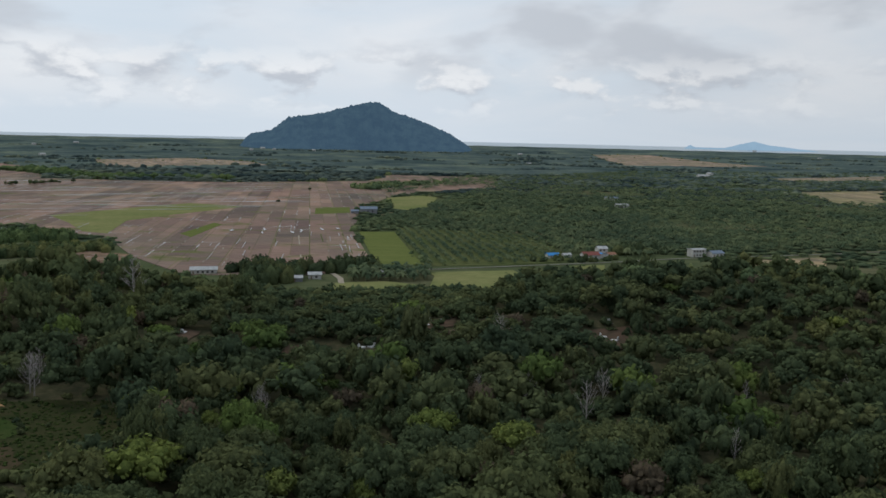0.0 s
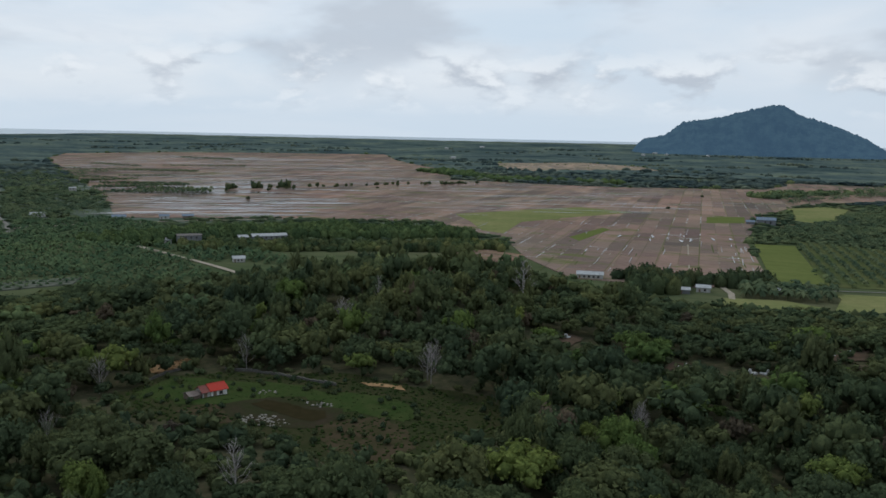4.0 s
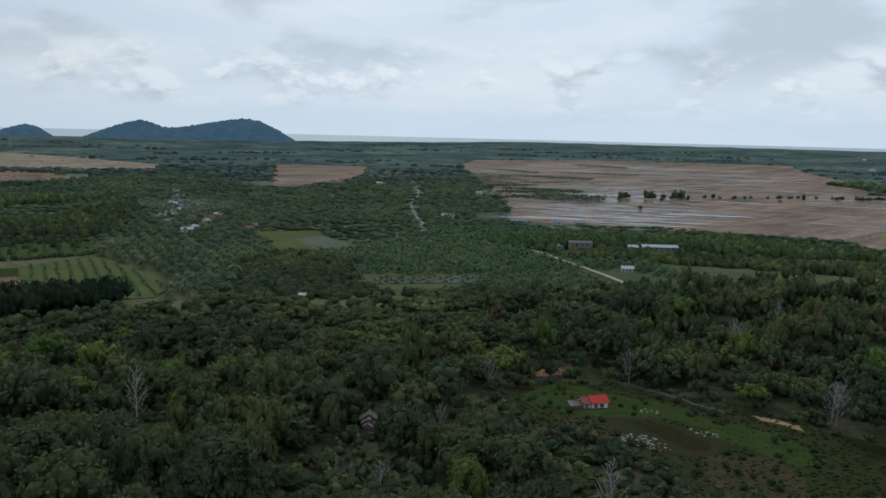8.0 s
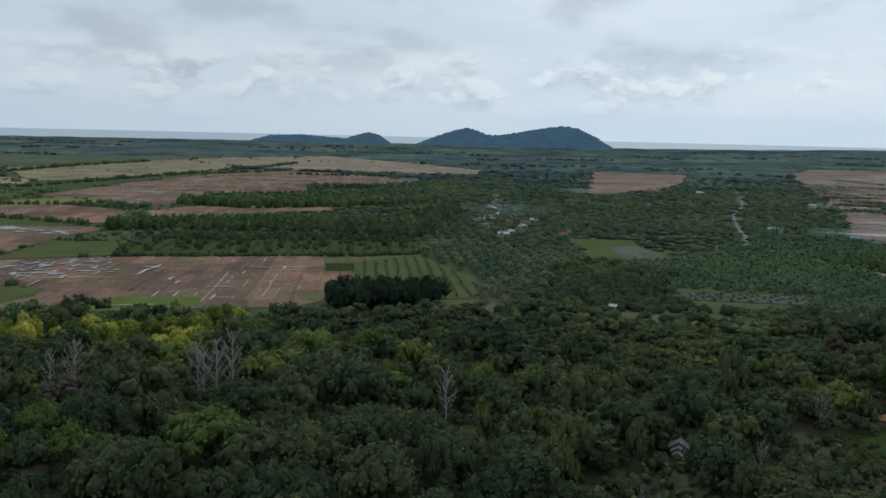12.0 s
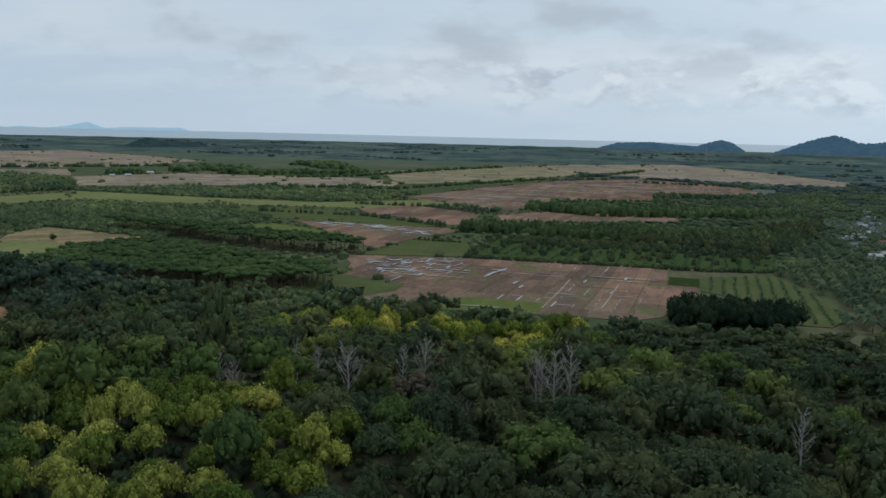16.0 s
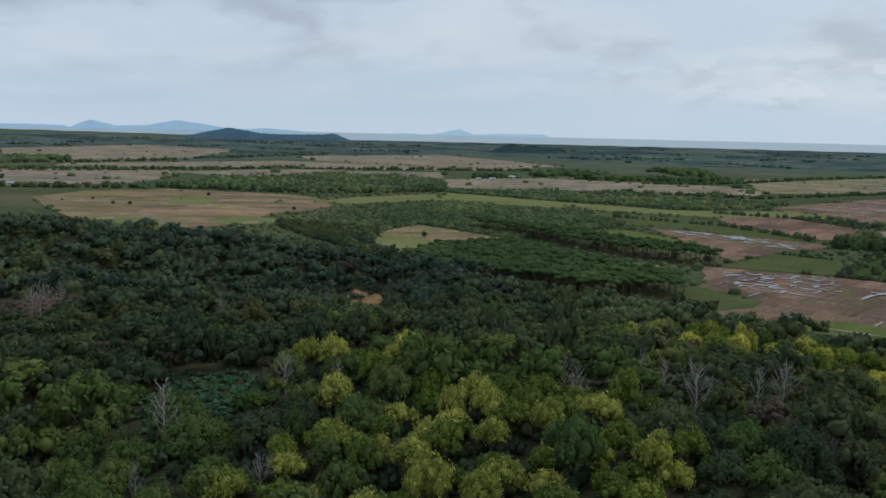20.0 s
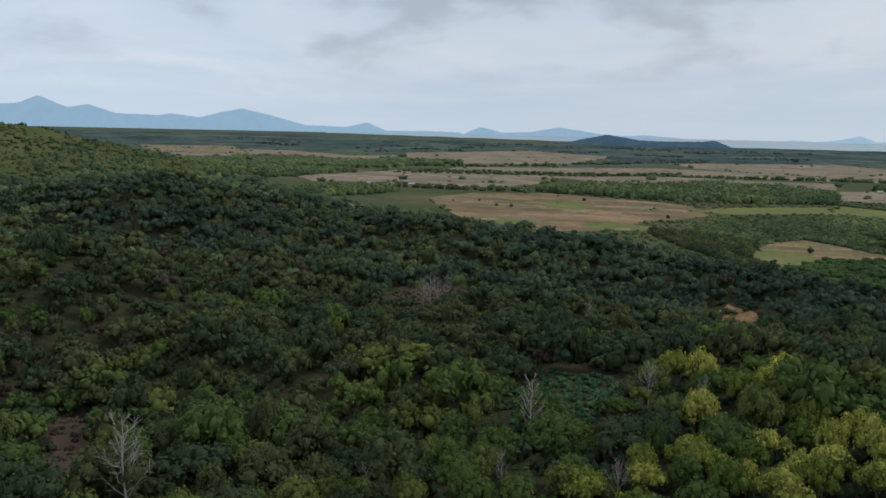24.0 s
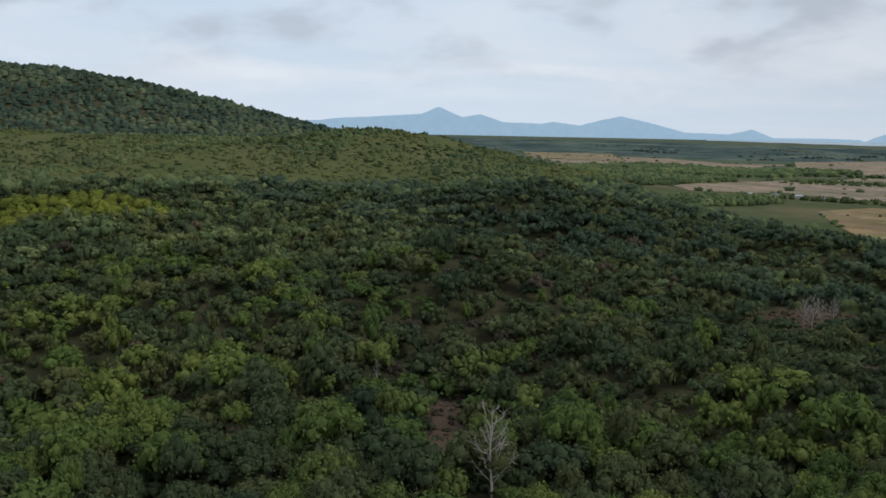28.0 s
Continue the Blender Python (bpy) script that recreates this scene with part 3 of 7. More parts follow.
def far_hill(name, dist, depth, profile, mat, label, jag=0.05, kind="", stations=220):
    """A hill whose outline has these yaws and elevations (degrees), seen from the middle of the plain."""
    prof = sorted(profile)
    ys, es = [p[0] for p in prof], [p[1] for p in prof]
    yaws = np.linspace(ys[0], ys[-1], stations)
    el = np.interp(yaws, ys, es)
    rnd = np.random.RandomState(int(abs(ys[0]) * 10))
    edge = np.clip(np.minimum(yaws - ys[0], ys[-1] - yaws) / 0.6, 0, 1)
    wob = np.convolve(rnd.randn(stations), np.ones(3) / 3, "same") * 0.6 + rnd.randn(stations) * 0.4
    el = el + jag * wob * edge
    top = 81 + dist * np.tan(np.radians(el))
    rows = []
    steps = 26
    base = lift(np.array(dist - depth))
    for k in range(steps + 1):
        s = k / steps * 2 - 1
        r = dist + depth * s * (0.35 + 0.65 * edge)
        x, y = polar(yaws, r)
        f = max(0.0, math.cos(s * math.pi / 2)) ** 0.9
        z0 = lift(r) - 1.0
        ridge = 1 + 0.10 * (1 - f) * np.sin(yaws * 7.0 + s * 5) + 0.06 * (1 - f) * np.sin(yaws * 17.0 - s * 9)
        z = z0 + np.maximum(top - z0, 0.3) * f * (ridge if f > 0 else 1)
        z = z + rnd.randn(stations) * 2.0 * f * (1 - f) * 2
        rows.append(np.stack([x, y, z], -1))
    V = np.concatenate(rows)
    i, j = np.meshgrid(np.arange(steps), np.arange(stations - 1), indexing="ij")
    a = i * stations + j
    F = np.stack([a, a + stations, a + stations + 1, a + 1], -1).reshape(-1, 4)
    ob = new(name, np_mesh(name, V, F, mat, smooth=True))
    return tagged(ob, label, "mountain" if "mountain" in name else "hill", kind=kind)


build_ground()
build_sea()
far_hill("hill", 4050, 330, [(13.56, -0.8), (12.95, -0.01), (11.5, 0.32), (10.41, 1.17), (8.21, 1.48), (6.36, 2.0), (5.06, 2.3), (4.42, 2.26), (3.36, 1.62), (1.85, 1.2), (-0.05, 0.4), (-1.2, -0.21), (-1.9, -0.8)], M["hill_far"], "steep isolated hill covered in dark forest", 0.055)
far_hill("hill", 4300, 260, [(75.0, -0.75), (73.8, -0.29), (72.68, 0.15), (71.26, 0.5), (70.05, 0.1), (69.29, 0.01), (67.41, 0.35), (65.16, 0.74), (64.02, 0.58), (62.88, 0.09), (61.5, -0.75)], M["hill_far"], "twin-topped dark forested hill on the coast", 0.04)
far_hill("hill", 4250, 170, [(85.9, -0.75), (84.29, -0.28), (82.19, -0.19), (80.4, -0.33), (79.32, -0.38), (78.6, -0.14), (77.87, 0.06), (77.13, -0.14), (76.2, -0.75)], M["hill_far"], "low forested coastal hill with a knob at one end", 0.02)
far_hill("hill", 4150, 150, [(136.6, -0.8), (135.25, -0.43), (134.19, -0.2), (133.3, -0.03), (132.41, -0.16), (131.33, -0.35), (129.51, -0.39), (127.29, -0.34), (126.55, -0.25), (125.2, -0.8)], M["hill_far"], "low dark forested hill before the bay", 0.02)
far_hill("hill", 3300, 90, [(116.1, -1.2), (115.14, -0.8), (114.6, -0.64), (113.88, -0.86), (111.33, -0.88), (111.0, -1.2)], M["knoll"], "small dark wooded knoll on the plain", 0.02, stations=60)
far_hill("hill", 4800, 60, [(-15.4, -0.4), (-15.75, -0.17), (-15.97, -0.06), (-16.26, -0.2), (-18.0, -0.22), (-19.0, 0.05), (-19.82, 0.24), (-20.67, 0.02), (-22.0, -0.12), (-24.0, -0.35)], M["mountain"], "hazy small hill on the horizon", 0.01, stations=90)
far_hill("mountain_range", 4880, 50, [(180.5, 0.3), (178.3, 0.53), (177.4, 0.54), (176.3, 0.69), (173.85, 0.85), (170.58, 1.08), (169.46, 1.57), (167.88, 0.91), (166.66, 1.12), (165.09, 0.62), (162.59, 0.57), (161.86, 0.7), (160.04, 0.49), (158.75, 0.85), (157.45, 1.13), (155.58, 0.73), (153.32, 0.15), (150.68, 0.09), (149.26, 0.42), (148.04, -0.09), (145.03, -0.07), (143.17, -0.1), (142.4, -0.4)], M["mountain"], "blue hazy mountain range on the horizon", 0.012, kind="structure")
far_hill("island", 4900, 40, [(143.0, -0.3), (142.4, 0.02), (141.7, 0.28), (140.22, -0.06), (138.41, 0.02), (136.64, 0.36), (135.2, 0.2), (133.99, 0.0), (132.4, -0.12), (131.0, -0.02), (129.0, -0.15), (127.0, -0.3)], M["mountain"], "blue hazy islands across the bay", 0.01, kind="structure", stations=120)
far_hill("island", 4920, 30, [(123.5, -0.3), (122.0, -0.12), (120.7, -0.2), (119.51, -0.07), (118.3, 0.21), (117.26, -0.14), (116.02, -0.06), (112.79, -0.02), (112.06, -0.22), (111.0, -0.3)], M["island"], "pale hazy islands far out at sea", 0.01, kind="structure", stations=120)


# ---------------------------------------------------------------- fields
CLEAR, LAID = [], []


def field(name, poly, mat, label, category="field", up=0.15, clear=True, cell=60.0, ragged=0.0):
    if clear:
        CLEAR.append(poly)
    LAID.append((name, poly))
    return sheet(name, poly, M[mat], label, category, 0.15 + 0.3 * up + 0.004 * len(LAID), cell, ragged)


ROADS = {
    "village": [(-560, 425), (-624, 472), (-681, 506), (-765, 561), (-849, 624), (-886, 659), (-974, 725), (-1139, 839), (-1422, 1020), (-1700, 1215), (-1950, 1420), (-2262, 1660)],
    "edge": [(-440, 433), (-399, 417), (-359, 400), (-328, 386), (-290, 366)],
    "belt": [(-595, 455), (-582, 493), (-554, 547), (-524, 589), (-467, 655)],
    "north": [(-12, 503), (46, 530), (115, 561), (162, 586), (210, 603), (287, 631), (420, 690)],
}
for pts in ROADS.values():
    for (x0, y0), (x1, y1) in zip(pts, pts[1:]):
        l_ = math.hypot(x1 - x0, y1 - y0)
        nx, ny = -(y1 - y0) / l_ * 4.5, (x1 - x0) / l_ * 4.5
        CLEAR.append([(x0 + nx, y0 + ny), (x1 + nx, y1 + ny), (x1 - nx, y1 - ny), (x0 - nx, y0 - ny)])
CLEAR.append([(-418, 488), (-388, 534), (-362, 516), (-392, 478)])
CLEAR.append([(66, 566), (70, 586), (122, 602), (124, 582), (100, 566)])
CLEAR.append([(174, 596), (176, 610), (204, 613), (203, 599)])
CLEAR.append([(-350, 402), (-336, 424), (-320, 410), (-334, 392)])
CLEAR.append([(-440, 450), (-428, 478), (-405, 465), (-418, 442)])
# village houses among the palms, each with an open garden
VILLAGE = [(-1059, 407, 12), (-968, 372, 11), (-887, 340, 10), (-876, 322, 8), (-857, 338, 9), (-822, 318, 11), (-797, 322, 10), (-776, 288, 8), (-748, 304, 10), (-721, 272, 9), (-708, 302, 11), (-692, 292, 8), (-652, 262, 13), (-646, 312, 9)]
for hx, hy, hw in VILLAGE + [(-669, 274, 9), (-739, 317, 12), (-906, 358, 14), (-802, 335, 11), (-759, 334, 9)]:
    d_ = math.hypot(hx, hy)
    ux, uy = -hx / d_, -hy / d_
    CLEAR.append([(hx - uy * k * hw * 0.6 + ux * g, hy + ux * k * hw * 0.6 + uy * g) for k, g in ((-0.9, -5), (0.9, -5), (0.9, 6), (-0.9, 6))])
field("dry_field", [(-1597, -2414), (-2226, -2497), (-2182, -2012), (-1615, -1636), (-1324, -1657), (-1212, -1823)], "tan", "far tan fields before the bay", up=0.3)
field("dry_field", [(-1032, -1443), (-1175, -1537), (-1691, -1400), (-1756, -1104), (-1724, -953), (-1576, -869), (-1424, -1174), (-1166, -1308)], "tan", "far tan strip between tree lines", up=0.3)
field("dry_field", [(-2005, -1622), (-2510, -1401), (-2304, -1061), (-2053, -785), (-1724, -953), (-1756, -1104), (-1773, -1357)], "tan", "far pinkish tan field", up=0.3)
field("dry_field", [(-895, -1336), (-1004, -1309), (-1150, -1214), (-1018, -1057), (-848, -953), (-784, -979), (-731, -1084)], "tan", "far tan field beside a wood", up=0.3)
field("dry_field", [(-585, -1176), (-691, -1308), (-942, -1441), (-1067, -1278), (-1113, -1124), (-885, -1052), (-733, -1111), (-573, -1076)], "tan", "far tan fields behind a belt of trees", up=0.3)
field("dry_field", [(-839, -2846), (-1067, -2771), (-1260, -2597), (-1288, -2258), (-1463, -2212), (-1102, -1925), (-993, -2181), (-708, -1968)], "tan", "distant tan fields below the hills", up=0.3)
field("dry_field", [(-449, -908), (-498, -928), (-502, -898), (-475, -861)], "tan", "pale dry strip beside a wood", up=0.3)
field("dry_field", [(-1120, -1181), (-1366, -1096), (-1515, -835), (-1332, -731), (-1282, -858), (-1172, -936), (-1066, -1017)], "tan", "far tan strip behind a village wood", up=0.3)
field("dry_field", [(-1302, -713), (-1488, -607), (-1453, -424), (-1433, -226), (-1320, -206), (-1256, -313), (-1207, -433), (-1144, -551), (-1054, -572)], "tan", "long tan fields between belts of trees", up=0.3)
field("dry_field", [(-1954, -1003), (-2135, -886), (-1815, -775), (-1626, -832)], "tan", "far tan strip before woods", up=0.3)
field("dry_field", [(-1347, -685), (-1482, -610), (-1496, -458), (-1507, -273), (-1413, -199), (-1307, -196), (-1241, -385), (-1120, -567)], "tan", "tan field behind a green belt", up=0.3)
field("dry_field", [(-1790, -316), (-1990, -183), (-2335, 4), (-2560, 164), (-2240, 293), (-1905, 151), (-1640, 7), (-1428, -126), (-1369, -193)], "olive_tan", "olive tan fields with thin tree rows", up=0.3)
field("dry_field", [(-2294, 4), (-2485, 111), (-2772, 468), (-2344, 614), (-1859, 679), (-1614, 578), (-1664, 429), (-1796, 238), (-1905, 151)], "tan", "far pale brown paddies between palm rows", up=0.3)
field("paddy_field", [(-1086, -149), (-1327, -64), (-1599, 56), (-1771, 235), (-1571, 385), (-1382, 377), (-1252, 187), (-1148, 173), (-1128, 44), (-978, 8), (-928, -19), (-1014, -85)], "paddy_w", "wide reddish brown paddies with wet streaks", up=0.3)
field("paddy_field", [(-887, -20), (-968, 53), (-936, 162), (-874, 170), (-838, 32), (-832, -12)], "paddy_w", "narrow bare strip between dark belts", up=0.3)
field("meadow", [(-1032, -561), (-1018, -514), (-983, -334), (-972, -234), (-1055, -117), (-997, -44), (-919, -172), (-903, -305), (-903, -453), (-923, -500)], "yellow_grass", "long yellow-green meadow", up=0.4)
field("meadow", [(-893, -301), (-889, -212), (-862, -149), (-774, -61), (-752, -78), (-782, -221), (-824, -271)], "olive", "olive grass strip below a palm row", up=0.5)
field("paddy_field", [(-914, -171), (-975, -113), (-896, -38), (-796, -37), (-774, -61), (-867, -150)], "paddy_w", "reddish brown paddy beside palm rows", up=0.6)
field("paddy_field", [(-792, -224), (-749, -58), (-730, -44), (-676, -73), (-601, -95), (-652, -121), (-755, -188)], "paddy_w", "flooded brown paddy strip", up=0.4)
field("crop_field", [(-706, -242), (-739, -208), (-689, -143), (-653, -116), (-638, -118), (-676, -224)], "green", "yellow-green strip behind plantation rows", up=0.6)
field("paddy_field", [(-567, -109), (-574, -26), (-565, 93), (-549, 100), (-494, 91), (-491, 107), (-451, 100), (-394, 74), (-380, 58), (-388, 21), (-395, -33), (-405, -66), (-401, -86), (-440, -114), (-489, -90), (-529, -95)], "paddy_w", "reddish brown bare paddies beside dark trees", up=0.3)
field("meadow", [(-441, -112), (-489, -89), (-476, -74), (-459, -52), (-439, -52), (-410, -70), (-406, -87)], "olive", "olive green corner of the paddies", up=0.5, ragged=2)
field("meadow", [(-415, -36), (-428, -12), (-418, 22), (-393, 18), (-395, -31)], "green", "green grass corner of the paddies", up=0.5, ragged=2)
field("meadow", [(-570, -99), (-602, -91), (-676, -73), (-660, -28), (-580, -26)], "olive", "olive fallow plot beside wet paddies", up=0.5)
field("crop_field", [(-524, 97), (-521, 114), (-491, 108), (-494, 92)], "grass", "dark green vegetable plot", up=0.6)
field("crop_field", [(-525, 116), (-551, 163), (-486, 167), (-417, 163), (-391, 145), (-392, 127), (-436, 139), (-476, 106)], "olive", "olive field with rows of young palms", up=0.5)
field("meadow", [(-590, -23), (-696, -10), (-712, 43), (-690, 110), (-653, 169), (-590, 189), (-561, 162), (-565, 124), (-575, 38)], "hedge_grass", "green meadow framed by a hedge", up=0.4)
field("dry_field", [(-526, -336), (-612, -371), (-655, -369), (-618, -267), (-569, -275), (-491, -288)], "brown", "tan brown field with one tree", up=0.4)
field("meadow", [(-526, -336), (-574, -346), (-569, -316), (-559, -283), (-491, -288)], "yellow_grass", "yellowish grass end of the tan field", up=0.6)
field("dry_field", [(-600, -828), (-705, -876), (-807, -842), (-839, -679), (-834, -622), (-750, -534), (-611, -513), (-577, -468), (-490, -492), (-468, -570), (-535, -709)], "brown", "dry brown meadow with scattered trees", up=0.3)
field("grass_patch", [(-698, -732), (-737, -729), (-722, -674), (-662, -635), (-651, -672)], "yellow_grass", "yellow-green grass patch on the dry meadow", up=0.6, ragged=6)
field("grass_patch", [(-563, -527), (-594, -524), (-609, -485), (-568, -462), (-533, -493)], "yellow_grass", "green grassy end of the dry meadow", up=0.6, ragged=5)
field("grass_patch", [(-493, -602), (-526, -614), (-535, -554), (-502, -530), (-469, -564)], "yellow_grass", "olive grassy edge of the dry meadow", up=0.6, ragged=5)
field("meadow", [(-776, -589), (-878, -587), (-997, -540), (-1009, -450), (-915, -311), (-900, -399), (-889, -497), (-785, -537)], "yellow_grass", "pale olive grass strip between scrub and trees", up=0.5)
field("paddy_field", [(3, 1328), (-68, 1184), (-95, 968), (-76, 712), (-41, 513), (-73, 473), (-142, 463), (-197, 535), (-249, 628), (-351, 710), (-470, 660), (-601, 564), (-828, 755), (-1044, 912), (-1300, 1090), (-1580, 1303), (-1851, 1515), (-2089, 1767), (-2073, 1899), (-2040, 2128), (-1872, 2367), (-1525, 2664), (-1244, 2249), (-965, 1904), (-825, 1790), (-663, 1402), (-512, 1396), (-362, 1408), (-140, 1547), (-117, 1824), (112, 1806), (84, 1421)], "paddy_n", "wide bare brown paddy plain in narrow plots", clear=False)
field("crop_field", [(-71, 713), (-42, 720), (-13, 529), (-39, 508)], "green", "bright green rectangular crop strip beside bare paddies", up=0.3, cell=40)
field("meadow", [(-11, 522), (47, 536), (92, 560), (70, 724), (-44, 754), (-42, 722)], "olive", "olive grass under open palm rows", up=0.2, clear=False, ragged=3)
field("meadow", [(-6, 404), (-5, 479), (-8, 494), (45, 512), (50, 470), (48, 430), (36, 400)], "yellow_grass", "yellowish grass meadow before the palms", up=0.3, ragged=2)
field("meadow", [(-62, 398), (-55, 440), (-30, 452), (-7, 440), (-8, 404)], "yellow_grass", "yellowish grass strip beside houses", up=0.3, ragged=2)
field("meadow", [(189, 575), (280, 615), (241, 528), (198, 529)], "dry", "dry grass meadow beside a white house", up=0.3)
field("meadow", [(84, 538), (105, 545), (98, 505), (82, 508)], "yellow_grass", "small yellowish grass patch between palms", up=0.3)
field("dry_field", [(651, 3828), (927, 3874), (1019, 3260), (1157, 2924), (839, 2801), (582, 2811)], "tan", "distant pinkish field among woods", up=0.6, cell=200)
field("dry_field", [(-968, 2331), (-798, 2633), (-573, 2488), (-455, 2235), (-639, 1978), (-741, 1871)], "tan", "far pinkish strip of fields between woods", up=0.4, cell=150)
field("dry_field", [(758, 2065), (1236, 2388), (1072, 2069), (779, 1915)], "tan", "far pale fields behind palm groves", up=0.4, cell=150)
field("dry_field", [(607, 1490), (833, 1605), (615, 1181), (556, 1204)], "olive_tan", "olive tan plots between palm groves", up=0.4, cell=100)
field("grass_patch", [(-370, 795), (-332, 903), (-290, 970), (-220, 927), (-261, 816), (-280, 762), (-272, 663), (-289, 672)], "yellow_grass", "yellow-green grown plots in the bare paddies", up=0.4, ragged=9)
field("grass_patch", [(-209, 669), (-206, 759), (-196, 746), (-194, 648)], "green", "narrow green plot in the bare paddies", up=0.4)
field("grass_patch", [(-142, 936), (-107, 961), (-99, 892), (-132, 867)], "green", "small green plot beside a blue-grey building", up=0.4)
field("dry_field", [(-248, 524), (-236, 557), (-201, 544), (-196, 503), (-233, 492)], "paddy_w", "small bare brown field between belts of trees", up=0.4)
field("meadow", [(-631, 305), (-615, 357), (-511, 334), (-512, 273)], "olive", "olive clearing among palms", up=0.3)
field("bare_patch", [(-575, 315), (-578, 341), (-513, 332), (-510, 297)], "pale_earth", "pale grey bare patch in the olive clearing", up=0.5, cell=30)
field("bare_patch", [(-389, 247), (-379, 296), (-365, 321), (-349, 301), (-374, 242)], "pale_earth", "pale earth strip planted with young palms", up=0.5, cell=30)
field("paddy_field", [(-1871, 954), (-1739, 1134), (-1391, 908), (-1200, 741), (-1122, 573)], "paddy_n", "far bare paddies between palm groves", up=0.3)
field("dry_field", [(-890, -3059), (-1208, -2951), (-1017, -2364), (-809, -2462)], "dry", "distant dry field", up=0.6, cell=150)

field("meadow", [(-76, 1120), (-38, 1185), (-9, 1155), (-18, 960), (-53, 928)], "yellow_grass", "yellowish grass field beside the warehouse", up=0.5)

# wet plots shine between the bare ones
wet_rnd = random.Random(5)


def wet_strips(count, poly, turn, long_, wide, label, loose=0.03):
    xs, ys = [p[0] for p in poly], [p[1] for p in poly]
    made = 0
    while made < count:
        lean = turn + wet_rnd.uniform(-loose, loose)
        c, s = math.cos(lean), math.sin(lean)
        x, y = wet_rnd.uniform(min(xs), max(xs)), wet_rnd.uniform(min(ys), max(ys))
        if not inside(poly, np.array([x]), np.array([y]))[0]:
            continue
        made += 1
        far = max(1.0, math.hypot(x, y) / 700)
        a, b = wet_rnd.uniform(*long_) * far, wet_rnd.uniform(*wide) * far
        if wet_rnd.random() < 0.25:
            a, b = (b, a) if far < 1.15 else (a * 0.4, b)
        P = []
        for k in range(16):
            th = 2 * math.pi * k / 16
            q = wet_rnd.uniform(0.4, 1.2) if loose > 0.1 else wet_rnd.uniform(0.7, 1.1)
            u = a * q * math.cos(th)
            v = b * q * (math.sin(th) * 1.15 if loose > 0.1 else max(-0.7, min(0.7, math.sin(th) * 1.4)))
            P.append((x + u * c - v * s, y + u * s + v * c))
        sheet("puddle", P, M["wet"], label, "puddle", 0.82, 400)


PADDY_N = [(-60, 720), (-60, 500), (-140, 475), (-200, 545), (-250, 640), (-340, 730), (-240, 800), (-110, 800)]
PADDY_FAR = [(-420, 720), (-600, 590), (-820, 770), (-1060, 920), (-1600, 1350), (-1900, 1900), (-1300, 2150), (-700, 1380), (-150, 1400), (-110, 1000)]
PADDY_EDGE = [(-480, 660), (-600, 590), (-820, 770), (-960, 850), (-800, 1000), (-520, 800)]
PADDY_W = [(-550, -100), (-565, -28), (-550, 90), (-495, 85), (-440, 90), (-395, 65), (-390, 30), (-410, -40), (-480, -60)]
PADDY_WIDE = [(-1070, -130), (-1330, -60), (-1590, 60), (-1760, 240), (-1560, 380), (-1390, 370), (-1250, 187), (-1130, 60), (-980, 10)]
wet_strips(46, PADDY_N, radians(99), (6, 22), (0.15, 0.35), "shallow water standing in a bare paddy plot")
wet_strips(260, PADDY_FAR, radians(26), (14, 55), (0.7, 1.6), "shallow water standing in far paddy plots")
wet_strips(130, PADDY_EDGE, radians(40), (9, 50), (1.2, 2.8), "shallow water standing in plots near the road")
wet_strips(40, [(-705, 635), (-842, 782), (-783, 889), (-725, 834), (-590, 856), (-525, 803), (-523, 713), (-584, 616)], radians(40), (14, 50), (0.9, 2.0), "long pale strips of standing water in paddies", 0.06)
wet_strips(34, [(-1097, 1009), (-1050, 1188), (-873, 1245), (-775, 1106), (-816, 986), (-860, 962), (-976, 911)], radians(60), (10, 28), (0.7, 1.7), "pools of water in far paddies", 0.06)
wet_strips(20, PADDY_W, radians(78), (4, 14), (0.4, 1.0), "shallow water standing in a reddish paddy plot")
wet_strips(46, PADDY_WIDE, radians(75), (8, 34), (0.6, 1.4), "thin streaks of water in wide paddies")
wet_strips(120, [(-545, -91), (-560, -69), (-564, -32), (-509, -18), (-488, -32), (-493, -68)], radians(78), (1.2, 6), (0.3, 1.3), "broad pools in a flooded paddy plot", 0.2)
wet_strips(40, [(-762, -184), (-759, -129), (-718, -60), (-697, -71), (-729, -147)], radians(55), (4, 13), (0.6, 1.8), "pools in a flooded strip of paddies", 0.15)
wet_strips(7, [(-1257, -312), (-1279, -263), (-1220, -200), (-1220, -274)], radians(70), (8, 18), (1.5, 3.0), "pools at the edge of a tan field")
wet_strips(14, [(-88, 700), (-76, 700), (-46, 520), (-60, 512)], radians(99), (8, 22), (0.25, 0.5), "water in furrows beside the green strip")
wet_strips(6, [(-486, -12), (-491, -14), (-541, 2), (-538, 4)], radians(165), (6, 12), (0.8, 1.4), "water in a ditch between plots")
wet_strips(10, [(-181, 703), (-157, 730), (-94, 756), (-89, 711), (-150, 685), (-169, 670)], radians(99), (6, 12), (0.7, 1.5), "pools in flooded paddy plots", 0.2)

# ---------------------------------------------------------------- plant shapes (arrays)
def ico(sub):
    bm = bmesh.new()
    bmesh.ops.create_icosphere(bm, subdivisions=sub, radius=1.0)
    V = np.array([v.co[:] for v in bm.verts])
    bm.faces.ensure_lookup_table()
    F = np.array([[v.index for v in f.verts] for f in bm.faces])
    bm.free()
    return V, F


ICO0, ICO1 = ico(1), ico(2)


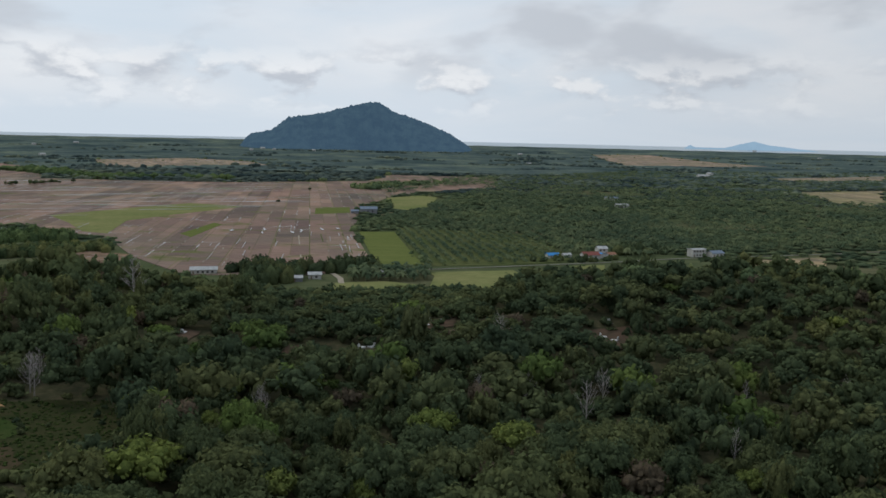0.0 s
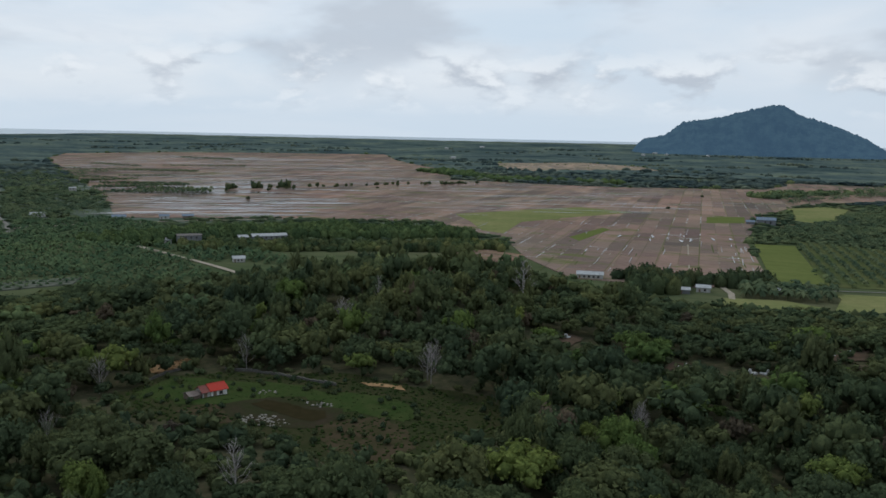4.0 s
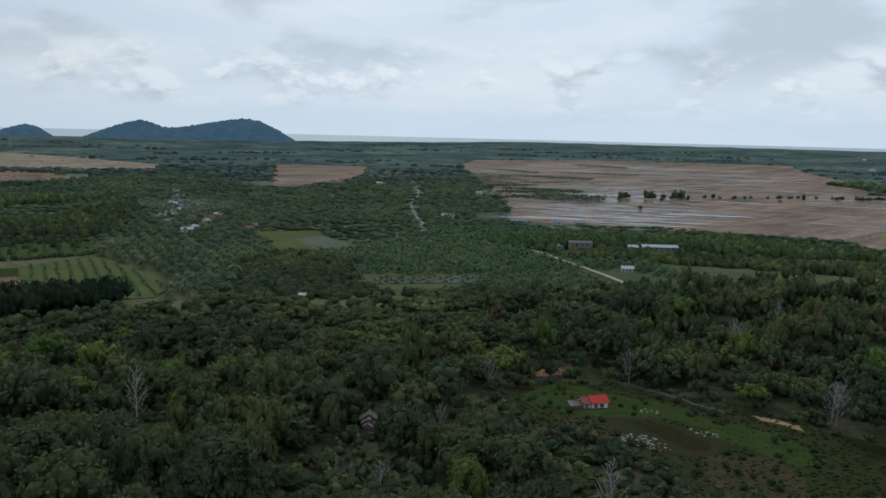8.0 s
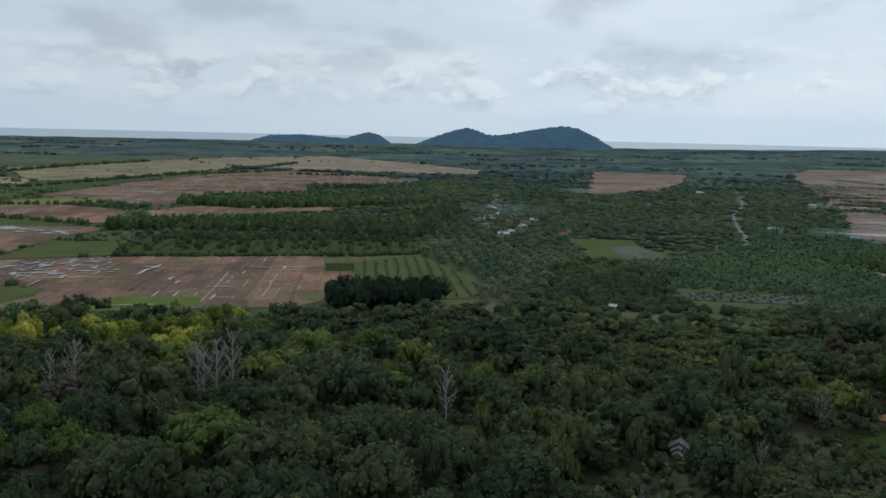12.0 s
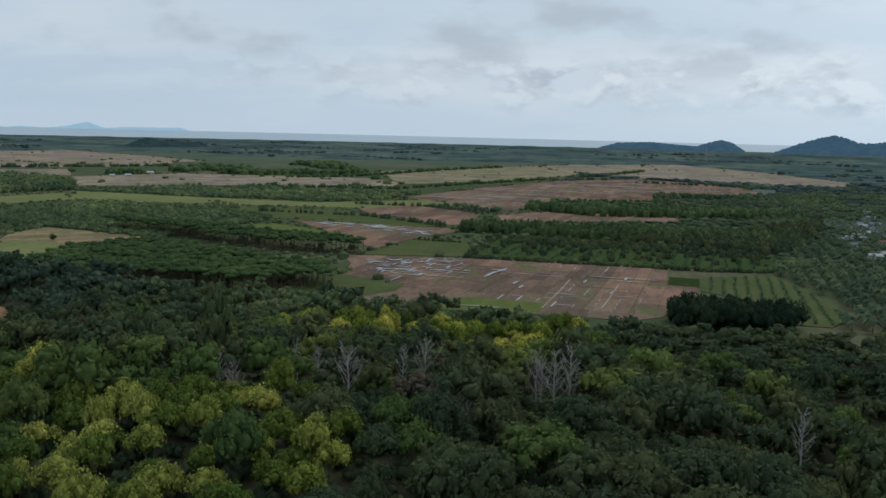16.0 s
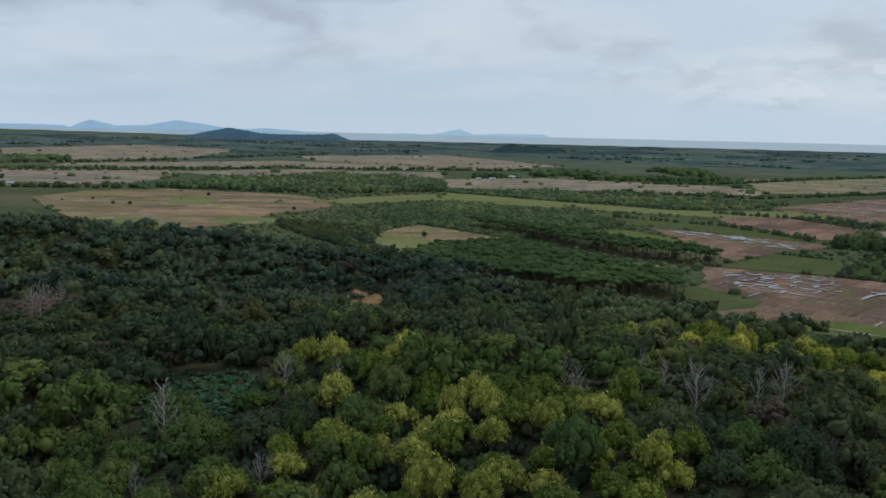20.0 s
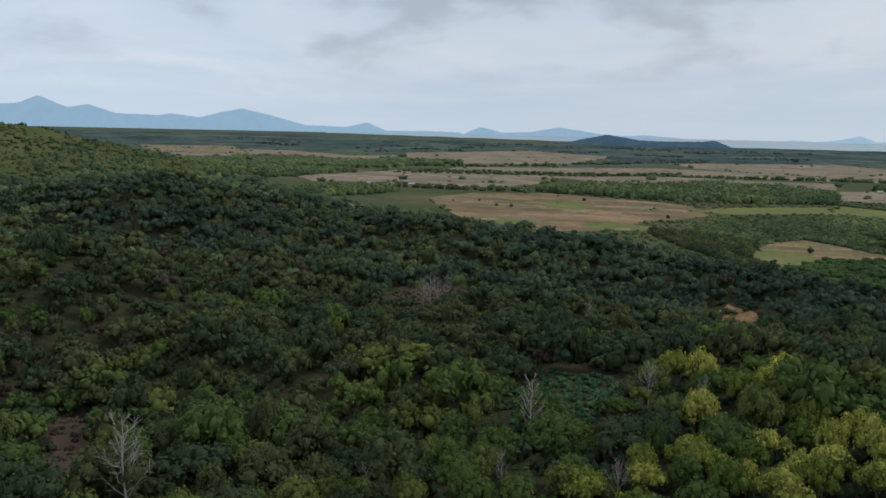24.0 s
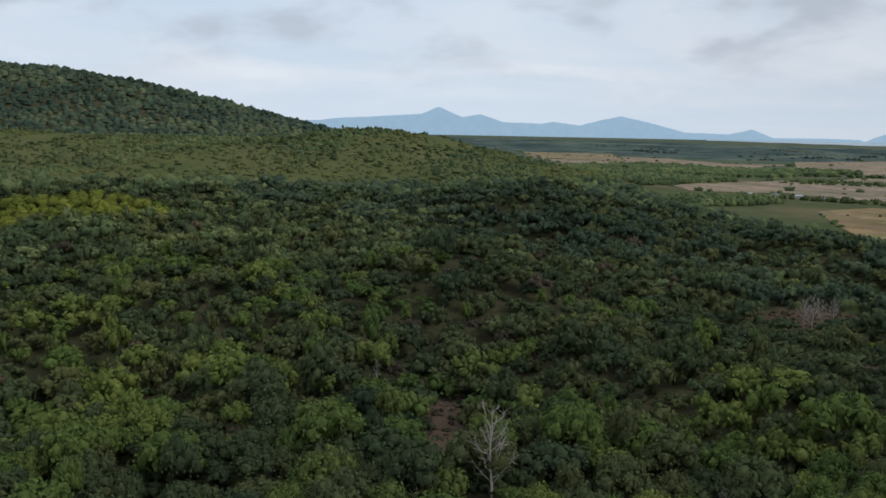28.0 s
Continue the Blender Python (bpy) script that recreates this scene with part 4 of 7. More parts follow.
def cards(rs, P, D, size, droop=0.0):
    """Small leaf clumps, bent quads as two triangles, at P facing about D."""
    n = len(P)
    D = D + rs.randn(n, 3) * 0.6
    D /= np.linalg.norm(D, axis=1)[:, None]
    up = rs.randn(n, 3)
    A = np.cross(D, up)
    A /= np.linalg.norm(A, axis=1)[:, None] + 1e-9
    B = np.cross(D, A)
    s = size * rs.uniform(0.6, 1.3, n)[:, None]
    V = np.stack([P - A * s, P - B * s * 0.7 - D * s * 0.25, P + A * s, P + B * s * 0.8 - D * s * 0.2], 1).reshape(-1, 3)
    k = np.arange(n)[:, None] * 4
    F = np.concatenate([k + [[0, 1, 2]], k + [[0, 2, 3]]])
    return V, F


def crown(seed, lobes, per, size, spread=0.55, tall=0.8, core=1):
    """A crown of radius about 1: rounded lobes, each a dark core under small leaf clumps."""
    rs = np.random.RandomState(seed)
    C = [np.array([0, 0, 0.60 * tall])]
    Rr = [0.55]
    for k in range(lobes - 1):
        a = 2 * np.pi * (k + rs.uniform(-0.35, 0.35)) / (lobes - 1)
        d = spread * rs.uniform(0.6, 1.25)
        C.append(np.array([np.cos(a) * d, np.sin(a) * d, tall * rs.uniform(0.12, 0.72)]))
        Rr.append(rs.uniform(0.28, 0.46))
    Vs, Fs, o = [], [], 0
    cv, cf = ICO1 if core else ICO0
    for c, r in zip(C, Rr):
        V = cv * (1 + 0.10 * rs.randn(len(cv), 1)) * r * np.array([0.92, 0.92, 0.8]) + c
        Vs.append(V)
        Fs.append(cf + o)
        o += len(V)
        D = rs.randn(per * 4, 3)
        D /= np.linalg.norm(D, axis=1)[:, None]
        D = D[D[:, 2] > -0.3][:int(per * (r / 0.4) ** 2)]
        P = c + D * r * np.array([1, 1, 0.9]) * rs.uniform(0.90, 1.12, (len(D), 1))
        ok = np.ones(len(P), dtype=bool)
        for c2, r2 in zip(C, Rr):
            if c2 is not c:
                ok &= np.linalg.norm((P - c2) / np.array([1, 1, 0.9]), axis=1) > r2 * 0.86
        V, F = cards(rs, P[ok], D[ok] + np.array([0, 0, 0.25]), size)
        Vs.append(V)
        Fs.append(F + o)
        o += len(V)
    return np.concatenate(Vs), np.concatenate(Fs)


def mound(seed, per, size, squash=0.8, core=1):
    """A far crown: one uneven core with a few leaf clumps."""
    rs = np.random.RandomState(seed)
    cv, cf = ICO1 if core else ICO0
    V = cv * (1 + 0.16 * rs.randn(len(cv), 1)) * np.array([1, 1, squash])
    V = V + np.array([0, 0, 0.45])
    F = cf
    keep = np.any(V[F][:, :, 2] > 0.0, axis=1)
    F = F[keep]
    D = rs.randn(per * 2, 3)
    D /= np.linalg.norm(D, axis=1)[:, None]
    D = D[D[:, 2] > -0.1][:per]
    V2, F2 = cards(rs, D * np.array([1, 1, squash]) + np.array([0, 0, 0.5]), D + np.array([0, 0, 0.3]), size)
    return np.concatenate([V, V2]), np.concatenate([F, F2 + len(V)])


def tube(pts, radii, sides=5):
    """A tapered tube along points, as triangles."""
    pts = [np.array(p, dtype=float) for p in pts]
    V, F = [], []
    for i, p in enumerate(pts):
        d = pts[min(i + 1, len(pts) - 1)] - pts[max(i - 1, 0)]
        d /= np.linalg.norm(d) + 1e-9
        a = np.cross(d, [0.31, 0.87, 0.21] if abs(d[2]) > 0.8 else [0, 0, 1])
        a /= np.linalg.norm(a)
        b = np.cross(d, a)
        for k in range(sides):
            th = 2 * np.pi * k / sides
            V.append(p + radii[i] * (a * np.cos(th) + b * np.sin(th)))
    for i in range(len(pts) - 1):
        for k in range(sides):
            p, q = i * sides + k, i * sides + (k + 1) % sides
            F += [(p, q, q + sides), (p, q + sides, p + sides)]
    return np.array(V), np.array(F)


def merge(parts):
    Vs, Fs, o = [], [], 0
    for V, F in parts:
        Vs.append(V)
        Fs.append(F + o)
        o += len(V)
    return np.concatenate(Vs), np.concatenate(Fs)


def fronds(seed, count, length, lift_, drop, width, seg=3):
    """A rosette of arching palm fronds round the origin."""
    rs = np.random.RandomState(seed)
    parts = []
    for k in range(count):
        a = 2 * np.pi * (k * 0.382 + rs.uniform(-0.04, 0.04))
        rise = lift_ * rs.uniform(-0.5, 1.2)
        L = length * rs.uniform(0.8, 1.1)
        V, F = [], []
        for i in range(seg + 1):
            s = i / seg
            r = L * s * (1 - 0.12 * s)
            z = rise * np.sin(s * 1.8) - drop * s * s * rs.uniform(0.8, 1.1)
            w = width * (0.35 + 1.3 * s * (1 - s) * 2) * (0.25 if i == seg else 1)
            ca, sa = np.cos(a), np.sin(a)
            V += [(r * ca - w * sa, r * sa + w * ca, z - 0.35 * w), (r * ca, r * sa, z), (r * ca + w * sa, r * sa - w * ca, z - 0.35 * w)]
        for i in range(seg):
            o = i * 3
            F += [(o, o + 1, o + 4), (o, o + 4, o + 3), (o + 1, o + 2, o + 5), (o + 1, o + 5, o + 4)]
        parts.append((np.array(V), np.array(F)))
    return merge(parts)


def scatter_mesh(name, temps, place, scale, mat, label, category, seed=1, smooth=False, parent=None):
    """Join many copies of the templates into one mesh. place (n,3), scale (n,2): width, height."""
    rs = np.random.RandomState(seed)
    n = len(place)
    which = rs.randint(0, len(temps), n)
    turn = rs.uniform(0, 2 * np.pi, n)
    tint = rs.uniform(0, 1, n)
    Vs, Fs, Ts, o = [], [], [], 0
    for k, (V, F) in enumerate(temps):
        idx = np.nonzero(which == k)[0]
        if not len(idx):
            continue
        c, s = np.cos(turn[idx])[:, None], np.sin(turn[idx])[:, None]
        w, h = scale[idx, 0][:, None], scale[idx, 1][:, None]
        X = (V[None, :, 0] * c - V[None, :, 1] * s) * w + place[idx, 0][:, None]
        Y = (V[None, :, 0] * s + V[None, :, 1] * c) * w + place[idx, 1][:, None]
        Z = V[None, :, 2] * h + place[idx, 2][:, None]
        Vs.append(np.stack([X, Y, Z], -1).reshape(-1, 3))
        Fs.append((F[None] + (np.arange(len(idx)) * len(V))[:, None, None]).reshape(-1, 3) + o)
        Ts.append(np.repeat(tint[idx], len(V)))
        o += len(idx) * len(V)
    me = np_mesh(name, np.concatenate(Vs), np.concatenate(Fs), mat, np.concatenate(Ts), smooth)
    ob = new(name, me)
    if parent:
        ob.parent = parent
        return ob
    return tagged(ob, label, category, kind="stuff")


def jitter_grid(x0, x1, y0, y1, s, seed, jit=0.42, turn=0.0):
    rs = np.random.RandomState(seed)
    cx, cy = (x0 + x1) / 2, (y0 + y1) / 2
    R = math.hypot(x1 - x0, y1 - y0) / 2
    k = np.arange(-R, R, s)
    X, Y = np.meshgrid(k, k)
    X = X.ravel() + rs.uniform(-jit, jit, X.size) * s
    Y = Y.ravel() + rs.uniform(-jit, jit, Y.size) * s
    c, si = math.cos(turn), math.sin(turn)
    U, W = X * c - Y * si + cx, X * si + Y * c + cy
    ok = (U >= x0) & (U <= x1) & (W >= y0) & (W <= y1)
    return U[ok], W[ok]


def in_poly(poly, s, seed, jit=0.42, turn=0.0, clear=True):
    xs, ys = [p[0] for p in poly], [p[1] for p in poly]
    x, y = jitter_grid(min(xs), max(xs), min(ys), max(ys), s, seed, jit, turn)
    ok = inside(poly, x, y)
    if clear:
        for q in CLEAR:
            ok &= ~inside(q, x, y)
    return x[ok], y[ok]


# ---------------------------------------------------------------- groves and woods of the plain
COCO = []
for k in range(4):
    V, F = fronds(40 + k, 12, 4.7, 1.8, 3.0, 1.0, 2)
    COCO.append(merge([(V + np.array([0, 0, 5.4]), F), tube([(0, 0, 0), (0.2, 0.1, 2.8), (0.1, 0, 5.4)], [0.18, 0.13, 0.10], 3)]))
COCO_FAR = []
for k in range(3):
    V, F = fronds(60 + k, 9, 5.2, 1.4, 2.8, 1.5, 1)
    COCO_FAR.append((V + np.array([0, 0, 5.2]), F))
OIL = []
for k in range(3):
    V, F = fronds(80 + k, 12, 4.4, 2.6, 2.0, 0.8, 2)
    OIL.append((V + np.array([0, 0, 2.4]), F))
MOUNDS = [mound(100 + k, 30, 0.22, core=0) for k in range(5)]
def dome(seed, sides=6):
    """The farthest crowns: a low uneven dome of a few faces."""
    r2 = np.random.RandomState(seed)
    V = []
    for z, r in ((0.0, 0.95), (0.75, 0.85)):
        V += [(r * r2.uniform(0.75, 1.2) * np.cos(2 * np.pi * k / sides + z), r * r2.uniform(0.75, 1.2) * np.sin(2 * np.pi * k / sides + z), z * r2.uniform(0.8, 1.2)) for k in range(sides)]
    V.append((0.1, 0, 1.3))
    F = []
    for k in range(sides):
        a, b = k, (k + 1) % sides
        F += [(a, b, b + sides), (a, b + sides, a + sides), (a + sides, b + sides, 2 * sides)]
    return np.array(V), np.array(F)


DOMES = [dome(140 + k) for k in range(6)]
MOUNDS_FAR = [mound(120 + k, 6, 0.4, core=0) for k in range(4)]
WOOD_SEED = [300]


def rest(x, y):
    return np.stack([x, y, height(x, y) - 0.2], -1)


def coconut_grove(poly, near, turn, label, lod=620, name="coconut_grove", size=1.0):
    WOOD_SEED[0] += 1
    rs = np.random.RandomState(WOOD_SEED[0])
    x, y = in_poly(poly, near, WOOD_SEED[0], 0.09, turn)
    d = np.hypot(x, y)
    far = d > lod
    keep = ~far | (rs.uniform(size=len(x)) < np.clip((lod / np.maximum(d, 1)) ** 1.4, 0.10, 1))
    x, y, d, far = x[keep], y[keep], d[keep], far[keep]
    sc = rs.uniform(0.8, 1.15, len(x)) * size
    big = np.where(far, np.minimum((d / lod) ** 0.7, 2.2), 1.0)
    S = np.stack([sc * big, sc * np.where(far, np.minimum(big, 1.1), 1)], -1)
    for sel, temps in ((~far, COCO), (far, COCO_FAR)):
        if sel.sum() > 3:
            scatter_mesh(name, temps, rest(x[sel], y[sel]), S[sel], M["palm"], label, "palms", WOOD_SEED[0])


def wood(poly, label, mat="leaf_rubber", s=7.0, wide=4.4, tall=9.0, turn=0.0, jit=0.4, name="woodland", growth=115.0, clear=True):
    WOOD_SEED[0] += 1
    rs = np.random.RandomState(WOOD_SEED[0])
    x, y = in_poly(poly, s, WOOD_SEED[0], jit, turn, clear)
    d = np.hypot(x, y)
    ss = np.clip(d / growth, s, 35)
    keep = rs.uniform(size=len(x)) < (s / ss) ** 2
    gap = np.sin(x * 0.0061 + y * 0.0023 + 1.0) * np.sin(y * 0.0074 - x * 0.0031) + 0.5 * np.sin(x * 0.017 + 2.0) * np.sin(y * 0.019)
    keep &= (d < 1500) | (gap < 0.42)
    x, y, d, ss = x[keep], y[keep], d[keep], ss[keep]
    if len(x) < 2:
        return
    k = ss / s
    S = np.stack([wide * k * rs.uniform(0.75, 1.25, len(x)), tall / 1.35 * rs.uniform(0.65, 1.25, len(x)) * np.minimum(k, 1.25) ** 0.5], -1)
    P = rest(x, y)
    near = d < 900
    for sel, temps in ((near, MOUNDS), (~near & (d < 1500), MOUNDS_FAR), (d >= 1500, DOMES)):
        if sel.sum() > 1:
            scatter_mesh(name, temps, P[sel], S[sel], M[mat], label, "trees", WOOD_SEED[0], temps is DOMES)


coconut_grove([(90, 562), (128, 586), (296, 652), (620, 790), (1000, 1500), (1560, 2600), (506, 2376), (145, 1746), (50, 1328), (-2, 1052), (-70, 794), (-72, 762), (68, 722)], 8.0, radians(9), "dense coconut palm plantation in rows")
coconut_grove([(-11, 524), (47, 538), (90, 562), (68, 722), (-72, 762), (-76, 726)], 8.0, radians(9), "open coconut palm plantation in straight rows", lod=900, size=0.66)
coconut_grove([(-692, 355), (-646, 376), (-626, 462), (-624, 584), (-828, 755), (-1069, 897), (-1222, 1170), (-1343, 905), (-1027, 525)], 9.0, radians(30), "coconut palms along the village road")
coconut_grove([(-394, 126), (-372, 173), (-480, 229), (-516, 270), (-623, 304), (-1100, 420), (-1736, 595), (-1562, 536), (-1112, 210), (-900, 250), (-654, 204), (-575, 165), (-420, 172)], 8.5, radians(-12), "mixed coconut palm grove round a village")
coconut_grove([(-516, 270), (-512, 335), (-600, 360), (-690, 355), (-1027, 525), (-1150, 560), (-1736, 640), (-1736, 595), (-1100, 420), (-623, 304)], 9.0, radians(20), "coconut palms and gardens between village and road")
wood([(-360, 150), (-480, 229), (-512, 275), (-450, 295), (-411, 259), (-345, 240), (-300, 250), (-290, 330), (-330, 290), (-340, 215)], "mixed dark trees and gardens at the foot of the hill", "leaf", 6.5, 3.8, 4.5)


def far_cover():
    """Closed low woods and palm undergrowth on the far plain, wherever no field lies."""
    r3 = np.random.RandomState(411)
    X, Y, W = [], [], []
    r = 640.0
    while r < 1950:
        step_ = max(9.0, r / 90)
        n_ = int(radians(132) * r / step_)
        yw = radians(-44) + radians(132) * (np.arange(n_) + r3.uniform(-0.45, 0.45, n_)) / n_
        rr = r + r3.uniform(-0.5, 0.5, n_) * step_ * 1.3
        X.append(-np.sin(yw) * rr)
        Y.append(np.cos(yw) * rr)
        W.append(np.full(n_, step_ * 0.66))
        r += step_ * 1.3
    x, y, w = np.concatenate(X), np.concatenate(Y), np.concatenate(W)
    ok_ = yaw_of(x, y) > -1
    for nm, q in LAID:
        ok_ &= ~inside(q, x, y)
    for q in CLEAR:
        ok_ &= ~inside(q, x, y)
    ok_ &= (np.sin(x * 0.011 + 2) * np.sin(y * 0.013) < 0.72)
    x, y, w = x[ok_], y[ok_], w[ok_]
    d = np.hypot(x, y)
    tall_ = np.where(d < 1500, r3.uniform(1.2, 2.6, len(x)), r3.uniform(2.6, 6.0, len(x)))
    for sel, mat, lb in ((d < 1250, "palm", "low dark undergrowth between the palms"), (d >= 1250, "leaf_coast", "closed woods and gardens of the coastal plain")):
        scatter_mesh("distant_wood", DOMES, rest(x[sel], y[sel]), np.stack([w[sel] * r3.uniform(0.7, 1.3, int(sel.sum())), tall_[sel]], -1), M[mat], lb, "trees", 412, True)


COAST_WOODS = [[(-2149, -2322), (-1993, -1725), (-2604, -1315), (-2454, -509), (-2743, 357), (-3940, 1650), (-4150, 500), (-4000, -900), (-3300, -2500), (-2871, -3112)],
               [(-460, -2410), (-890, -3059), (-1148, -2802), (-1421, -2512), (-2504, -2057), (-2600, -3300), (-1500, -4300), (-300, -4400), (100, -3000)]]


def far_canopy():
    """The closed, uneven canopy of the distant woods out to the coast, open where fields lie."""
    r3 = np.random.RandomState(413)
    ring, na = np.concatenate([np.arange(1880, 2600, 13.0), np.arange(2600, 4480, 26.0)]), 1050
    ang = np.linspace(-44, 172, na)
    R, A = np.meshgrid(ring, ang, indexing="ij")
    R = R + r3.uniform(-5, 5, R.shape)
    X, Y = polar(A, R)
    grown = (A < 88) | inside(COAST_WOODS[0], X, Y) | inside(COAST_WOODS[1], X, Y)
    shore = np.interp(A, [-44, 2, 14, 26, 47, 52, 60, 76, 125, 134, 144, 152, 172], [4480, 4480, 4600, 4560, 4600, 4350, 4160, 4100, 4080, 4250, 4480, 4480, 4480])
    grown &= R < shore - 20
    for nm, q in LAID:
        grown &= ~inside(q, X, Y)
    clump = np.sin(X * 0.013 + 1) * np.sin(Y * 0.011) + 0.6 * np.sin(X * 0.031) * np.sin(Y * 0.037 + 1)
    Z = height(X, Y) + np.where(grown & (clump > -0.95), 2.0 + 1.3 * clump + r3.uniform(0, 2.2, R.shape), -2.0)
    V = np.stack([X, Y, Z], -1).reshape(-1, 3)
    i, j = np.meshgrid(np.arange(len(ring) - 1), np.arange(na - 1), indexing="ij")
    up_ = (grown[:-1, :-1] | grown[1:, :-1] | grown[:-1, 1:] | grown[1:, 1:]).ravel()
    a = (i * na + j).ravel()[up_]
    F = np.stack([a + 1, a, a + na, a + na + 1], -1)
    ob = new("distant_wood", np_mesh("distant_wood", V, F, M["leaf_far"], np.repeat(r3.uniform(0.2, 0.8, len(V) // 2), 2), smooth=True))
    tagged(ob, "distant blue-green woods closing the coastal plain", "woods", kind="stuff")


def far_groves():
    """Taller groves and tree lines that stand out of the distant woods."""
    r3 = np.random.RandomState(415)
    X, Y, W, H = [], [], [], []
    for k in range(230):
        yw, r = r3.uniform(-40, 160), r3.uniform(1950, 3900)
        cx, cy = polar(yw, r)
        n_, along = r3.randint(8, 22), radians(yw + 90 + r3.uniform(-25, 25))
        t_ = r3.uniform(-1, 1, n_) * r3.uniform(40, 170)
        X += list(cx - np.sin(along) * t_ + r3.uniform(-14, 14, n_))
        Y += list(cy + np.cos(along) * t_ + r3.uniform(-14, 14, n_))
        W += list(r3.uniform(6, 13, n_))
        H += list(r3.uniform(4.5, 9.0, n_))
    x, y, S = np.array(X), np.array(Y), np.stack([W, H], -1)
    ok_ = (x * 0.035 + y > 0) | inside(COAST_WOODS[0], x, y) | inside(COAST_WOODS[1], x, y)
    for nm, q in LAID:
        ok_ &= ~inside(q, x, y)
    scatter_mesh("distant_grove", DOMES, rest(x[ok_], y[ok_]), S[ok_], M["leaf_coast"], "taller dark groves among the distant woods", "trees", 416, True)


far_cover()
far_canopy()
far_groves()


def oil_palms(poly, s, turn, scale, label):
    WOOD_SEED[0] += 1
    r2 = np.random.RandomState(WOOD_SEED[0])
    x, y = in_poly(poly, s, WOOD_SEED[0], 0.1, turn)
    k = scale * r2.uniform(0.8, 1.15, len(x))
    scatter_mesh("oil_palm_plantation", OIL, rest(x, y), np.stack([k, k], -1), M["oilpalm"], label, "palms", WOOD_SEED[0])


def young_rows(poly, s, turn, scale, label):
    x, y = in_poly(poly, s, 11, 0.08, turn, clear=False)
    k = np.full(len(x), scale)
    scatter_mesh("young_palms", OIL, rest(x, y), np.stack([k, k], -1), M["oilpalm"], label, "palms", 5)


oil_palms([(-411, 259), (-370, 323), (-355, 390), (-297, 417), (-382, 480), (-601, 564), (-640, 470), (-559, 413), (-512, 340), (-505, 285), (-450, 295)], 8.0, radians(25), 1.0, "dense dark oil palm plantation in rows")
oil_palms([(-332, 290), (-305, 359), (-345, 385), (-372, 330), (-345, 300)], 8.0, radians(25), 0.9, "oil palms beside the dirt track")
young_rows([(-600, -15), (-690, 0), (-700, 43), (-680, 110), (-640, 165), (-595, 180), (-568, 155), (-572, 124), (-580, 38)], 8.5, radians(-12), 0.55, "young palms in rows on the hedge meadow")
young_rows([(-525, 118), (-549, 161), (-486, 165), (-419, 161), (-393, 145), (-392, 129), (-436, 141), (-476, 108)], 6.4, radians(-12), 0.46, "rows of young palms in an olive field")
young_rows([(-389, 247), (-379, 296), (-365, 321), (-349, 301), (-374, 242)], 6.5, radians(25), 0.6, "young palms dotted on pale earth")
wood([(-122, 478), (-98, 486), (-60, 495), (-52, 482), (-84, 468), (-112, 466)], "garden trees round white houses", "leaf", 6.5, 3.8, 9, clear=False)
wood([(-62, 500), (-38, 503), (-30, 494), (-50, 478)], "dark garden trees beside the paddies", "leaf", 6, 3.6, 10, clear=False)
wood([(58, 552), (100, 560), (126, 574), (124, 580), (98, 567), (60, 560)], "garden trees before roadside houses", "leaf", 6, 2.6, 4.5, clear=False)
wood([(122, 596), (165, 612), (176, 622), (130, 612)], "garden trees behind roadside houses", "leaf", 7, 3.8, 8, clear=False)


def rubber_block(poly, s, turn, label):
    """Plantation rows: slim bare stems under a flat closed canopy."""
    WOOD_SEED[0] += 1
    r2 = np.random.RandomState(WOOD_SEED[0])
    x, y = in_poly(poly, s, WOOD_SEED[0], 0.12, turn, clear=False)
    P = rest(x, y)
    ht = r2.uniform(0.85, 1.12, len(x))
    stem_t = [tube([(0, 0, 0), (0.1, 0.05, 9.6)], [0.16, 0.10], 4), tube([(0, 0, 0), (-0.2, 0.1, 9.4)], [0.15, 0.09], 4)]
    scatter_mesh("plantation_stems", stem_t, P, np.stack([np.ones(len(x)), ht], -1), M["stem"], "slim reddish plantation stems in rows", "trunks", 2)
    top = P + np.stack([0 * x, 0 * x, 9.0 * ht], -1)
    scatter_mesh("plantation_canopy", MOUNDS, top, np.stack([s * 0.60 * r2.uniform(0.7, 1.25, len(x)), 1.5 * ht], -1), M["leaf_teak"], label, "trees", 3)


M["stem"] = plain_mat("reddish_stems", (0.13, 0.09, 0.07), (0.19, 0.14, 0.11), 0.5, 0.9)
rubber_block([(-440, -250), (-418, -195), (-412, -125), (-440, -86), (-468, -94), (-510, -165), (-545, -230), (-500, -262)], 4.6, radians(-35), "closed bright green canopy of a rubber plantation")
rubber_block([(-656, -322), (-636, -271), (-604, -217), (-574, -168), (-569, -130), (-570, -99), (-588, -96), (-600, -130), (-625, -185), (-655, -250), (-672, -310)], 4.4, radians(-35), "green crowns over bare-stemmed plantation rows")
wood([(-490, 425), (-455, 520), (-392, 597), (-284, 632), (-262, 605), (-330, 560), (-400, 500), (-430, 440)], "dark belt of rubber trees beside the paddies", s=5.5, wide=3.8, tall=8.5)
wood([(-315, 523), (-234, 591), (-217, 549), (-299, 497), (-400, 430), (-430, 465)], "light green belt of young trees", "leaf_olive", 5, 3.2, 6)
wood([(-650, 45), (-634, 134), (-654, 204), (-815, 278), (-896, 303), (-738, 154), (-690, 46)], "mixed garden trees behind the hedge", "leaf", 7, 4, 8)
wood([(-509, -1091), (-656, -1270), (-827, -1354), (-1040, -1522), (-1236, -1877), (-1425, -2101), (-1032, -2266), (-400, -1600)], "wood at the foot of the ridge", "leaf_hill", 10, 6, 9)

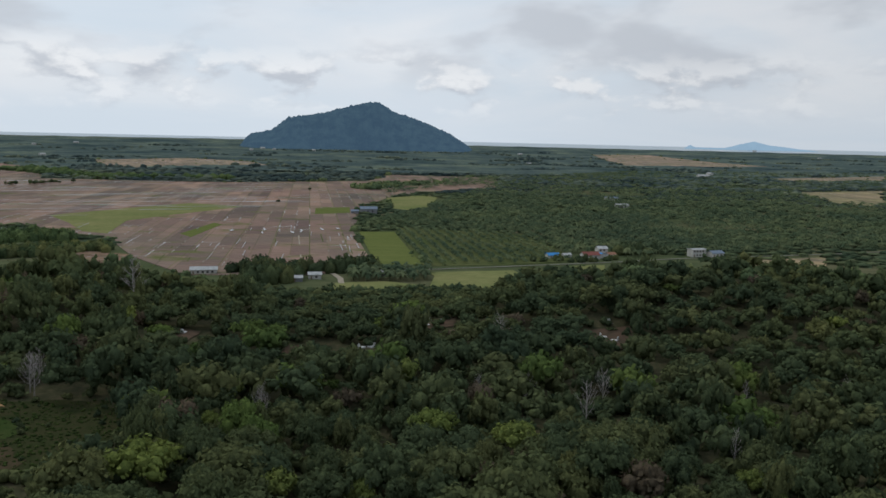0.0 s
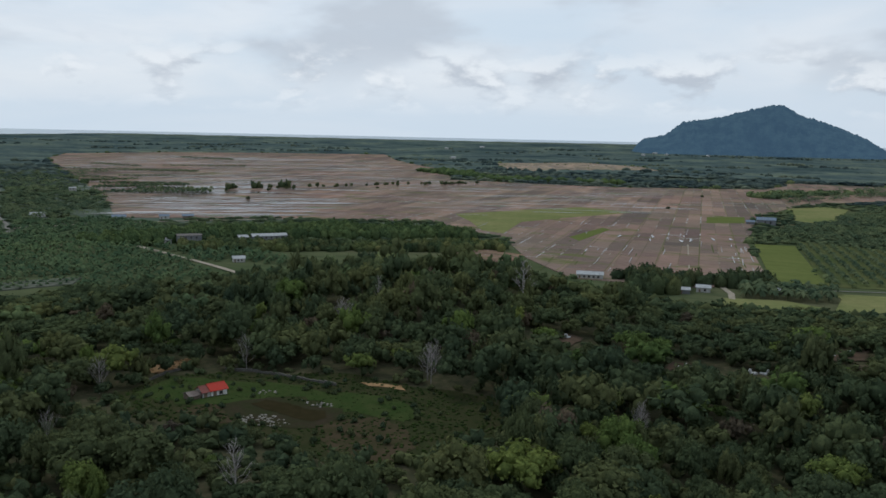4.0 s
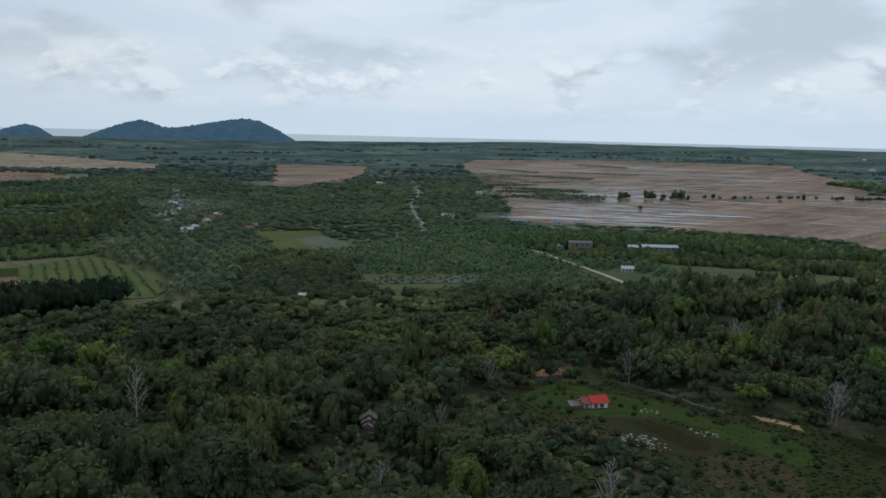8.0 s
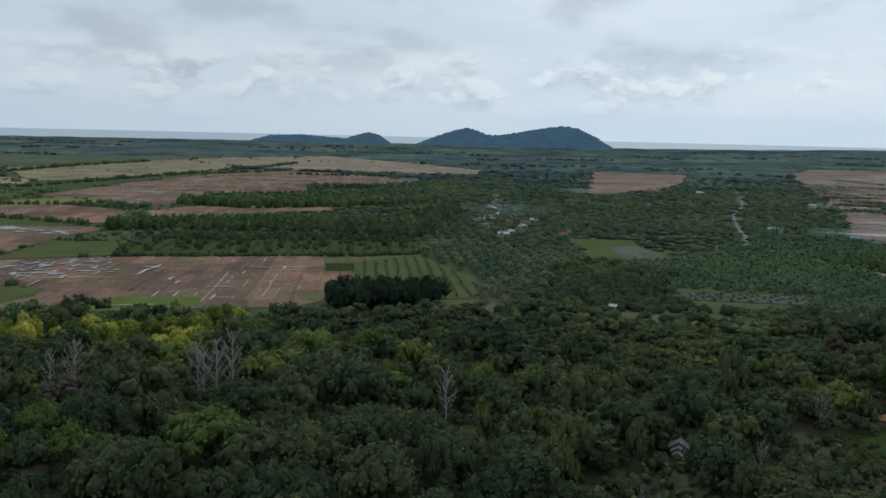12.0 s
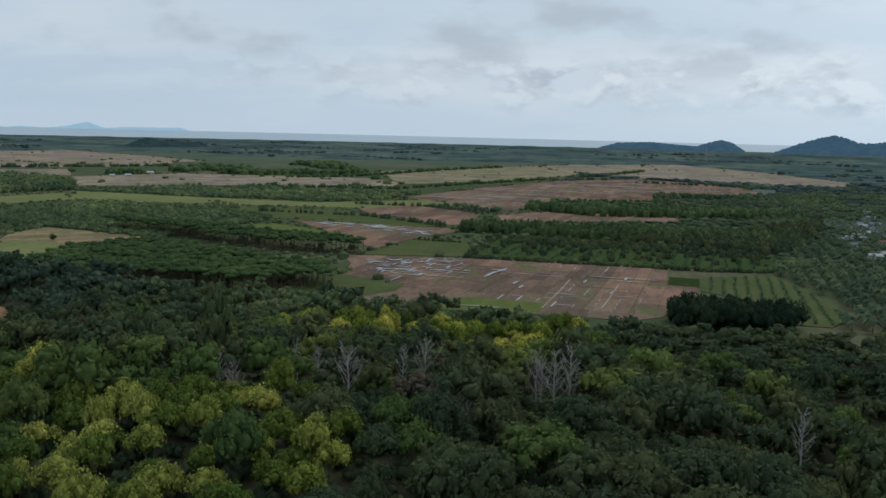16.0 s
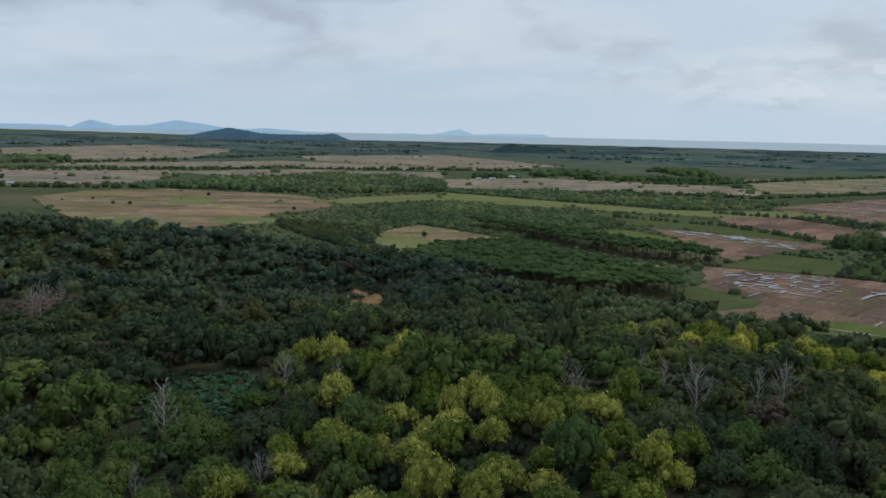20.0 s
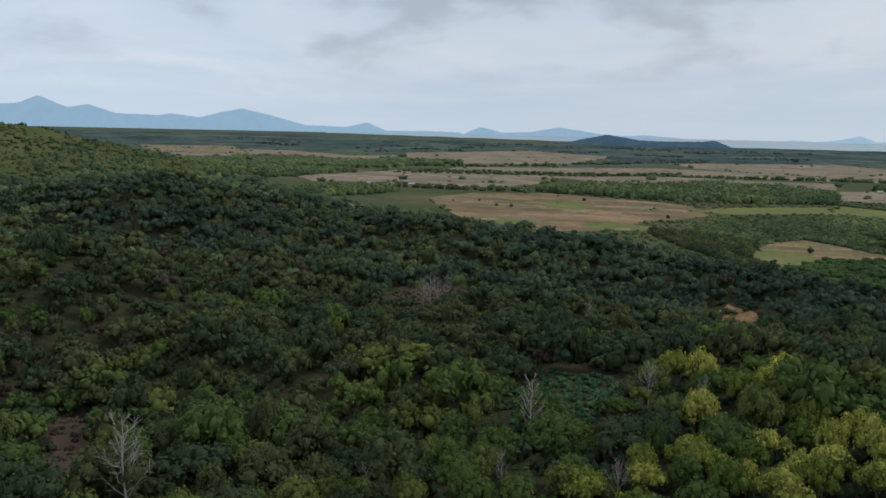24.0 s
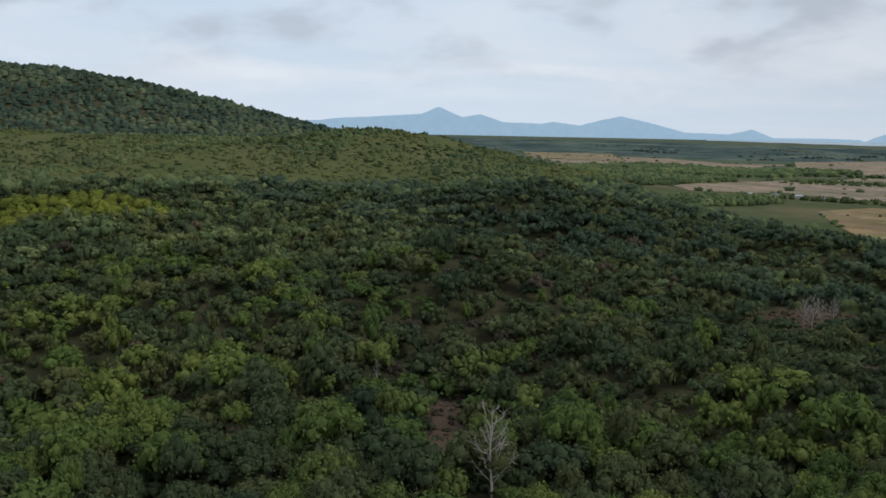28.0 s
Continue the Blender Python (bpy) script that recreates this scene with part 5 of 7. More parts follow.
wood([(-1347, -685), (-1450, -634), (-1465, -641), (-1462, -687), (-1418, -722)], "dark wood with houses among far fields", "leaf_rubber", 9, 5, 9)
wood([(-1514, -638), (-1493, -467), (-1571, -358), (-1646, -295), (-1624, -290), (-2161, -499), (-1840, -579), (-1629, -688)], "dark wood between tan fields", "leaf_rubber", 9, 6, 10)
wood([(-1010, -549), (-1014, -511), (-984, -399), (-998, -306), (-983, -211), (-1047, -171), (-1165, -131), (-1179, -164), (-1166, -230), (-1158, -282), (-1203, -365), (-1126, -459), (-1070, -540), (-1066, -580)], "green belt of scrub and trees", "leaf_hill", 6, 4.0, 5)
wood([(-904, -302), (-919, -172), (-976, -107), (-913, -18), (-971, -43), (-1018, -112), (-954, -204), (-944, -289)], "orchard of grey-green palms", "palm", 9, 3.4, 5, jit=0.15)
wood([(-660, -352), (-680, -337), (-713, -239), (-740, -222), (-791, -226), (-863, -296), (-870, -367), (-890, -446), (-894, -484)], "dark green scrub and bushes", "leaf_hill", 5.5, 3.2, 4)
wood([(-729, -44), (-716, 70), (-706, 226), (-736, 236), (-752, 73), (-758, -46)], "dark belt of plantation trees", "leaf_rubber", 6, 3.8, 10, clear=False, growth=140)
wood([(-955, 15), (-935, 146), (-940, 301), (-980, 315), (-985, 154), (-990, 15)], "second dark belt of plantation trees", "leaf_rubber", 7, 4.4, 10, clear=False, growth=160)
wood([(-1249, 191), (-1207, 423), (-1250, 440), (-1272, 196)], "third low belt of trees across paddies", "leaf_rubber", 8, 4.4, 7, clear=False, growth=160)
wood([(-666, -6), (-646, 41), (-640, 103), (-621, 174), (-645, 179), (-680, 108), (-690, 42), (-689, 2)], "orchard trees along the hedge meadow", "leaf", 7.5, 2.8, 4.5, clear=False, jit=0.2, growth=120)
wood([(-802, -900), (-831, -806), (-866, -702), (-915, -631), (-1036, -562), (-1178, -643), (-1262, -785), (-1200, -897), (-1088, -890), (-985, -926), (-862, -879), (-779, -868)], "village wood among dry fields", "leaf_hill", 8, 5, 9, clear=False)
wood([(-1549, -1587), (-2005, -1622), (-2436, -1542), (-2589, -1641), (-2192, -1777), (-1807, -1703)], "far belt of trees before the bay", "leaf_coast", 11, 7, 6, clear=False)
wood([(-605, -425), (-603, -366), (-647, -363), (-614, -264), (-659, -235), (-726, -262), (-762, -358), (-780, -446), (-700, -476), (-610, -448)], "dark scrub behind the tan field", "leaf_hill", 5.5, 3.2, 4)
wood([(-567, -456), (-509, -368), (-481, -304), (-481, -286), (-510, -320), (-566, -347), (-588, -407), (-585, -464)], "dark scrub at the foot of the hill", "leaf", 6, 3.4, 5)
wood([(-450, -891), (-469, -842), (-602, -904), (-647, -975), (-530, -959), (-465, -916)], "belt of trees below the spur", "leaf_hill", 8, 5, 8, clear=False)
wood([(-708, -1538), (-707, -1340), (-982, -1505), (-1293, -1691), (-1354, -1773), (-1244, -1918), (-1006, -1809), (-906, -1984)], "far wood below the spur", "leaf_hill", 10, 6.5, 9, clear=False)
coconut_grove([(-77, 1190), (8, 1416), (154, 1574), (386, 1805), (520, 2300), (60, 1760), (-32, 1600), (-95, 1300)], 8.5, radians(9), "coconut palms at the far edge of the paddies")
coconut_grove([(-54, 478), (-8, 500), (-6, 462), (-20, 452), (-50, 452)], 6.5, radians(9), "coconut palms round small white houses")
wood([(-99, 430), (-112, 470), (-104, 490), (-80, 468), (-75, 432)], "dark garden trees before the paddies", "leaf", 6, 3.6, 9, clear=False)
wood([(-110, 1280), (-60, 1420), (40, 1560), (20, 1600), (-90, 1450), (-150, 1330)], "clumps of trees at the paddies' far corner", "leaf_hill", 9, 5, 7, clear=False)


def tree_row(pts, step, width, wide, tall, mat, label, name):
    """Trees or shrubs in a line along points."""
    WOOD_SEED[0] += 1
    r2 = np.random.RandomState(WOOD_SEED[0])
    X, Y = [], []
    for (x0, y0), (x1, y1) in zip(pts, pts[1:]):
        n_ = max(2, int(math.hypot(x1 - x0, y1 - y0) / step))
        s_ = (np.arange(n_) + r2.uniform(-0.35, 0.35, n_)) / n_
        X.append(x0 + (x1 - x0) * s_ + r2.uniform(-width, width, n_) / 2)
        Y.append(y0 + (y1 - y0) * s_ + r2.uniform(-width, width, n_) / 2)
    x, y = np.concatenate(X), np.concatenate(Y)
    keep = r2.uniform(size=len(x)) < 0.9
    x, y = x[keep], y[keep]
    S = np.stack([wide * r2.uniform(0.7, 1.3, len(x)), tall / 1.35 * r2.uniform(0.6, 1.25, len(x))], -1)
    scatter_mesh(name, MOUNDS if math.hypot(*pts[0]) < 1000 else MOUNDS_FAR, rest(x, y), S, M[mat], label, "trees", WOOD_SEED[0])


wood([(-600, -15), (-690, 0), (-700, 43), (-680, 110), (-640, 165), (-595, 180), (-572, 124), (-580, 38)], "scattered fruit trees on the hedge meadow", "leaf", 15, 2.4, 5.5, clear=False, jit=0.5)
tree_row([(-1217, -377), (-1237, -189), (-1331, -134), (-1452, -72), (-1580, 8), (-1855, 154), (-2172, 292)], 6, 14, 4.2, 6, "leaf_rubber", "tree line along far fields", "tree_row")
tree_row([(-848, -263), (-833, -143), (-759, -57)], 4.5, 3, 2.2, 5, "palm", "row of palms along a field bank", "palm_row")
tree_row([(-968, -182), (-961, -105), (-917, -39), (-902, -18)], 4.5, 4, 2.4, 5, "palm", "second row of palms along a field bank", "palm_row")
tree_row([(-574, -26), (-565, 38), (-555, 124), (-560, 165)], 2.2, 2.5, 1.9, 3.0, "leaf", "clipped hedge of dark shrubs along the meadow", "hedge")
tree_row([(-574, -26), (-605, -23), (-651, -18), (-697, -10)], 2.2, 3, 2.2, 3.6, "leaf", "dark hedge at the meadow's end", "hedge")
tree_row([(-1628, 212), (-1587, 337), (-1486, 502)], 6, 6, 3.4, 6, "palm", "row of palms across far paddies", "palm_row")
tree_row([(-1237, 185), (-1243, 267), (-1252, 359)], 5, 8, 3.4, 7, "palm", "row of palms across far paddies", "palm_row")
tree_row([(-1118, 44), (-1148, 173), (-1195, 320)], 6, 5, 3.0, 4, "leaf_rubber", "thin line of trees between paddies", "tree_row")
tree_row([(-769, 966), (-757, 984), (-746, 1000), (-737, 1020)], 5, 9, 3.6, 11, "leaf", "clump of tall dark trees on a paddy bank", "tree_row")
tree_row([(-774, 918), (-784, 950)], 9, 7, 3.4, 10, "leaf", "few dark trees on a paddy bank", "tree_row")
tree_row([(-738, 1028), (-720, 1062), (-704, 1105), (-676, 1152), (-668, 1204), (-632, 1244)], 17, 7, 2.8, 5.5, "leaf", "loose line of trees along a paddy bank", "tree_row")
tree_row([(-616, 1252), (-596, 1312)], 5, 6, 3.2, 6, "leaf", "dark tree line along a paddy bank", "tree_row")
tree_row([(-661, -73), (-655, -35)], 2.4, 2, 1.7, 2.4, "leaf", "dark short hedge on a ditch", "hedge")
tree_row([(-939, -1403), (-1136, -1274), (-1366, -1126), (-1533, -960), (-1707, -779), (-1830, -697)], 8, 16, 5.5, 7, "leaf_rubber", "long dark line of trees across far fields", "tree_row")
tree_row([(-1078, -1617), (-1247, -1558), (-1525, -1562)], 9, 18, 6, 8, "leaf_rubber", "far dark line of trees", "tree_row")
tree_row([(-668, -988), (-723, -944), (-787, -887)], 6, 14, 4.5, 7, "leaf", "village trees along a far lane", "tree_row")
tree_row([(-1446, -412), (-1559, -314), (-1665, -266), (-1876, -204), (-2183, -65)], 8, 12, 5, 7, "leaf_rubber", "line of trees beside tan fields", "tree_row")
tree_row([(-894, -1365), (-1051, -1258), (-1191, -1160), (-1485, -1161)], 8, 8, 4.5, 5, "leaf_rubber", "thin hedge across tan fields", "tree_row")
tree_row([(-730, -43), (-722, 1), (-710, 66), (-712, 136), (-717, 203)], 4, 7, 3.4, 10, "leaf_rubber", "dark belt's front row of plantation trees", "tree_row")
tree_row([(-963, 15), (-916, 81), (-931, 195)], 5, 8, 4, 10, "leaf_rubber", "dark trees in front of the second belt", "tree_row")
# a compact clump of tall dark trees at the paddies' edge
cx_, cy_ = in_poly([(-396, 74), (-372, 76), (-362, 90), (-362, 106), (-372, 122), (-392, 132), (-400, 120), (-398, 96)], 5.0, 61, 0.4, clear=False)
CLUMP = [crown(160 + k, 6, 26, 0.11, tall=1.0, spread=0.5, core=0) for k in range(3)]
cr_ = np.random.RandomState(62)
scatter_mesh("tree_clump", CLUMP, rest(cx_, cy_) + np.array([0, 0, 2.5]), np.stack([cr_.uniform(4.2, 5.6, len(cx_)), cr_.uniform(5.6, 9.4, len(cx_))], -1), M["leaf_dark"], "clump of tall very dark trees at the paddies' edge", "trees", 63)
# low scrub over the unfarmed ground of the plain
sx_, sy_ = jitter_grid(-1150, -330, -760, 330, 9.5, 64, 0.48)
sr_, sa_ = np.hypot(sx_, sy_), yaw_of(sx_, sy_)
ok_ = (sa_ > 84) & (sa_ < 141) & (sr_ > forest_edge(sa_)) & (sr_ < 1150)
for q in CLEAR:
    ok_ &= ~inside(q, sx_, sy_)
sx_, sy_ = sx_[ok_], sy_[ok_]
sw_ = cr_.lognormal(0.55, 0.35, len(sx_))
scatter_mesh("scrub", DOMES, rest(sx_, sy_), np.stack([sw_ * 1.3, sw_ * cr_.uniform(0.5, 1.1, len(sx_))], -1), M["leaf_hill"], "low green scrub between the fields", "bushes", 65, True)

for p, q, wd in (((-1355, 1117), (-1121, 1252), 16), ((-1492, 1334), (-1342, 1316), 18), ((-959, 872), (-865, 934), 13), ((-836, 822), (-763, 880), 12), ((-1148, 932), (-1053, 984), 14), ((-1691, 1816), (-1496, 1808), 30), ((-1229, 1176), (-1105, 1227), 16), ((-896, 806), (-852, 929), 12), ((-825, 757), (-741, 853), 12), ((-1325, 1370), (-1208, 1501), 18), ((-1019, 893), (-1009, 992), 14), ((-1076, 1017), (-1029, 1093), 12)):
    nx, ny = -(q[1] - p[1]), q[0] - p[0]
    l_ = math.hypot(nx, ny)
    nx, ny = nx / l_ * wd / 2, ny / l_ * wd / 2
    coconut_grove([(p[0] + nx, p[1] + ny), (q[0] + nx, q[1] + ny), (q[0] - nx, q[1] - ny), (p[0] - nx, p[1] - ny)], 6.0, 0.5, "row of coconut palms across the paddies", lod=1400, name="palm_row")
wood([(-883, 1675), (-580, 1397), (-470, 1480), (-370, 1490), (-380, 1540), (-560, 1520), (-860, 1760)], "belt of trees at the paddies' far edge", s=9, wide=6, tall=8, clear=False)

# bushes and small trees along the field edges, and a few dotted over the open fields
hx, hy, hs = [], [], []
hr = np.random.RandomState(91)
for name, poly in LAID:
    if name not in ("dry_field", "meadow", "paddy_field"):
        continue
    for (x0, y0), (x1, y1) in zip(poly, poly[1:] + poly[:1]):
        L_ = math.hypot(x1 - x0, y1 - y0)
        if math.hypot(x0, y0) < 470:
            continue
        n_ = int(L_ / 7)
        s_ = (np.arange(n_) + hr.uniform(-0.4, 0.4, n_)) / max(n_, 1)
        kept = np.sin(s_ * L_ * 0.035 + x0) + hr.uniform(-0.9, 0.9, n_) > 0.8
        hx += list((x0 + (x1 - x0) * s_ + hr.uniform(-3, 3, n_))[kept])
        hy += list((y0 + (y1 - y0) * s_ + hr.uniform(-3, 3, n_))[kept])
        hs += list(hr.lognormal(0, 0.35, n_)[kept])
    if name == "dry_field":
        x, y = in_poly(poly, 34.0, 92, 0.5, 0.4, clear=False)
        k = hr.uniform(size=len(x)) < 0.05
        hx, hy, hs = hx + list(x[k]), hy + list(y[k]), hs + list(hr.lognormal(-0.1, 0.4, int(k.sum())))
hx, hy, hs = np.array(hx), np.array(hy), np.array(hs)
hk = np.minimum(np.maximum(np.hypot(hx, hy) / 900, 1), 1.7)
scatter_mesh("hedgerow", MOUNDS_FAR, rest(hx, hy), np.stack([1.9 * hs * hk, 1.8 * hs * hk ** 0.5], -1), M["leaf_hill"], "broken hedgerows and bushes between the fields", "bushes", 93)


# ---------------------------------------------------------------- the forest on the near hills
CLEARING = [(-176, 160), (-176, 183), (-162, 195), (-144, 198), (-115, 201), (-82, 205), (-70, 188), (-72, 160), (-78, 148), (-90, 141), (-110, 150), (-120, 150), (-136, 149), (-150, 148), (-162, 156)]
GREY_YARD = [(-168, 109), (-169, 117), (-160, 119), (-156, 113), (-160, 107)]
GREY_FRONT = [(-172, 104), (-158, 101), (-148, 110), (-122, 92), (-134, 80), (-155, 86)]
SOIL_CUT = [(-333, -204), (-326, -180), (-312, -172), (-292, -166), (-287, -176), (-300, -190), (-312, -204)]
LOW = [(-180, 160), (-72, 190), (-55, 150), (-85, 118), (-125, 120), (-160, 135)]
SPUR = [(-420, -1560), (-540, -1200), (-430, -1000), (-300, -900), (-160, -855), (0, -835), (300, -835), (700, -800), (900, -1500), (300, -1560)]
SUNLIT = [(150, -505), (100, -500), (50, -494), (36, -470), (40, -420), (80, -432), (120, -438), (150, -470)]

# bleached dead trees: place, height, wide crown or not
DEAD = [(-112, 304, 19, 1), (18, 257, 14, 0), (35, 195, 14, 0), (22, 212, 11, 0), (10, 211, 10, 0), (42, 212, 12, 0), (78, 210, 10, 0), (-41, 189, 10, 0), (-104, 209, 12, 1), (109, 220, 11, 0), (62, 171, 11, 0), (-151, 239, 15, 0), (-105, 216, 11, 0), (-42, 194, 10, 0), (10, 215, 9, 0), (-159, 200, 13, 0), (-186, 69, 15, 1), (-150, 239, 14, 0), (-141, 92, 7, 0)]
DEAD += [(-137, 93, 6, 0), (-96, 119, 12, 1), (-180, 165, 13, 0), (-151, 263, 13, 0), (-102, 207, 13, 0), (-204, 21, 17, 1), (-276, 50, 9, 0), (-130, 95, 8, 1), (-151, 125, 9, 0), (-205, 18, 15, 0), (-194, -24, 15, 1), (-211, -40, 13, 0), (-208, -34, 12, 0), (-215, -15, 12, 0), (-226, -11, 13, 1), (-207, 24, 18, 1), (-211, 17, 16, 0), (-192, -52, 11, 0)]
DEAD += [(-184, -46, 11, 0), (-168, -96, 10, 0), (-181, 3, 10, 0), (-134, -113, 18, 1), (-166, -109, 12, 1), (-245, -206, 13, 0), (-208, -261, 14, 0), (-115, -99, 9, 0), (-126, -81, 9, 0), (-58, -133, 22, 1), (-209, -258, 15, 1), (-213, -258, 13, 0), (-218, -259, 13, 0), (-108, -127, 11, 0), (-103, -127, 9, 0), (-45, -214, 10, 0)]

GRAVES = [(-3, 294), (-5, 287), (0, 290), (56, 282), (56, 268), (53, 271), (-40, 306), (-83, 268), (-46, 261), (-22, 263), (-43, 263), (-25, 262)]


VALLEY_SOIL = [(-204, -286), (-217, -289), (-236, -282), (-240, -262), (-223, -250), (-203, -252), (-198, -262)]
BARE = [(-58, -212), (-70, -213), (-63, -176), (-54, -142), (-45, -142), (-54, -180)]
GREENS = [(-150, -143), (-170, -147), (-178, -130), (-162, -110), (-146, -110), (-138, -121)]


def open_ground(x, y):
    o = np.zeros(len(x), dtype=bool)
    for q in (CLEARING, GREY_YARD, SOIL_CUT, SUNLIT, VALLEY_SOIL, BARE, GREENS):
        o |= inside(q, x, y)
    for q in CLEAR:
        o |= inside(q, x, y)
    return o


def scar_view(x, y):
    """The low growth below the landslip scar."""
    ahead, aside = -(330 * x + 200 * y) / 386, np.abs(x * 200 - y * 330) / 386
    return (ahead > 318) & (ahead < 400) & (aside < 13)


def tree_crown(seed, lobes, leaves, size, tall, wide=1.0, dense=0.84):
    """An uneven crown of radius about 1: small rounded heads over a dome, each a hidden core under many leaf sprays."""
    r3 = np.random.RandomState(seed)
    parts, heads = [], [(np.array([0, 0, 0.45 * tall]), 0.52)]
    for k in range(lobes):
        u = (k + 0.5) / lobes
        a = 2.39996 * k + r3.uniform(-0.5, 0.5)
        z = 1 - 1.05 * u + r3.uniform(-0.08, 0.08)
        q = math.sqrt(max(0.03, 1 - min(z * z, 1)))
        out = r3.uniform(0.58, 0.86)
        c = np.array([math.cos(a) * q * out * wide, math.sin(a) * q * out * wide, (0.42 + 0.50 * z * out) * tall])
        heads.append((c, r3.uniform(0.22, 0.36) * (3.6 / math.sqrt(lobes + 1)) ** 0.5))
    cv, cf = ICO0
    flat_ = np.array([1, 1, 0.86])
    area = sum(r * r for c, r in heads)
    for c, r in heads:
        parts.append((cv * (1 + 0.12 * r3.randn(len(cv), 1)) * r * dense * flat_ + c, cf))
        n_ = int(leaves * r * r / area)
        D = r3.randn(n_ * 3 + 8, 3)
        D /= np.linalg.norm(D, axis=1)[:, None]
        D = D[D[:, 2] > -0.5][:n_]
        P = c + D * r * r3.uniform(0.82, 1.20, (len(D), 1)) * flat_
        ok = np.ones(len(P), dtype=bool)
        for c2, r2 in heads:
            if c2 is not c:
                ok &= np.linalg.norm(P - c2, axis=1) > r2 * 0.80
        parts.append(cards(r3, P[ok], D[ok] * 1.2 + np.array([0, 0, 0.3]), size))
    return merge(parts)


SHAPES = ((1.0, 1.0), (1.15, 0.94), (0.82, 1.10), (1.30, 0.86), (1.05, 1.0), (0.92, 1.05))
NEAR_T = [tree_crown(200 + k, 14, 860, 0.066, t, w, 0.76) for k, (t, w) in enumerate(SHAPES)]
MID_T = [tree_crown(220 + k, 7, 165, 0.115, t, w, 0.76) for k, (t, w) in enumerate(SHAPES)]
FAR_T = [tree_crown(240 + k, 3, 46, 0.19, t, w, 0.82) for k, (t, w) in enumerate(SHAPES)]
rs = np.random.RandomState(77)
fx, fy = jitter_grid(-820, 520, -1500, 470, 7.5, 77, 0.42)
fr, fyaw = np.hypot(fx, fy), yaw_of(fx, fy)
seen = (fyaw > 327) | (fyaw < 202)
ok = seen & (fr > 124) & (fr < forest_edge(fyaw)) & (fr < 1080) & ~open_ground(fx, fy) & ~inside(SPUR, fx, fy)
low = inside(LOW, fx, fy) | inside(GREY_FRONT, fx, fy)
ok &= (fr < 430) | (rs.uniform(size=len(fx)) < 0.84)
fx, fy, fr, fyaw, low = fx[ok], fy[ok], fr[ok], fyaw[ok], low[ok]
fz = height(fx, fy)
n = len(fx)
size = rs.lognormal(0, 0.33, n)
fw = np.clip(4.6 * size, 2.5, 7.4) * np.where(fr > 430, 1.1, 1.0)
fh = np.clip(6.0 * size ** 0.7 * rs.uniform(0.75, 1.3, n), 3.2, 9.5)
stem = (0.2 + 5.0 * rs.uniform(0, 1, n) ** 1.6) * np.clip(size, 0.6, 1.3)
slim = rs.uniform(size=n) < 0.10
fw, fh = np.where(slim, fw * 0.62, fw), np.where(slim, fh * 1.3, fh)
dip = (fr > 290) & ((fyaw > 356) | (fyaw < 12))
far_low = np.where(fr > 250, 0.8, 1.0) * np.where((fr > 290) & (fyaw > 48) & (fyaw < 78), 0.65, 1.0) * np.where((fr > 265) & (fyaw > 19.5) & (fyaw < 40), 1.5, 1.0)
fh = fh * far_low
gap, bare = np.zeros(n, dtype=bool), np.zeros(n, dtype=bool)
for x, y, h_, big_ in DEAD + [(-163, 113, 0, 1), (-166, 116, 0, 1)] + [(x, y, -1, 1) for x, y in GRAVES]:
    l_ = math.hypot(x, y)
    ahead, aside = ((x - fx) * x + (y - fy) * y) / l_, np.abs((fx - x) * y - (fy - y) * x) / l_
    hit = (ahead > -2.5) & (ahead < (20 if big_ else 11)) & (aside < (6.0 if big_ else 4.0))
    gap |= hit
    bare |= hit & (h_ < 0)
gap |= scar_view(fx, fy)
fw, fh, stem = np.where(gap, fw * 0.6, fw), np.where(gap, np.minimum(fh * 0.5, 2.6), fh), np.where(gap, 0.3, stem)
fw, fh = np.where(bare, np.minimum(fw, 2.0), fw), np.where(bare, 1.0, fh)
fh, stem = np.where(dip, np.minimum(fh, 4.2), fh), np.where(dip, stem * 0.4, stem)
fw, fh, stem = np.where(low, fw * 0.5, fw), np.where(low, np.minimum(fh * 0.4, 2.6), fh), np.where(low, 0.2, stem)
yellow = (((fyaw > 96) & (fyaw < 126) & (fr < np.where(fyaw > 115, 225, 190))) | ((fyaw > 84) & (fyaw < 104) & (fr > 285) & (fr < 345))) & (rs.uniform(size=n) < np.where(fr < 250, np.where(fyaw > 115, 0.62, 0.9), 0.95))
own = np.zeros(n, dtype=bool)
own[np.argsort(fr + 1e6 * yellow)[:max(60, 330 - int(yellow.sum()))]] = True
own |= yellow
# Fewer light crowns where shade lies: the shade is put in by crown colour.
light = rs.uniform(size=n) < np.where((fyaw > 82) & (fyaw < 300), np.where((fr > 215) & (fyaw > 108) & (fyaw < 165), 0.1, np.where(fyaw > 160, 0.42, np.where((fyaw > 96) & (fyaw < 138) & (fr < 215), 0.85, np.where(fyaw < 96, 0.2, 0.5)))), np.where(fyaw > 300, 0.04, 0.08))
fw, fh = np.where(yellow, np.clip(fw, 2.2, 3.9), fw), np.where(yellow, np.clip(fh, 3.6, 6.6), fh)
# Trees of the ridge, where shade is put into the leaf colour.
ridge_r = np.interp(fyaw, [112, 118, 124, 131, 137, 144, 151, 161, 170, 180, 186], [400, 330, 335, 345, 350, 352, 360, 385, 430, 470, 900])
deep = (fr > ridge_r + rs.uniform(-14, 14, n)) & (fyaw > 112) & (fyaw < 186) & (rs.uniform(size=n) < np.where(fyaw > 137, 0.6, 0.92)) & ~own
brown = (rs.uniform(size=n) < 0.03) & ~own & (fr < 430) & ~slim
base = np.stack([fx, fy, fz + stem * 0.75], -1)
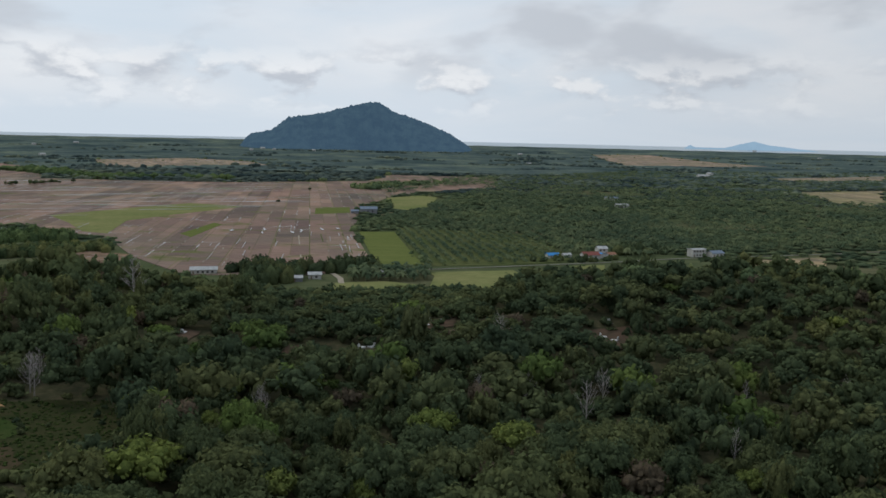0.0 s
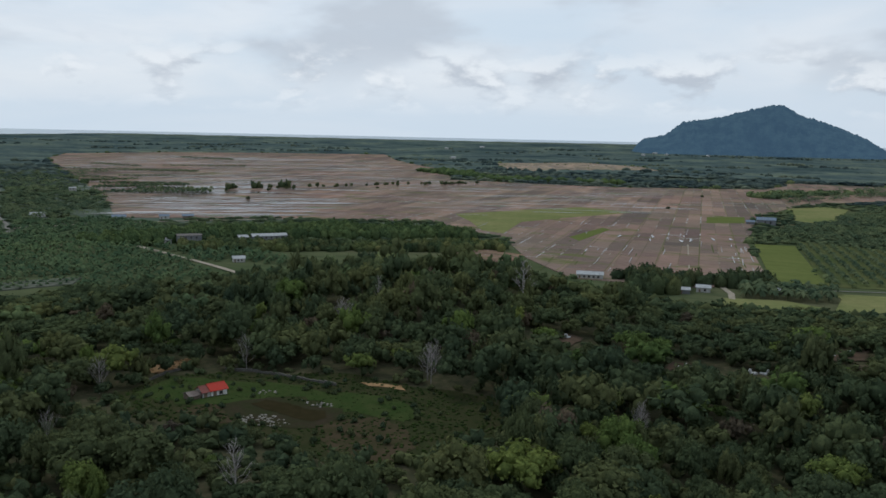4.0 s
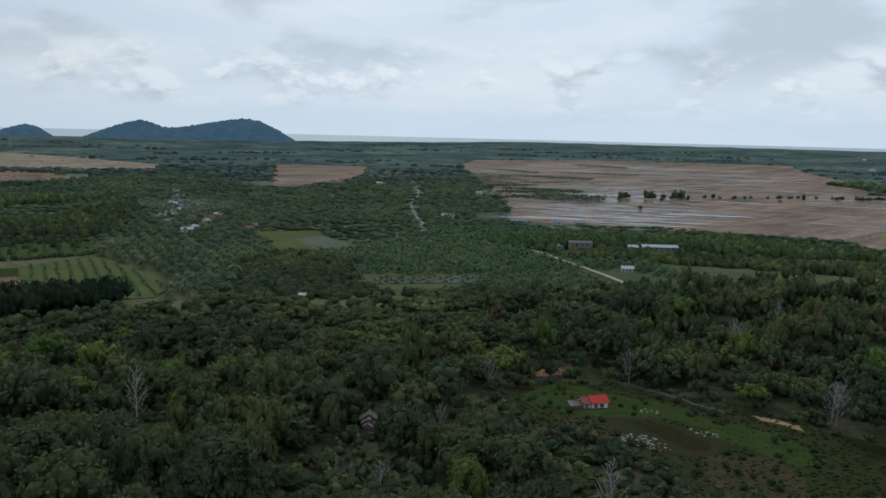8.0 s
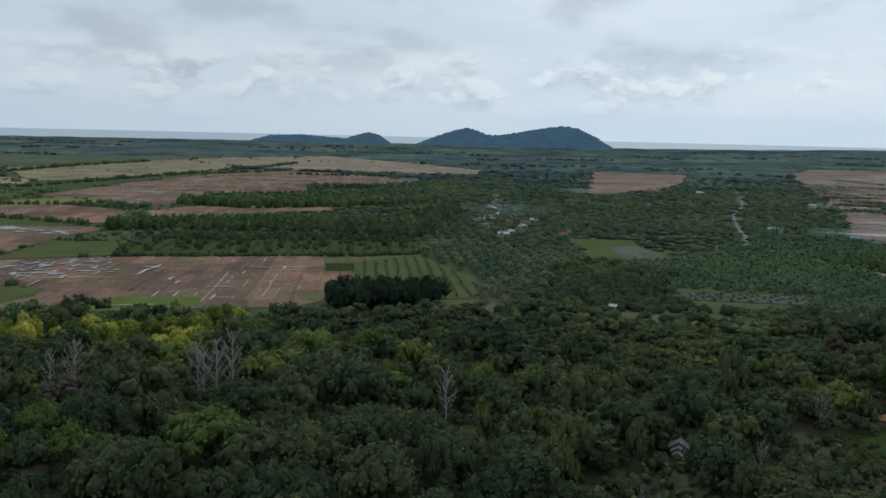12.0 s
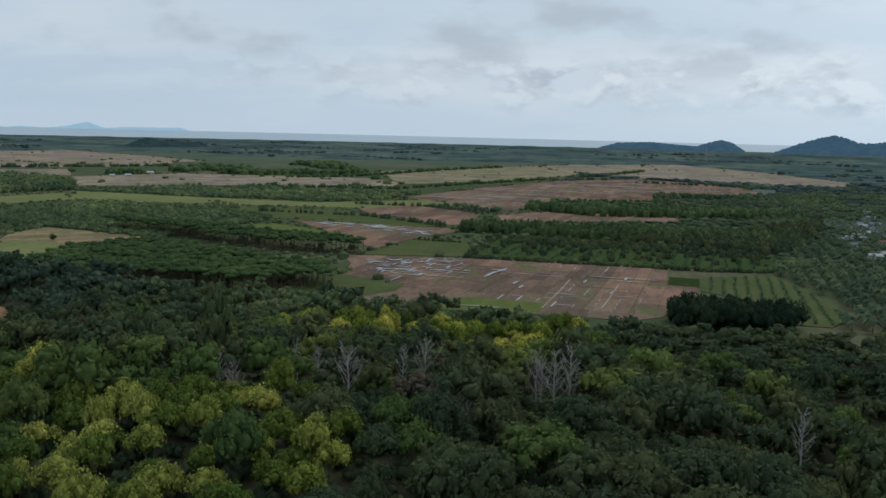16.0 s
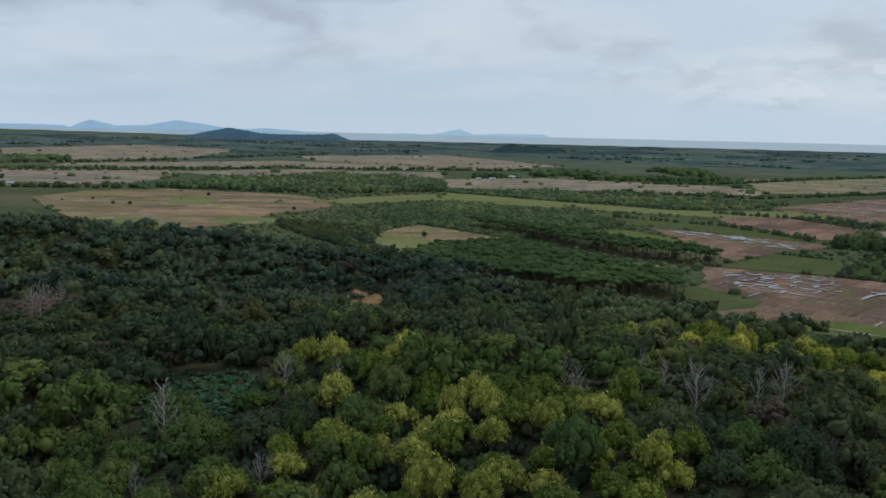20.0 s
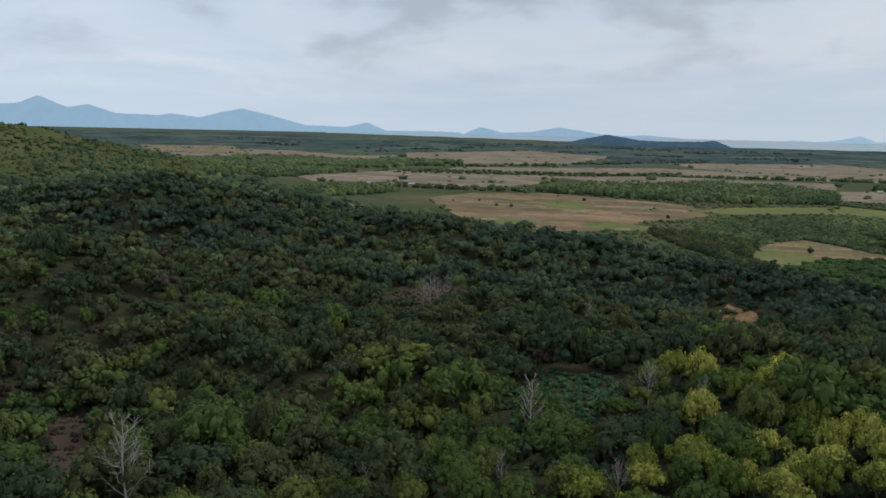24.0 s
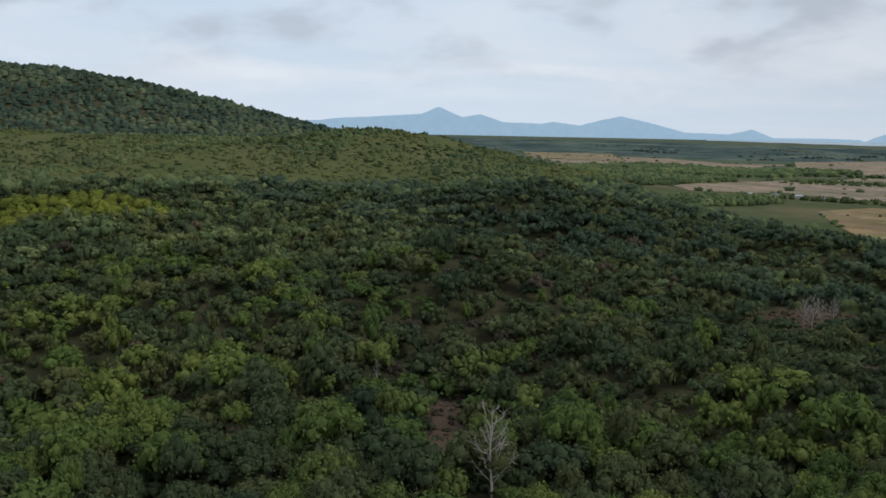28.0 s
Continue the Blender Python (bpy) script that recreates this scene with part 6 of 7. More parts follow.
# bushes and saplings close the gaps under the trees
ux, uy = jitter_grid(-560, 430, -620, 440, 8.4, 78, 0.48)
vx, vy = jitter_grid(-215, 215, -215, 215, 5.4, 79, 0.48)
close = np.hypot(vx, vy) < 212
ux, uy = np.concatenate([ux, vx[close]]), np.concatenate([uy, vy[close]])
ur, uyaw = np.hypot(ux, uy), yaw_of(ux, uy)
uk = ((uyaw > 328) | (uyaw < 201)) & (ur > 124) & (ur < forest_edge(uyaw) + 4) & (ur < 520) & ~open_ground(ux, uy) & ~scar_view(ux, uy)
ux, uy, ur = ux[uk], uy[uk], ur[uk]
uw = rs.uniform(1.8, 3.6, len(ux)) * np.where(ur > 340, 1.2, 1.0)
UNDER_T = [tree_crown(260 + k, 1, 11, 0.30, t) for k, t in enumerate((0.7, 0.9, 0.8))]
for close, temps in ((True, UNDER_T), (False, DOMES)):
    sel = (ur < 340) == close
    scatter_mesh("undergrowth", temps, rest(ux[sel], uy[sel]), np.stack([uw[sel], uw[sel] * rs.uniform(0.7, 1.5, int(sel.sum()))], -1), M["leaf"], "dense dark undergrowth of the forest", "bushes", 7)
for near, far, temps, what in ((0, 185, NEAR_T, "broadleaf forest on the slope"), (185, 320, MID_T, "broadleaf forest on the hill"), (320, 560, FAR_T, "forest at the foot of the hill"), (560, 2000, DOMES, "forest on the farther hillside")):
    for kind_, mat, word in ((0, "leaf", "dense dark green "), (1, "leaf_light", "lighter green "), (2, "leaf_shaded", "deep green shadowy ")):
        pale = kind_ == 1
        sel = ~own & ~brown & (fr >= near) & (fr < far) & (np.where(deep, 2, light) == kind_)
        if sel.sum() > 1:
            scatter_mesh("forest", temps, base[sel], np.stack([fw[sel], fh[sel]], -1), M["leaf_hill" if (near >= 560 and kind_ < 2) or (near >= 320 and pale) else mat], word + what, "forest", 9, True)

scatter_mesh("bare_thicket", MID_T, base[brown], np.stack([fw[brown] * 0.7, fh[brown] * 0.8], -1), M["leaf_brown"], "grey-brown leafless thickets among the forest", "bushes", 12)


def tree_models(mat, count=6):
    made = []
    for k, (V, F) in enumerate(NEAR_T[:count]):
        root = new("tree")
        crown_ob = new("crown", np_mesh("crown", V * np.array([4, 4, 5.4]) + np.array([0, 0, 2.2]), F, mat, smooth=True))
        V2, F2 = merge([tube([(0, 0, -0.6), (0.1, 0.05, 1.6), (0, 0.15, 4.2)], [0.26, 0.19, 0.12], 6),
                        tube([(0, 0.1, 2.2), (0.9, 0.5, 3.6), (1.6, 0.8, 4.6)], [0.12, 0.08, 0.04], 5),
                        tube([(0, 0.1, 2.6), (-0.8, 0.6, 3.9), (-1.5, 0.9, 4.9)], [0.11, 0.07, 0.04], 5),
                        tube([(0, 0.1, 2.9), (0.2, -0.9, 4.0), (0.3, -1.7, 4.8)], [0.10, 0.07, 0.04], 5)])
        trunk = new("trunk", np_mesh("trunk", V2, F2, M["bark"], smooth=True))
        for o in (crown_ob, trunk):
            o.parent = root
        made.append(root)
    return made


def plant(models, idx, label, group):
    for k, i in enumerate(idx):
        src = models[k % len(models)]
        m = Matrix.Translation((fx[i], fy[i], fz[i] - 0.1)) @ Matrix.Rotation(float(rs.uniform(0, 6.28)), 4, "Z") @ Matrix.Diagonal((fw[i] / 4, fw[i] / 4, (fh[i] + stem[i] * 0.75) / 7.6, 1))
        if k < len(models):
            src.matrix_basis = m
            ob = src
        else:
            ob = copy_thing(src, Matrix.Identity(4))
            ob.matrix_basis = m
        tagged(ob, label, "tree", group)


plant(tree_models(M["leaf_light_own"]), np.nonzero(own & ~yellow & light)[0], "fresh green broadleaf tree with a rounded lumpy crown", "forest trees below the camera")
plant(tree_models(M["leaf_own"]), np.nonzero(own & ~yellow & ~light)[0], "dark green broadleaf tree with a rounded uneven crown", "forest trees below the camera")
plant(tree_models(M["leaf_yellow"]), np.nonzero(yellow)[0], "yellow-green leafy tree with a bright open crown", "yellow-green trees")

# scrub on the grassy spur and woods on the high ridge
sheet("hillside", SPUR, M["spur_grass"], "olive grass slopes of a spur", "grass", 1.6, 18.0, 6.0)
sx, sy = jitter_grid(-560, 950, -1600, -800, 7.6, 5, 0.48)
thick = rough_ground(sx * 0.35, sy * 0.35) + 0.6 * rough_ground(sx * 1.1 + 40, sy * 1.1)
ok = inside(SPUR, sx, sy) & (thick + rs.uniform(-0.8, 0.8, len(sx)) > -1.0)
sx, sy, thick = sx[ok], sy[ok], thick[ok]
for sel, mat, grow, lb in ((thick < 0.55, "leaf_olive", 1.0, "olive bushes and small trees on a grassy spur"), (thick >= 0.55, "leaf_hill", 1.5, "darker small trees in the gullies of the spur")):
    k = int(sel.sum())
    S = np.stack([np.clip(rs.lognormal(0.95, 0.4, k), 1.2, 5.5) * grow ** 0.5, np.clip(rs.lognormal(0.45, 0.5, k), 0.7, 4.2) * grow], -1)
    scatter_mesh("hill_scrub", DOMES, rest(sx[sel], sy[sel]) + np.array([0, 0, 1.3]), S, M[mat], lb, "bushes", 3, True)
sx, sy = jitter_grid(-500, 1500, -2700, -1480, 17.0, 6, 0.45)
ok = (height(sx, sy) > 22) & (yaw_of(sx, sy) < 212) & (sy > -2350)
sx, sy = sx[ok], sy[ok]
S = np.stack([rs.uniform(6, 11, len(sx)), rs.uniform(5, 9, len(sx))], -1)
scatter_mesh("ridge_forest", DOMES, rest(sx, sy), S, M["leaf_ridge"], "dark forest on the high ridge", "forest", 4)

# low broad-leaved plants in an opening, brush on the bare slopes
for poly, gap_, mat, big_, lb in ((GREENS, 2.6, "leaf_fresh", 1.9, "fresh green broad-leaved plants in a forest opening"), (BARE, 3.0, "leaf_brown", 1.5, "dry brown brush on a bare slope"), (VALLEY_SOIL, 3.4, "leaf_brown", 1.6, "dry brown brush in the valley")):
    sx, sy = in_poly(poly, gap_, 88, 0.48, clear=False)
    S = np.stack([rs.uniform(0.6, 1.2, len(sx)) * big_, rs.uniform(0.5, 1.1, len(sx)) * big_], -1)
    scatter_mesh("low_plants", UNDER_T, rest(sx, sy), S, M[mat], lb, "bushes", 89)

# a patch of sun on the slope, put into the bushes' yellow-green colour
sx, sy = in_poly(SUNLIT, 5.5, 8, 0.48, clear=False)
ok = rs.uniform(size=len(sx)) < 0.75
sx, sy = sx[ok], sy[ok]
scatter_mesh("bush_patch", MOUNDS, rest(sx, sy) + np.array([0, 0, 0.8]), np.stack([rs.uniform(2.4, 4.6, len(sx)), rs.uniform(2, 4.4, len(sx))], -1), M["leaf_sunlit"], "thicket on the slope, coloured yellow-green as if in sun", "bushes", 5)


# ---------------------------------------------------------------- buildings
def empty(name, x, y, z, turn=0.0):
    ob = new(name)
    ob.empty_display_size = 0.5
    ob.matrix_basis = pose(x, y, z, 0, 0, turn)
    return ob


def part(name, bm, mat, parent, label=""):
    me = bpy.data.meshes.new(name)
    bm.to_mesh(me)
    bm.free()
    me.materials.append(mat)
    ob = new(name, me)
    ob.parent = parent
    if label:
        tagged(ob, label)
    return ob


def box(bm, x0, x1, y0, y1, z0, z1, bevel=0.0):
    made = bmesh.ops.create_cube(bm, size=1.0)["verts"]
    for v in made:
        v.co = Vector((x0 + (v.co.x + 0.5) * (x1 - x0), y0 + (v.co.y + 0.5) * (y1 - y0), z0 + (v.co.z + 0.5) * (z1 - z0)))
    if bevel:
        edges = {e for v in made for e in v.link_edges}
        bmesh.ops.bevel(bm, geom=list(edges), offset=bevel, segments=1, affect="EDGES")


def prism(bm, pts, x0, x1):
    """Extrude an outline given in y, z along x."""
    a = [bm.verts.new((x0, y, z)) for y, z in pts]
    b = [bm.verts.new((x1, y, z)) for y, z in pts]
    n = len(pts)
    bm.faces.new(a)
    bm.faces.new(b[::-1])
    for i in range(n):
        bm.faces.new((a[i], b[i], b[(i + 1) % n], a[(i + 1) % n])[::-1])
    bmesh.ops.recalc_face_normals(bm, faces=bm.faces[:])


def window(house, x, y, z, w, h, side):
    """A framed window set into a long wall. side: -1 front, 1 back."""
    bm = bmesh.new()
    for x0, x1, z0, z1 in ((-w / 2 - 0.08, w / 2 + 0.08, h / 2, h / 2 + 0.1), (-w / 2 - 0.12, w / 2 + 0.12, -h / 2 - 0.12, -h / 2), (-w / 2 - 0.08, -w / 2, -h / 2, h / 2), (w / 2, w / 2 + 0.08, -h / 2, h / 2)):
        box(bm, x + x0, x + x1, y + side * 0.01, y + side * 0.09, z + z0, z + z1)
    fr = part("window", bm, M["door"], house)
    bm = bmesh.new()
    box(bm, x - w / 2, x + w / 2, y + side * 0.005, y + side * 0.03, z - h / 2, z + h / 2)
    part("pane", bm, M["glass"], fr, "dark window glass")


def house(x, y, long_, deep, tall, turn, roof, wall, label, pitch=0.42, storeys=1, name="house", category="house", windows=2, up=0.0):
    """A gabled house with thick eaves, door and windows. turn: degrees of its long side from x."""
    z = height_at(x, y) - 0.15 + up
    root = empty(name, x, y, z, turn)
    rise = deep / 2 * pitch
    bm = bmesh.new()
    prism(bm, [(-deep / 2, 0), (deep / 2, 0), (deep / 2, tall), (0, tall + rise), (-deep / 2, tall)], -long_ / 2, long_ / 2)
    part("wall", bm, M[wall], root)
    ov = min(0.45, deep * 0.09)
    k = 1 / math.hypot(1, pitch)
    for s, pn in ((-1, "roof"), (1, "roof")):
        bm = bmesh.new()
        e = deep / 2 + ov
        pts = [(0, tall + rise + 0.02), (s * e, tall + rise - e * pitch + 0.02), (s * e, tall + rise - e * pitch + 0.14), (0, tall + rise + 0.14)]
        prism(bm, pts if s > 0 else pts[::-1], -long_ / 2 - ov, long_ / 2 + ov)
        part("roof", bm, M[roof], root)
    bm = bmesh.new()
    prism(bm, [(-0.22, tall + rise + 0.06), (0.22, tall + rise + 0.06), (0.0, tall + rise + 0.24)], -long_ / 2 - ov, long_ / 2 + ov)
    part("ridge_cap", bm, M[roof], root)
    lev = tall / storeys
    for st in range(storeys):
        for side in (-1, 1):
            for i in range(windows):
                u = -long_ / 2 + long_ * (i + 0.6) / (windows + 0.6)
                if st == 0 and side == -1 and i == 0:
                    bm = bmesh.new()
                    box(bm, u - 0.45, u + 0.45, -deep / 2 - 0.06, -deep / 2 - 0.005, 0.1, min(2.05, lev * 0.85))
                    part("door", bm, M["door"], root)
                else:
                    window(root, u, side * deep / 2, st * lev + lev * 0.55, min(1.1, long_ / windows * 0.4), lev * 0.36, side)
    return tagged(root, label, category)


# houses of the plain, each turned to its road
house(-134, 471, 14.5, 6, 2.8, 14, "roof_pale", "wall", "long low white house with a pale zinc roof by the paddies", windows=5)
house(-22, 484, 7.6, 5.5, 2.6, 5, "roof_pale", "wall", "small white house with a pale sheet roof", windows=2)
house(-34, 478, 4.6, 4, 2.3, 5, "roof_pale", "wall_grey", "small grey shed with a pale roof", name="shed", category="shed", windows=1)
house(-92, 496, 6, 5, 3.4, 20, "roof_brown", "wall", "white pavilion with a brown roof among trees", windows=2)
house(-78, 447, 6.6, 4.5, 2.4, 10, "roof_pale", "wall_grey", "grey shed with a pale zinc roof", name="shed", category="shed", windows=1)
house(-70, 460, 7.0, 5, 2.8, 10, "roof_pale", "wall", "white house with a zinc roof behind trees", windows=2)
house(-79, 889, 17.5, 10, 5.5, 8, "roof_slate", "wall_grey", "big blue-grey warehouse on the paddies", name="warehouse", category="warehouse", windows=3)
house(-93, 886, 8, 6, 3.0, 8, "roof_slate", "wall_grey", "low annex shed of blue-grey sheet", name="shed", category="shed", windows=1)
house(75, 576, 8.5, 6, 2.6, 18, "roof_blue", "wall", "house with a bright blue metal roof", windows=2)
house(85, 580, 6, 4.5, 2.4, 25, "roof_pale", "wall", "small white house beside the blue-roofed one", windows=1)
house(101, 578, 11.5, 8, 3.2, 14, "roof_pink", "wall", "house with a faded red roof", windows=3)
house(112, 596, 7, 6, 5.6, 14, "roof_pale", "wall", "white upper house with a pale roof", storeys=2, windows=2)
house(117, 588, 6.4, 5, 2.6, 30, "roof_brown", "wall", "small house with an orange-brown roof", windows=1)
house(110, 584, 5, 4.5, 2.6, 100, "roof_blue", "wall", "small shed with a blue roof", name="shed", category="shed", windows=1)
house(182, 605, 11, 7, 5.4, 20, "roof_pale", "wall", "tall white two-storey house with a flat pale roof", pitch=0.12, storeys=2, windows=4)
house(196, 606, 10, 7, 3.0, 20, "roof_slate", "wall", "low white house with a blue-grey roof", windows=3)
house(219, 1046, 15.5, 8, 3.5, 10, "roof_pale", "wall", "white shed among coconut palms", name="shed", category="shed", windows=3)
house(232, 1180, 18, 8, 3.5, 10, "roof_slate", "wall", "blue-grey roofed hall among palms", name="hall", category="building", windows=3)
house(266, 2686, 24, 12, 6, 10, "roof_pale", "wall", "distant white hall among woods", name="hall", category="building", windows=3)
house(619, 2042, 28, 12, 6, 10, "roof_pale", "wall", "distant white warehouse among woods", name="warehouse", category="warehouse", windows=3)
house(-405, 500, 7, 6, 3, 60, "roof_pale", "wall_grey", "short shed with a pale roof", name="shed", category="shed", windows=1)
house(-394, 517, 26, 6.5, 3.2, 52, "roof_pale", "wall_grey", "very long poultry shed with a pale zinc roof", name="long_shed", category="shed", windows=6)
house(-424, 465, 16.5, 12, 6.4, 48, "roof_grey", "wall_grey", "unfinished grey concrete block building", pitch=0.08, storeys=2, name="building", category="building", windows=4)
house(-438, 457, 7.5, 6, 2.8, 48, "roof_pale", "wall", "low pale house beside the concrete building", windows=2)
house(-337, 413, 7.0, 5.5, 2.5, 45, "roof_pale", "wall", "white house with a pale roof at the dirt track", windows=3)
house(-588, 556, 11.5, 7, 2.8, 45, "roof_slate", "wall", "roadside house with a blue-grey roof", windows=3)
house(-561, 583, 8.5, 6, 2.8, 45, "roof_slate", "wall", "roadside house with a dark blue roof", windows=2)
house(-547, 598, 9.6, 6, 2.8, 45, "roof_slate", "wall_wood", "roadside wooden house with a slate blue roof", windows=2)
house(-861, 741, 8, 7, 7.0, 45, "roof_pale", "wall", "narrow pale two-storey house in a grove", storeys=2, pitch=0.15, windows=2)
house(-655, 526, 12, 7, 3, 45, "roof_pale", "wall", "long pale house by the village road", windows=3)
house(-1122, 761, 14, 8, 3.2, 40, "roof_pale", "wall", "distant white house in the palms", windows=3)
for hx, hy, hw, rf, wl, lb in ((-669, 274, 9, "roof_pale", "wall", "white village house with a zinc roof among palms"), (-739, 317, 12, "roof_pink", "wall", "village house with a faded red roof"), (-731, 282, 7, "roof_grey", "wall", "small grey-roofed village house"), (-799, 302, 8, "roof_pale", "wall", "pale village house in palms"), (-906, 358, 14, "roof_slate", "wall", "large village house with a slate roof"), (-982, 383, 12, "roof_pale", "wall", "far village house with a zinc roof"), (-802, 335, 11, "roof_grey", "wall_wood", "wooden village house with a grey roof"), (-726, 323, 5.2, "roof_pink", "wall", "small red-roofed village house"), (-664, 325, 5, "roof_pale", "wall", "small white house at a clearing"), (-760, 276, 5.3, "roof_pale", "wall", "small pale village house"), (-348, 198, 4, "roof_pale", "wall_grey", "small shed with a shining zinc roof"), (-759, 334, 8.7, "roof_pale", "wall", "village house with a pale roof"), (-905, 345, 10, "roof_slate", "wall", "village house with a blue-grey roof"), (-850, 349, 8.4, "roof_pale", "wall", "whitewashed village house with a zinc roof"), (-775, 300, 8, "roof_pale", "wall", "village house with a weathered zinc roof"), (-870, 330, 8, "roof_grey", "wall", "village house with a dull grey roof")):
    house(hx, hy, hw * 0.8, hw * 0.46 + 1.2, 2.6, 65 + (hx * 7 % 40) - 20, rf, wl, lb, windows=2)
for hx, hy, hw, rf, lb in ((-903, -876, 10, "roof_pale", "far white farmhouse among trees"), (-948, -837, 10, "roof_slate", "far farmhouse with a blue-grey roof"), (-1351, -643, 10, "roof_pale", "far white house in a tree belt"), (-1443, -648, 12, "roof_pale", "far pale house in a tree belt"), (-1331, -660, 8, "roof_pale", "small far house in a tree belt"), (-644, -1038, 10, "roof_pale", "white hamlet house among trees"), (-674, -1031, 8, "roof_slate", "hamlet house with a slate roof"), (-700, -1014, 10, "roof_pale", "hamlet house with a pale roof"), (-712, -982, 10, "roof_slate", "hamlet house with a blue-grey roof")):
    house(hx, hy, hw, hw * 0.6 + 1.5, 3.0, -50, rf, "wall", lb, windows=2)

for k, (hx, hy) in enumerate(((-766, 3376), (-763, 3571), (-699, 3491), (-536, 3483), (-1586, 3294), (-1540, 3566), (-1171, 2480), (666, 2142), (1553, 4297), (1578, 3603), (312, 3570))):
    house(hx, hy, 14 + k * 5 % 9, 9, 4.5, k * 40, "roof_pale", "wall", "far white house among coastal woods", windows=2, up=4.0)

VILLAGE_LOOK = (("roof_pale", "village house with a bright zinc roof in a garden"), ("roof_grey", "village house with a dull sheet roof in a garden"), ("roof_pale", "whitewashed village house with a pale roof"), ("roof_pink", "village house with a faded reddish roof"), ("roof_slate", "village house with a blue-grey sheet roof"))
for k, (hx, hy, hw) in enumerate(VILLAGE):
    rf, lb = VILLAGE_LOOK[k % 5]
    house(hx, hy, hw * 0.7, hw * 0.38 + 1.4, 2.6, 65 + (k * 37 % 50) - 25, rf, "wall", lb, windows=2)

# ---------------------------------------------------------------- the red-roofed house and its clearing
house(-145.2, 170.6, 4.2, 4.4, 1.9, 66, "roof_red", "wall_white", "small white house with a bright red metal roof in a clearing", pitch=0.5, windows=2)
house(-146.6, 167.6, 2.0, 4.2, 1.75, 66, "roof_pink", "wall", "faded red lean-to built against the house", pitch=0.48, name="lean_to", category="shed", windows=1)
house(-147.9, 165.2, 3.0, 3.8, 1.3, 68, "roof_rust", "wall_wood", "low open shed of rusty sheets and boards", pitch=0.3, name="shed", category="shed", windows=1)
for gx, gy, gl, gd, gt, lb in ((-163.0, 113.6, 1.7, 1.9, 1.2, "grey weathered wooden house with a low front gable"), (-164.3, 114.6, 1.8, 2.8, 1.6, "grey weathered wooden house with stepped sheet roofs"), (-166.0, 115.9, 2.5, 3.9, 2.0, "grey wooden house with a tall sheet roof")):
    house(gx, gy, gl, gd, gt, 143, "roof_old", "wall_dark", lb, pitch=0.6, windows=1)

sheet("grass_clearing", CLEARING, M["weeds"], "rough olive weeds of a hillside clearing", "ground", 0.06, 4.0, 1.6)
LAWN = [(-172, 170), (-174, 185), (-162, 186), (-152, 186), (-141, 189), (-130, 187), (-121, 185), (-101, 188), (-92, 184), (-91, 172), (-101, 173.5), (-110, 173.7), (-117.6, 177.8), (-124.6, 179.3), (-131, 175), (-133, 168), (-136, 164), (-144.5, 160.6), (-156, 163), (-164, 163)]
sheet("lawn", LAWN, M["grass"], "rough green grass round the red-roofed house", "grass", 0.12, 3.0, 1.4)
sheet("soil_patch", [(-109, 164), (-104, 170), (-97, 173), (-88, 168), (-79, 156), (-80, 149), (-90, 143), (-98, 150)], M["dry_soil"], "dry brown soil with dark bushes", "soil", 0.13, 3.0, 1.2)
sheet("soil_patch", [(-143.4, 156), (-139.8, 162), (-130.6, 160.5), (-124.4, 154.6), (-132.3, 150.4)], M["dry_soil"], "brown trampled soil below the house", "soil", 0.13, 3.0, 1.2)
sheet("pond_bank", [(-136, 162), (-134, 170), (-131, 175.5), (-123.5, 175), (-118, 174), (-110, 175), (-107, 169), (-109, 161), (-116, 157.5), (-125, 155), (-130, 157)], M["scrub_soil"], "bare brown bank round the pond", "soil", 0.16, 2.5, 0.7)
sheet("pond", [(-131.3, 167.5), (-130.4, 172.5), (-124.2, 173.2), (-119, 171.7), (-112.6, 172.2), (-110.2, 168.7), (-111.3, 165.1), (-114.7, 164.6), (-121, 165.4), (-127.4, 166)], M["pond"], "muddy brown fish pond", "pond", 0.22, 1.6, 0.4)


def heap(poly, count, size, mat, label, category, seed, name):
    """Loose lumps spread over a patch."""
    r2 = np.random.RandomState(seed)
    x, y = in_poly(poly, 0.9, seed, 0.5, 0.3, clear=False)
    k = r2.uniform(size=len(x)) < count
    x, y = x[k], y[k]
    w = r2.uniform(0.4, 1.0, len(x)) * size
    scatter_mesh(name, DOMES, rest(x, y) + np.array([0, 0, 0.36]), np.stack([w, w * r2.uniform(0.2, 0.45, len(x))], -1), mat, label, category, seed, True)


heap([(-127, 157), (-126, 163), (-117, 163), (-114, 160), (-118, 155), (-124, 155)], 0.5, 0.5, M["sand"], "heaps of pale sand beside the pond", "sand", 3, "sand_heap")
heap([(-123, 177), (-113, 177), (-111, 174), (-119, 174)], 0.6, 0.6, M["sand"], "pale sand thrown up beyond the pond", "sand", 4, "sand_heap")
heap([(-140, 178), (-134, 181), (-131, 178), (-136, 176)], 0.3, 0.5, M["sand"], "scattered pale rubble on the grass", "rubble", 5, "rubble")
heap([(-188, 186), (-187, 196), (-180, 201), (-174, 196), (-179, 186)], 0.4, 0.8, M["soil"], "lumps of orange earth on a bare bank", "soil", 6, "soil_heap")
heap([(-164, 104), (-166, 110), (-158, 109), (-155, 106), (-158, 103)], 0.3, 0.55, M["sand"], "pale scrap and rubble beside the grey house", "rubble", 7, "rubble")
gx_, gy_ = in_poly(CLEARING, 1.15, 21, 0.5, 0.2, clear=False)
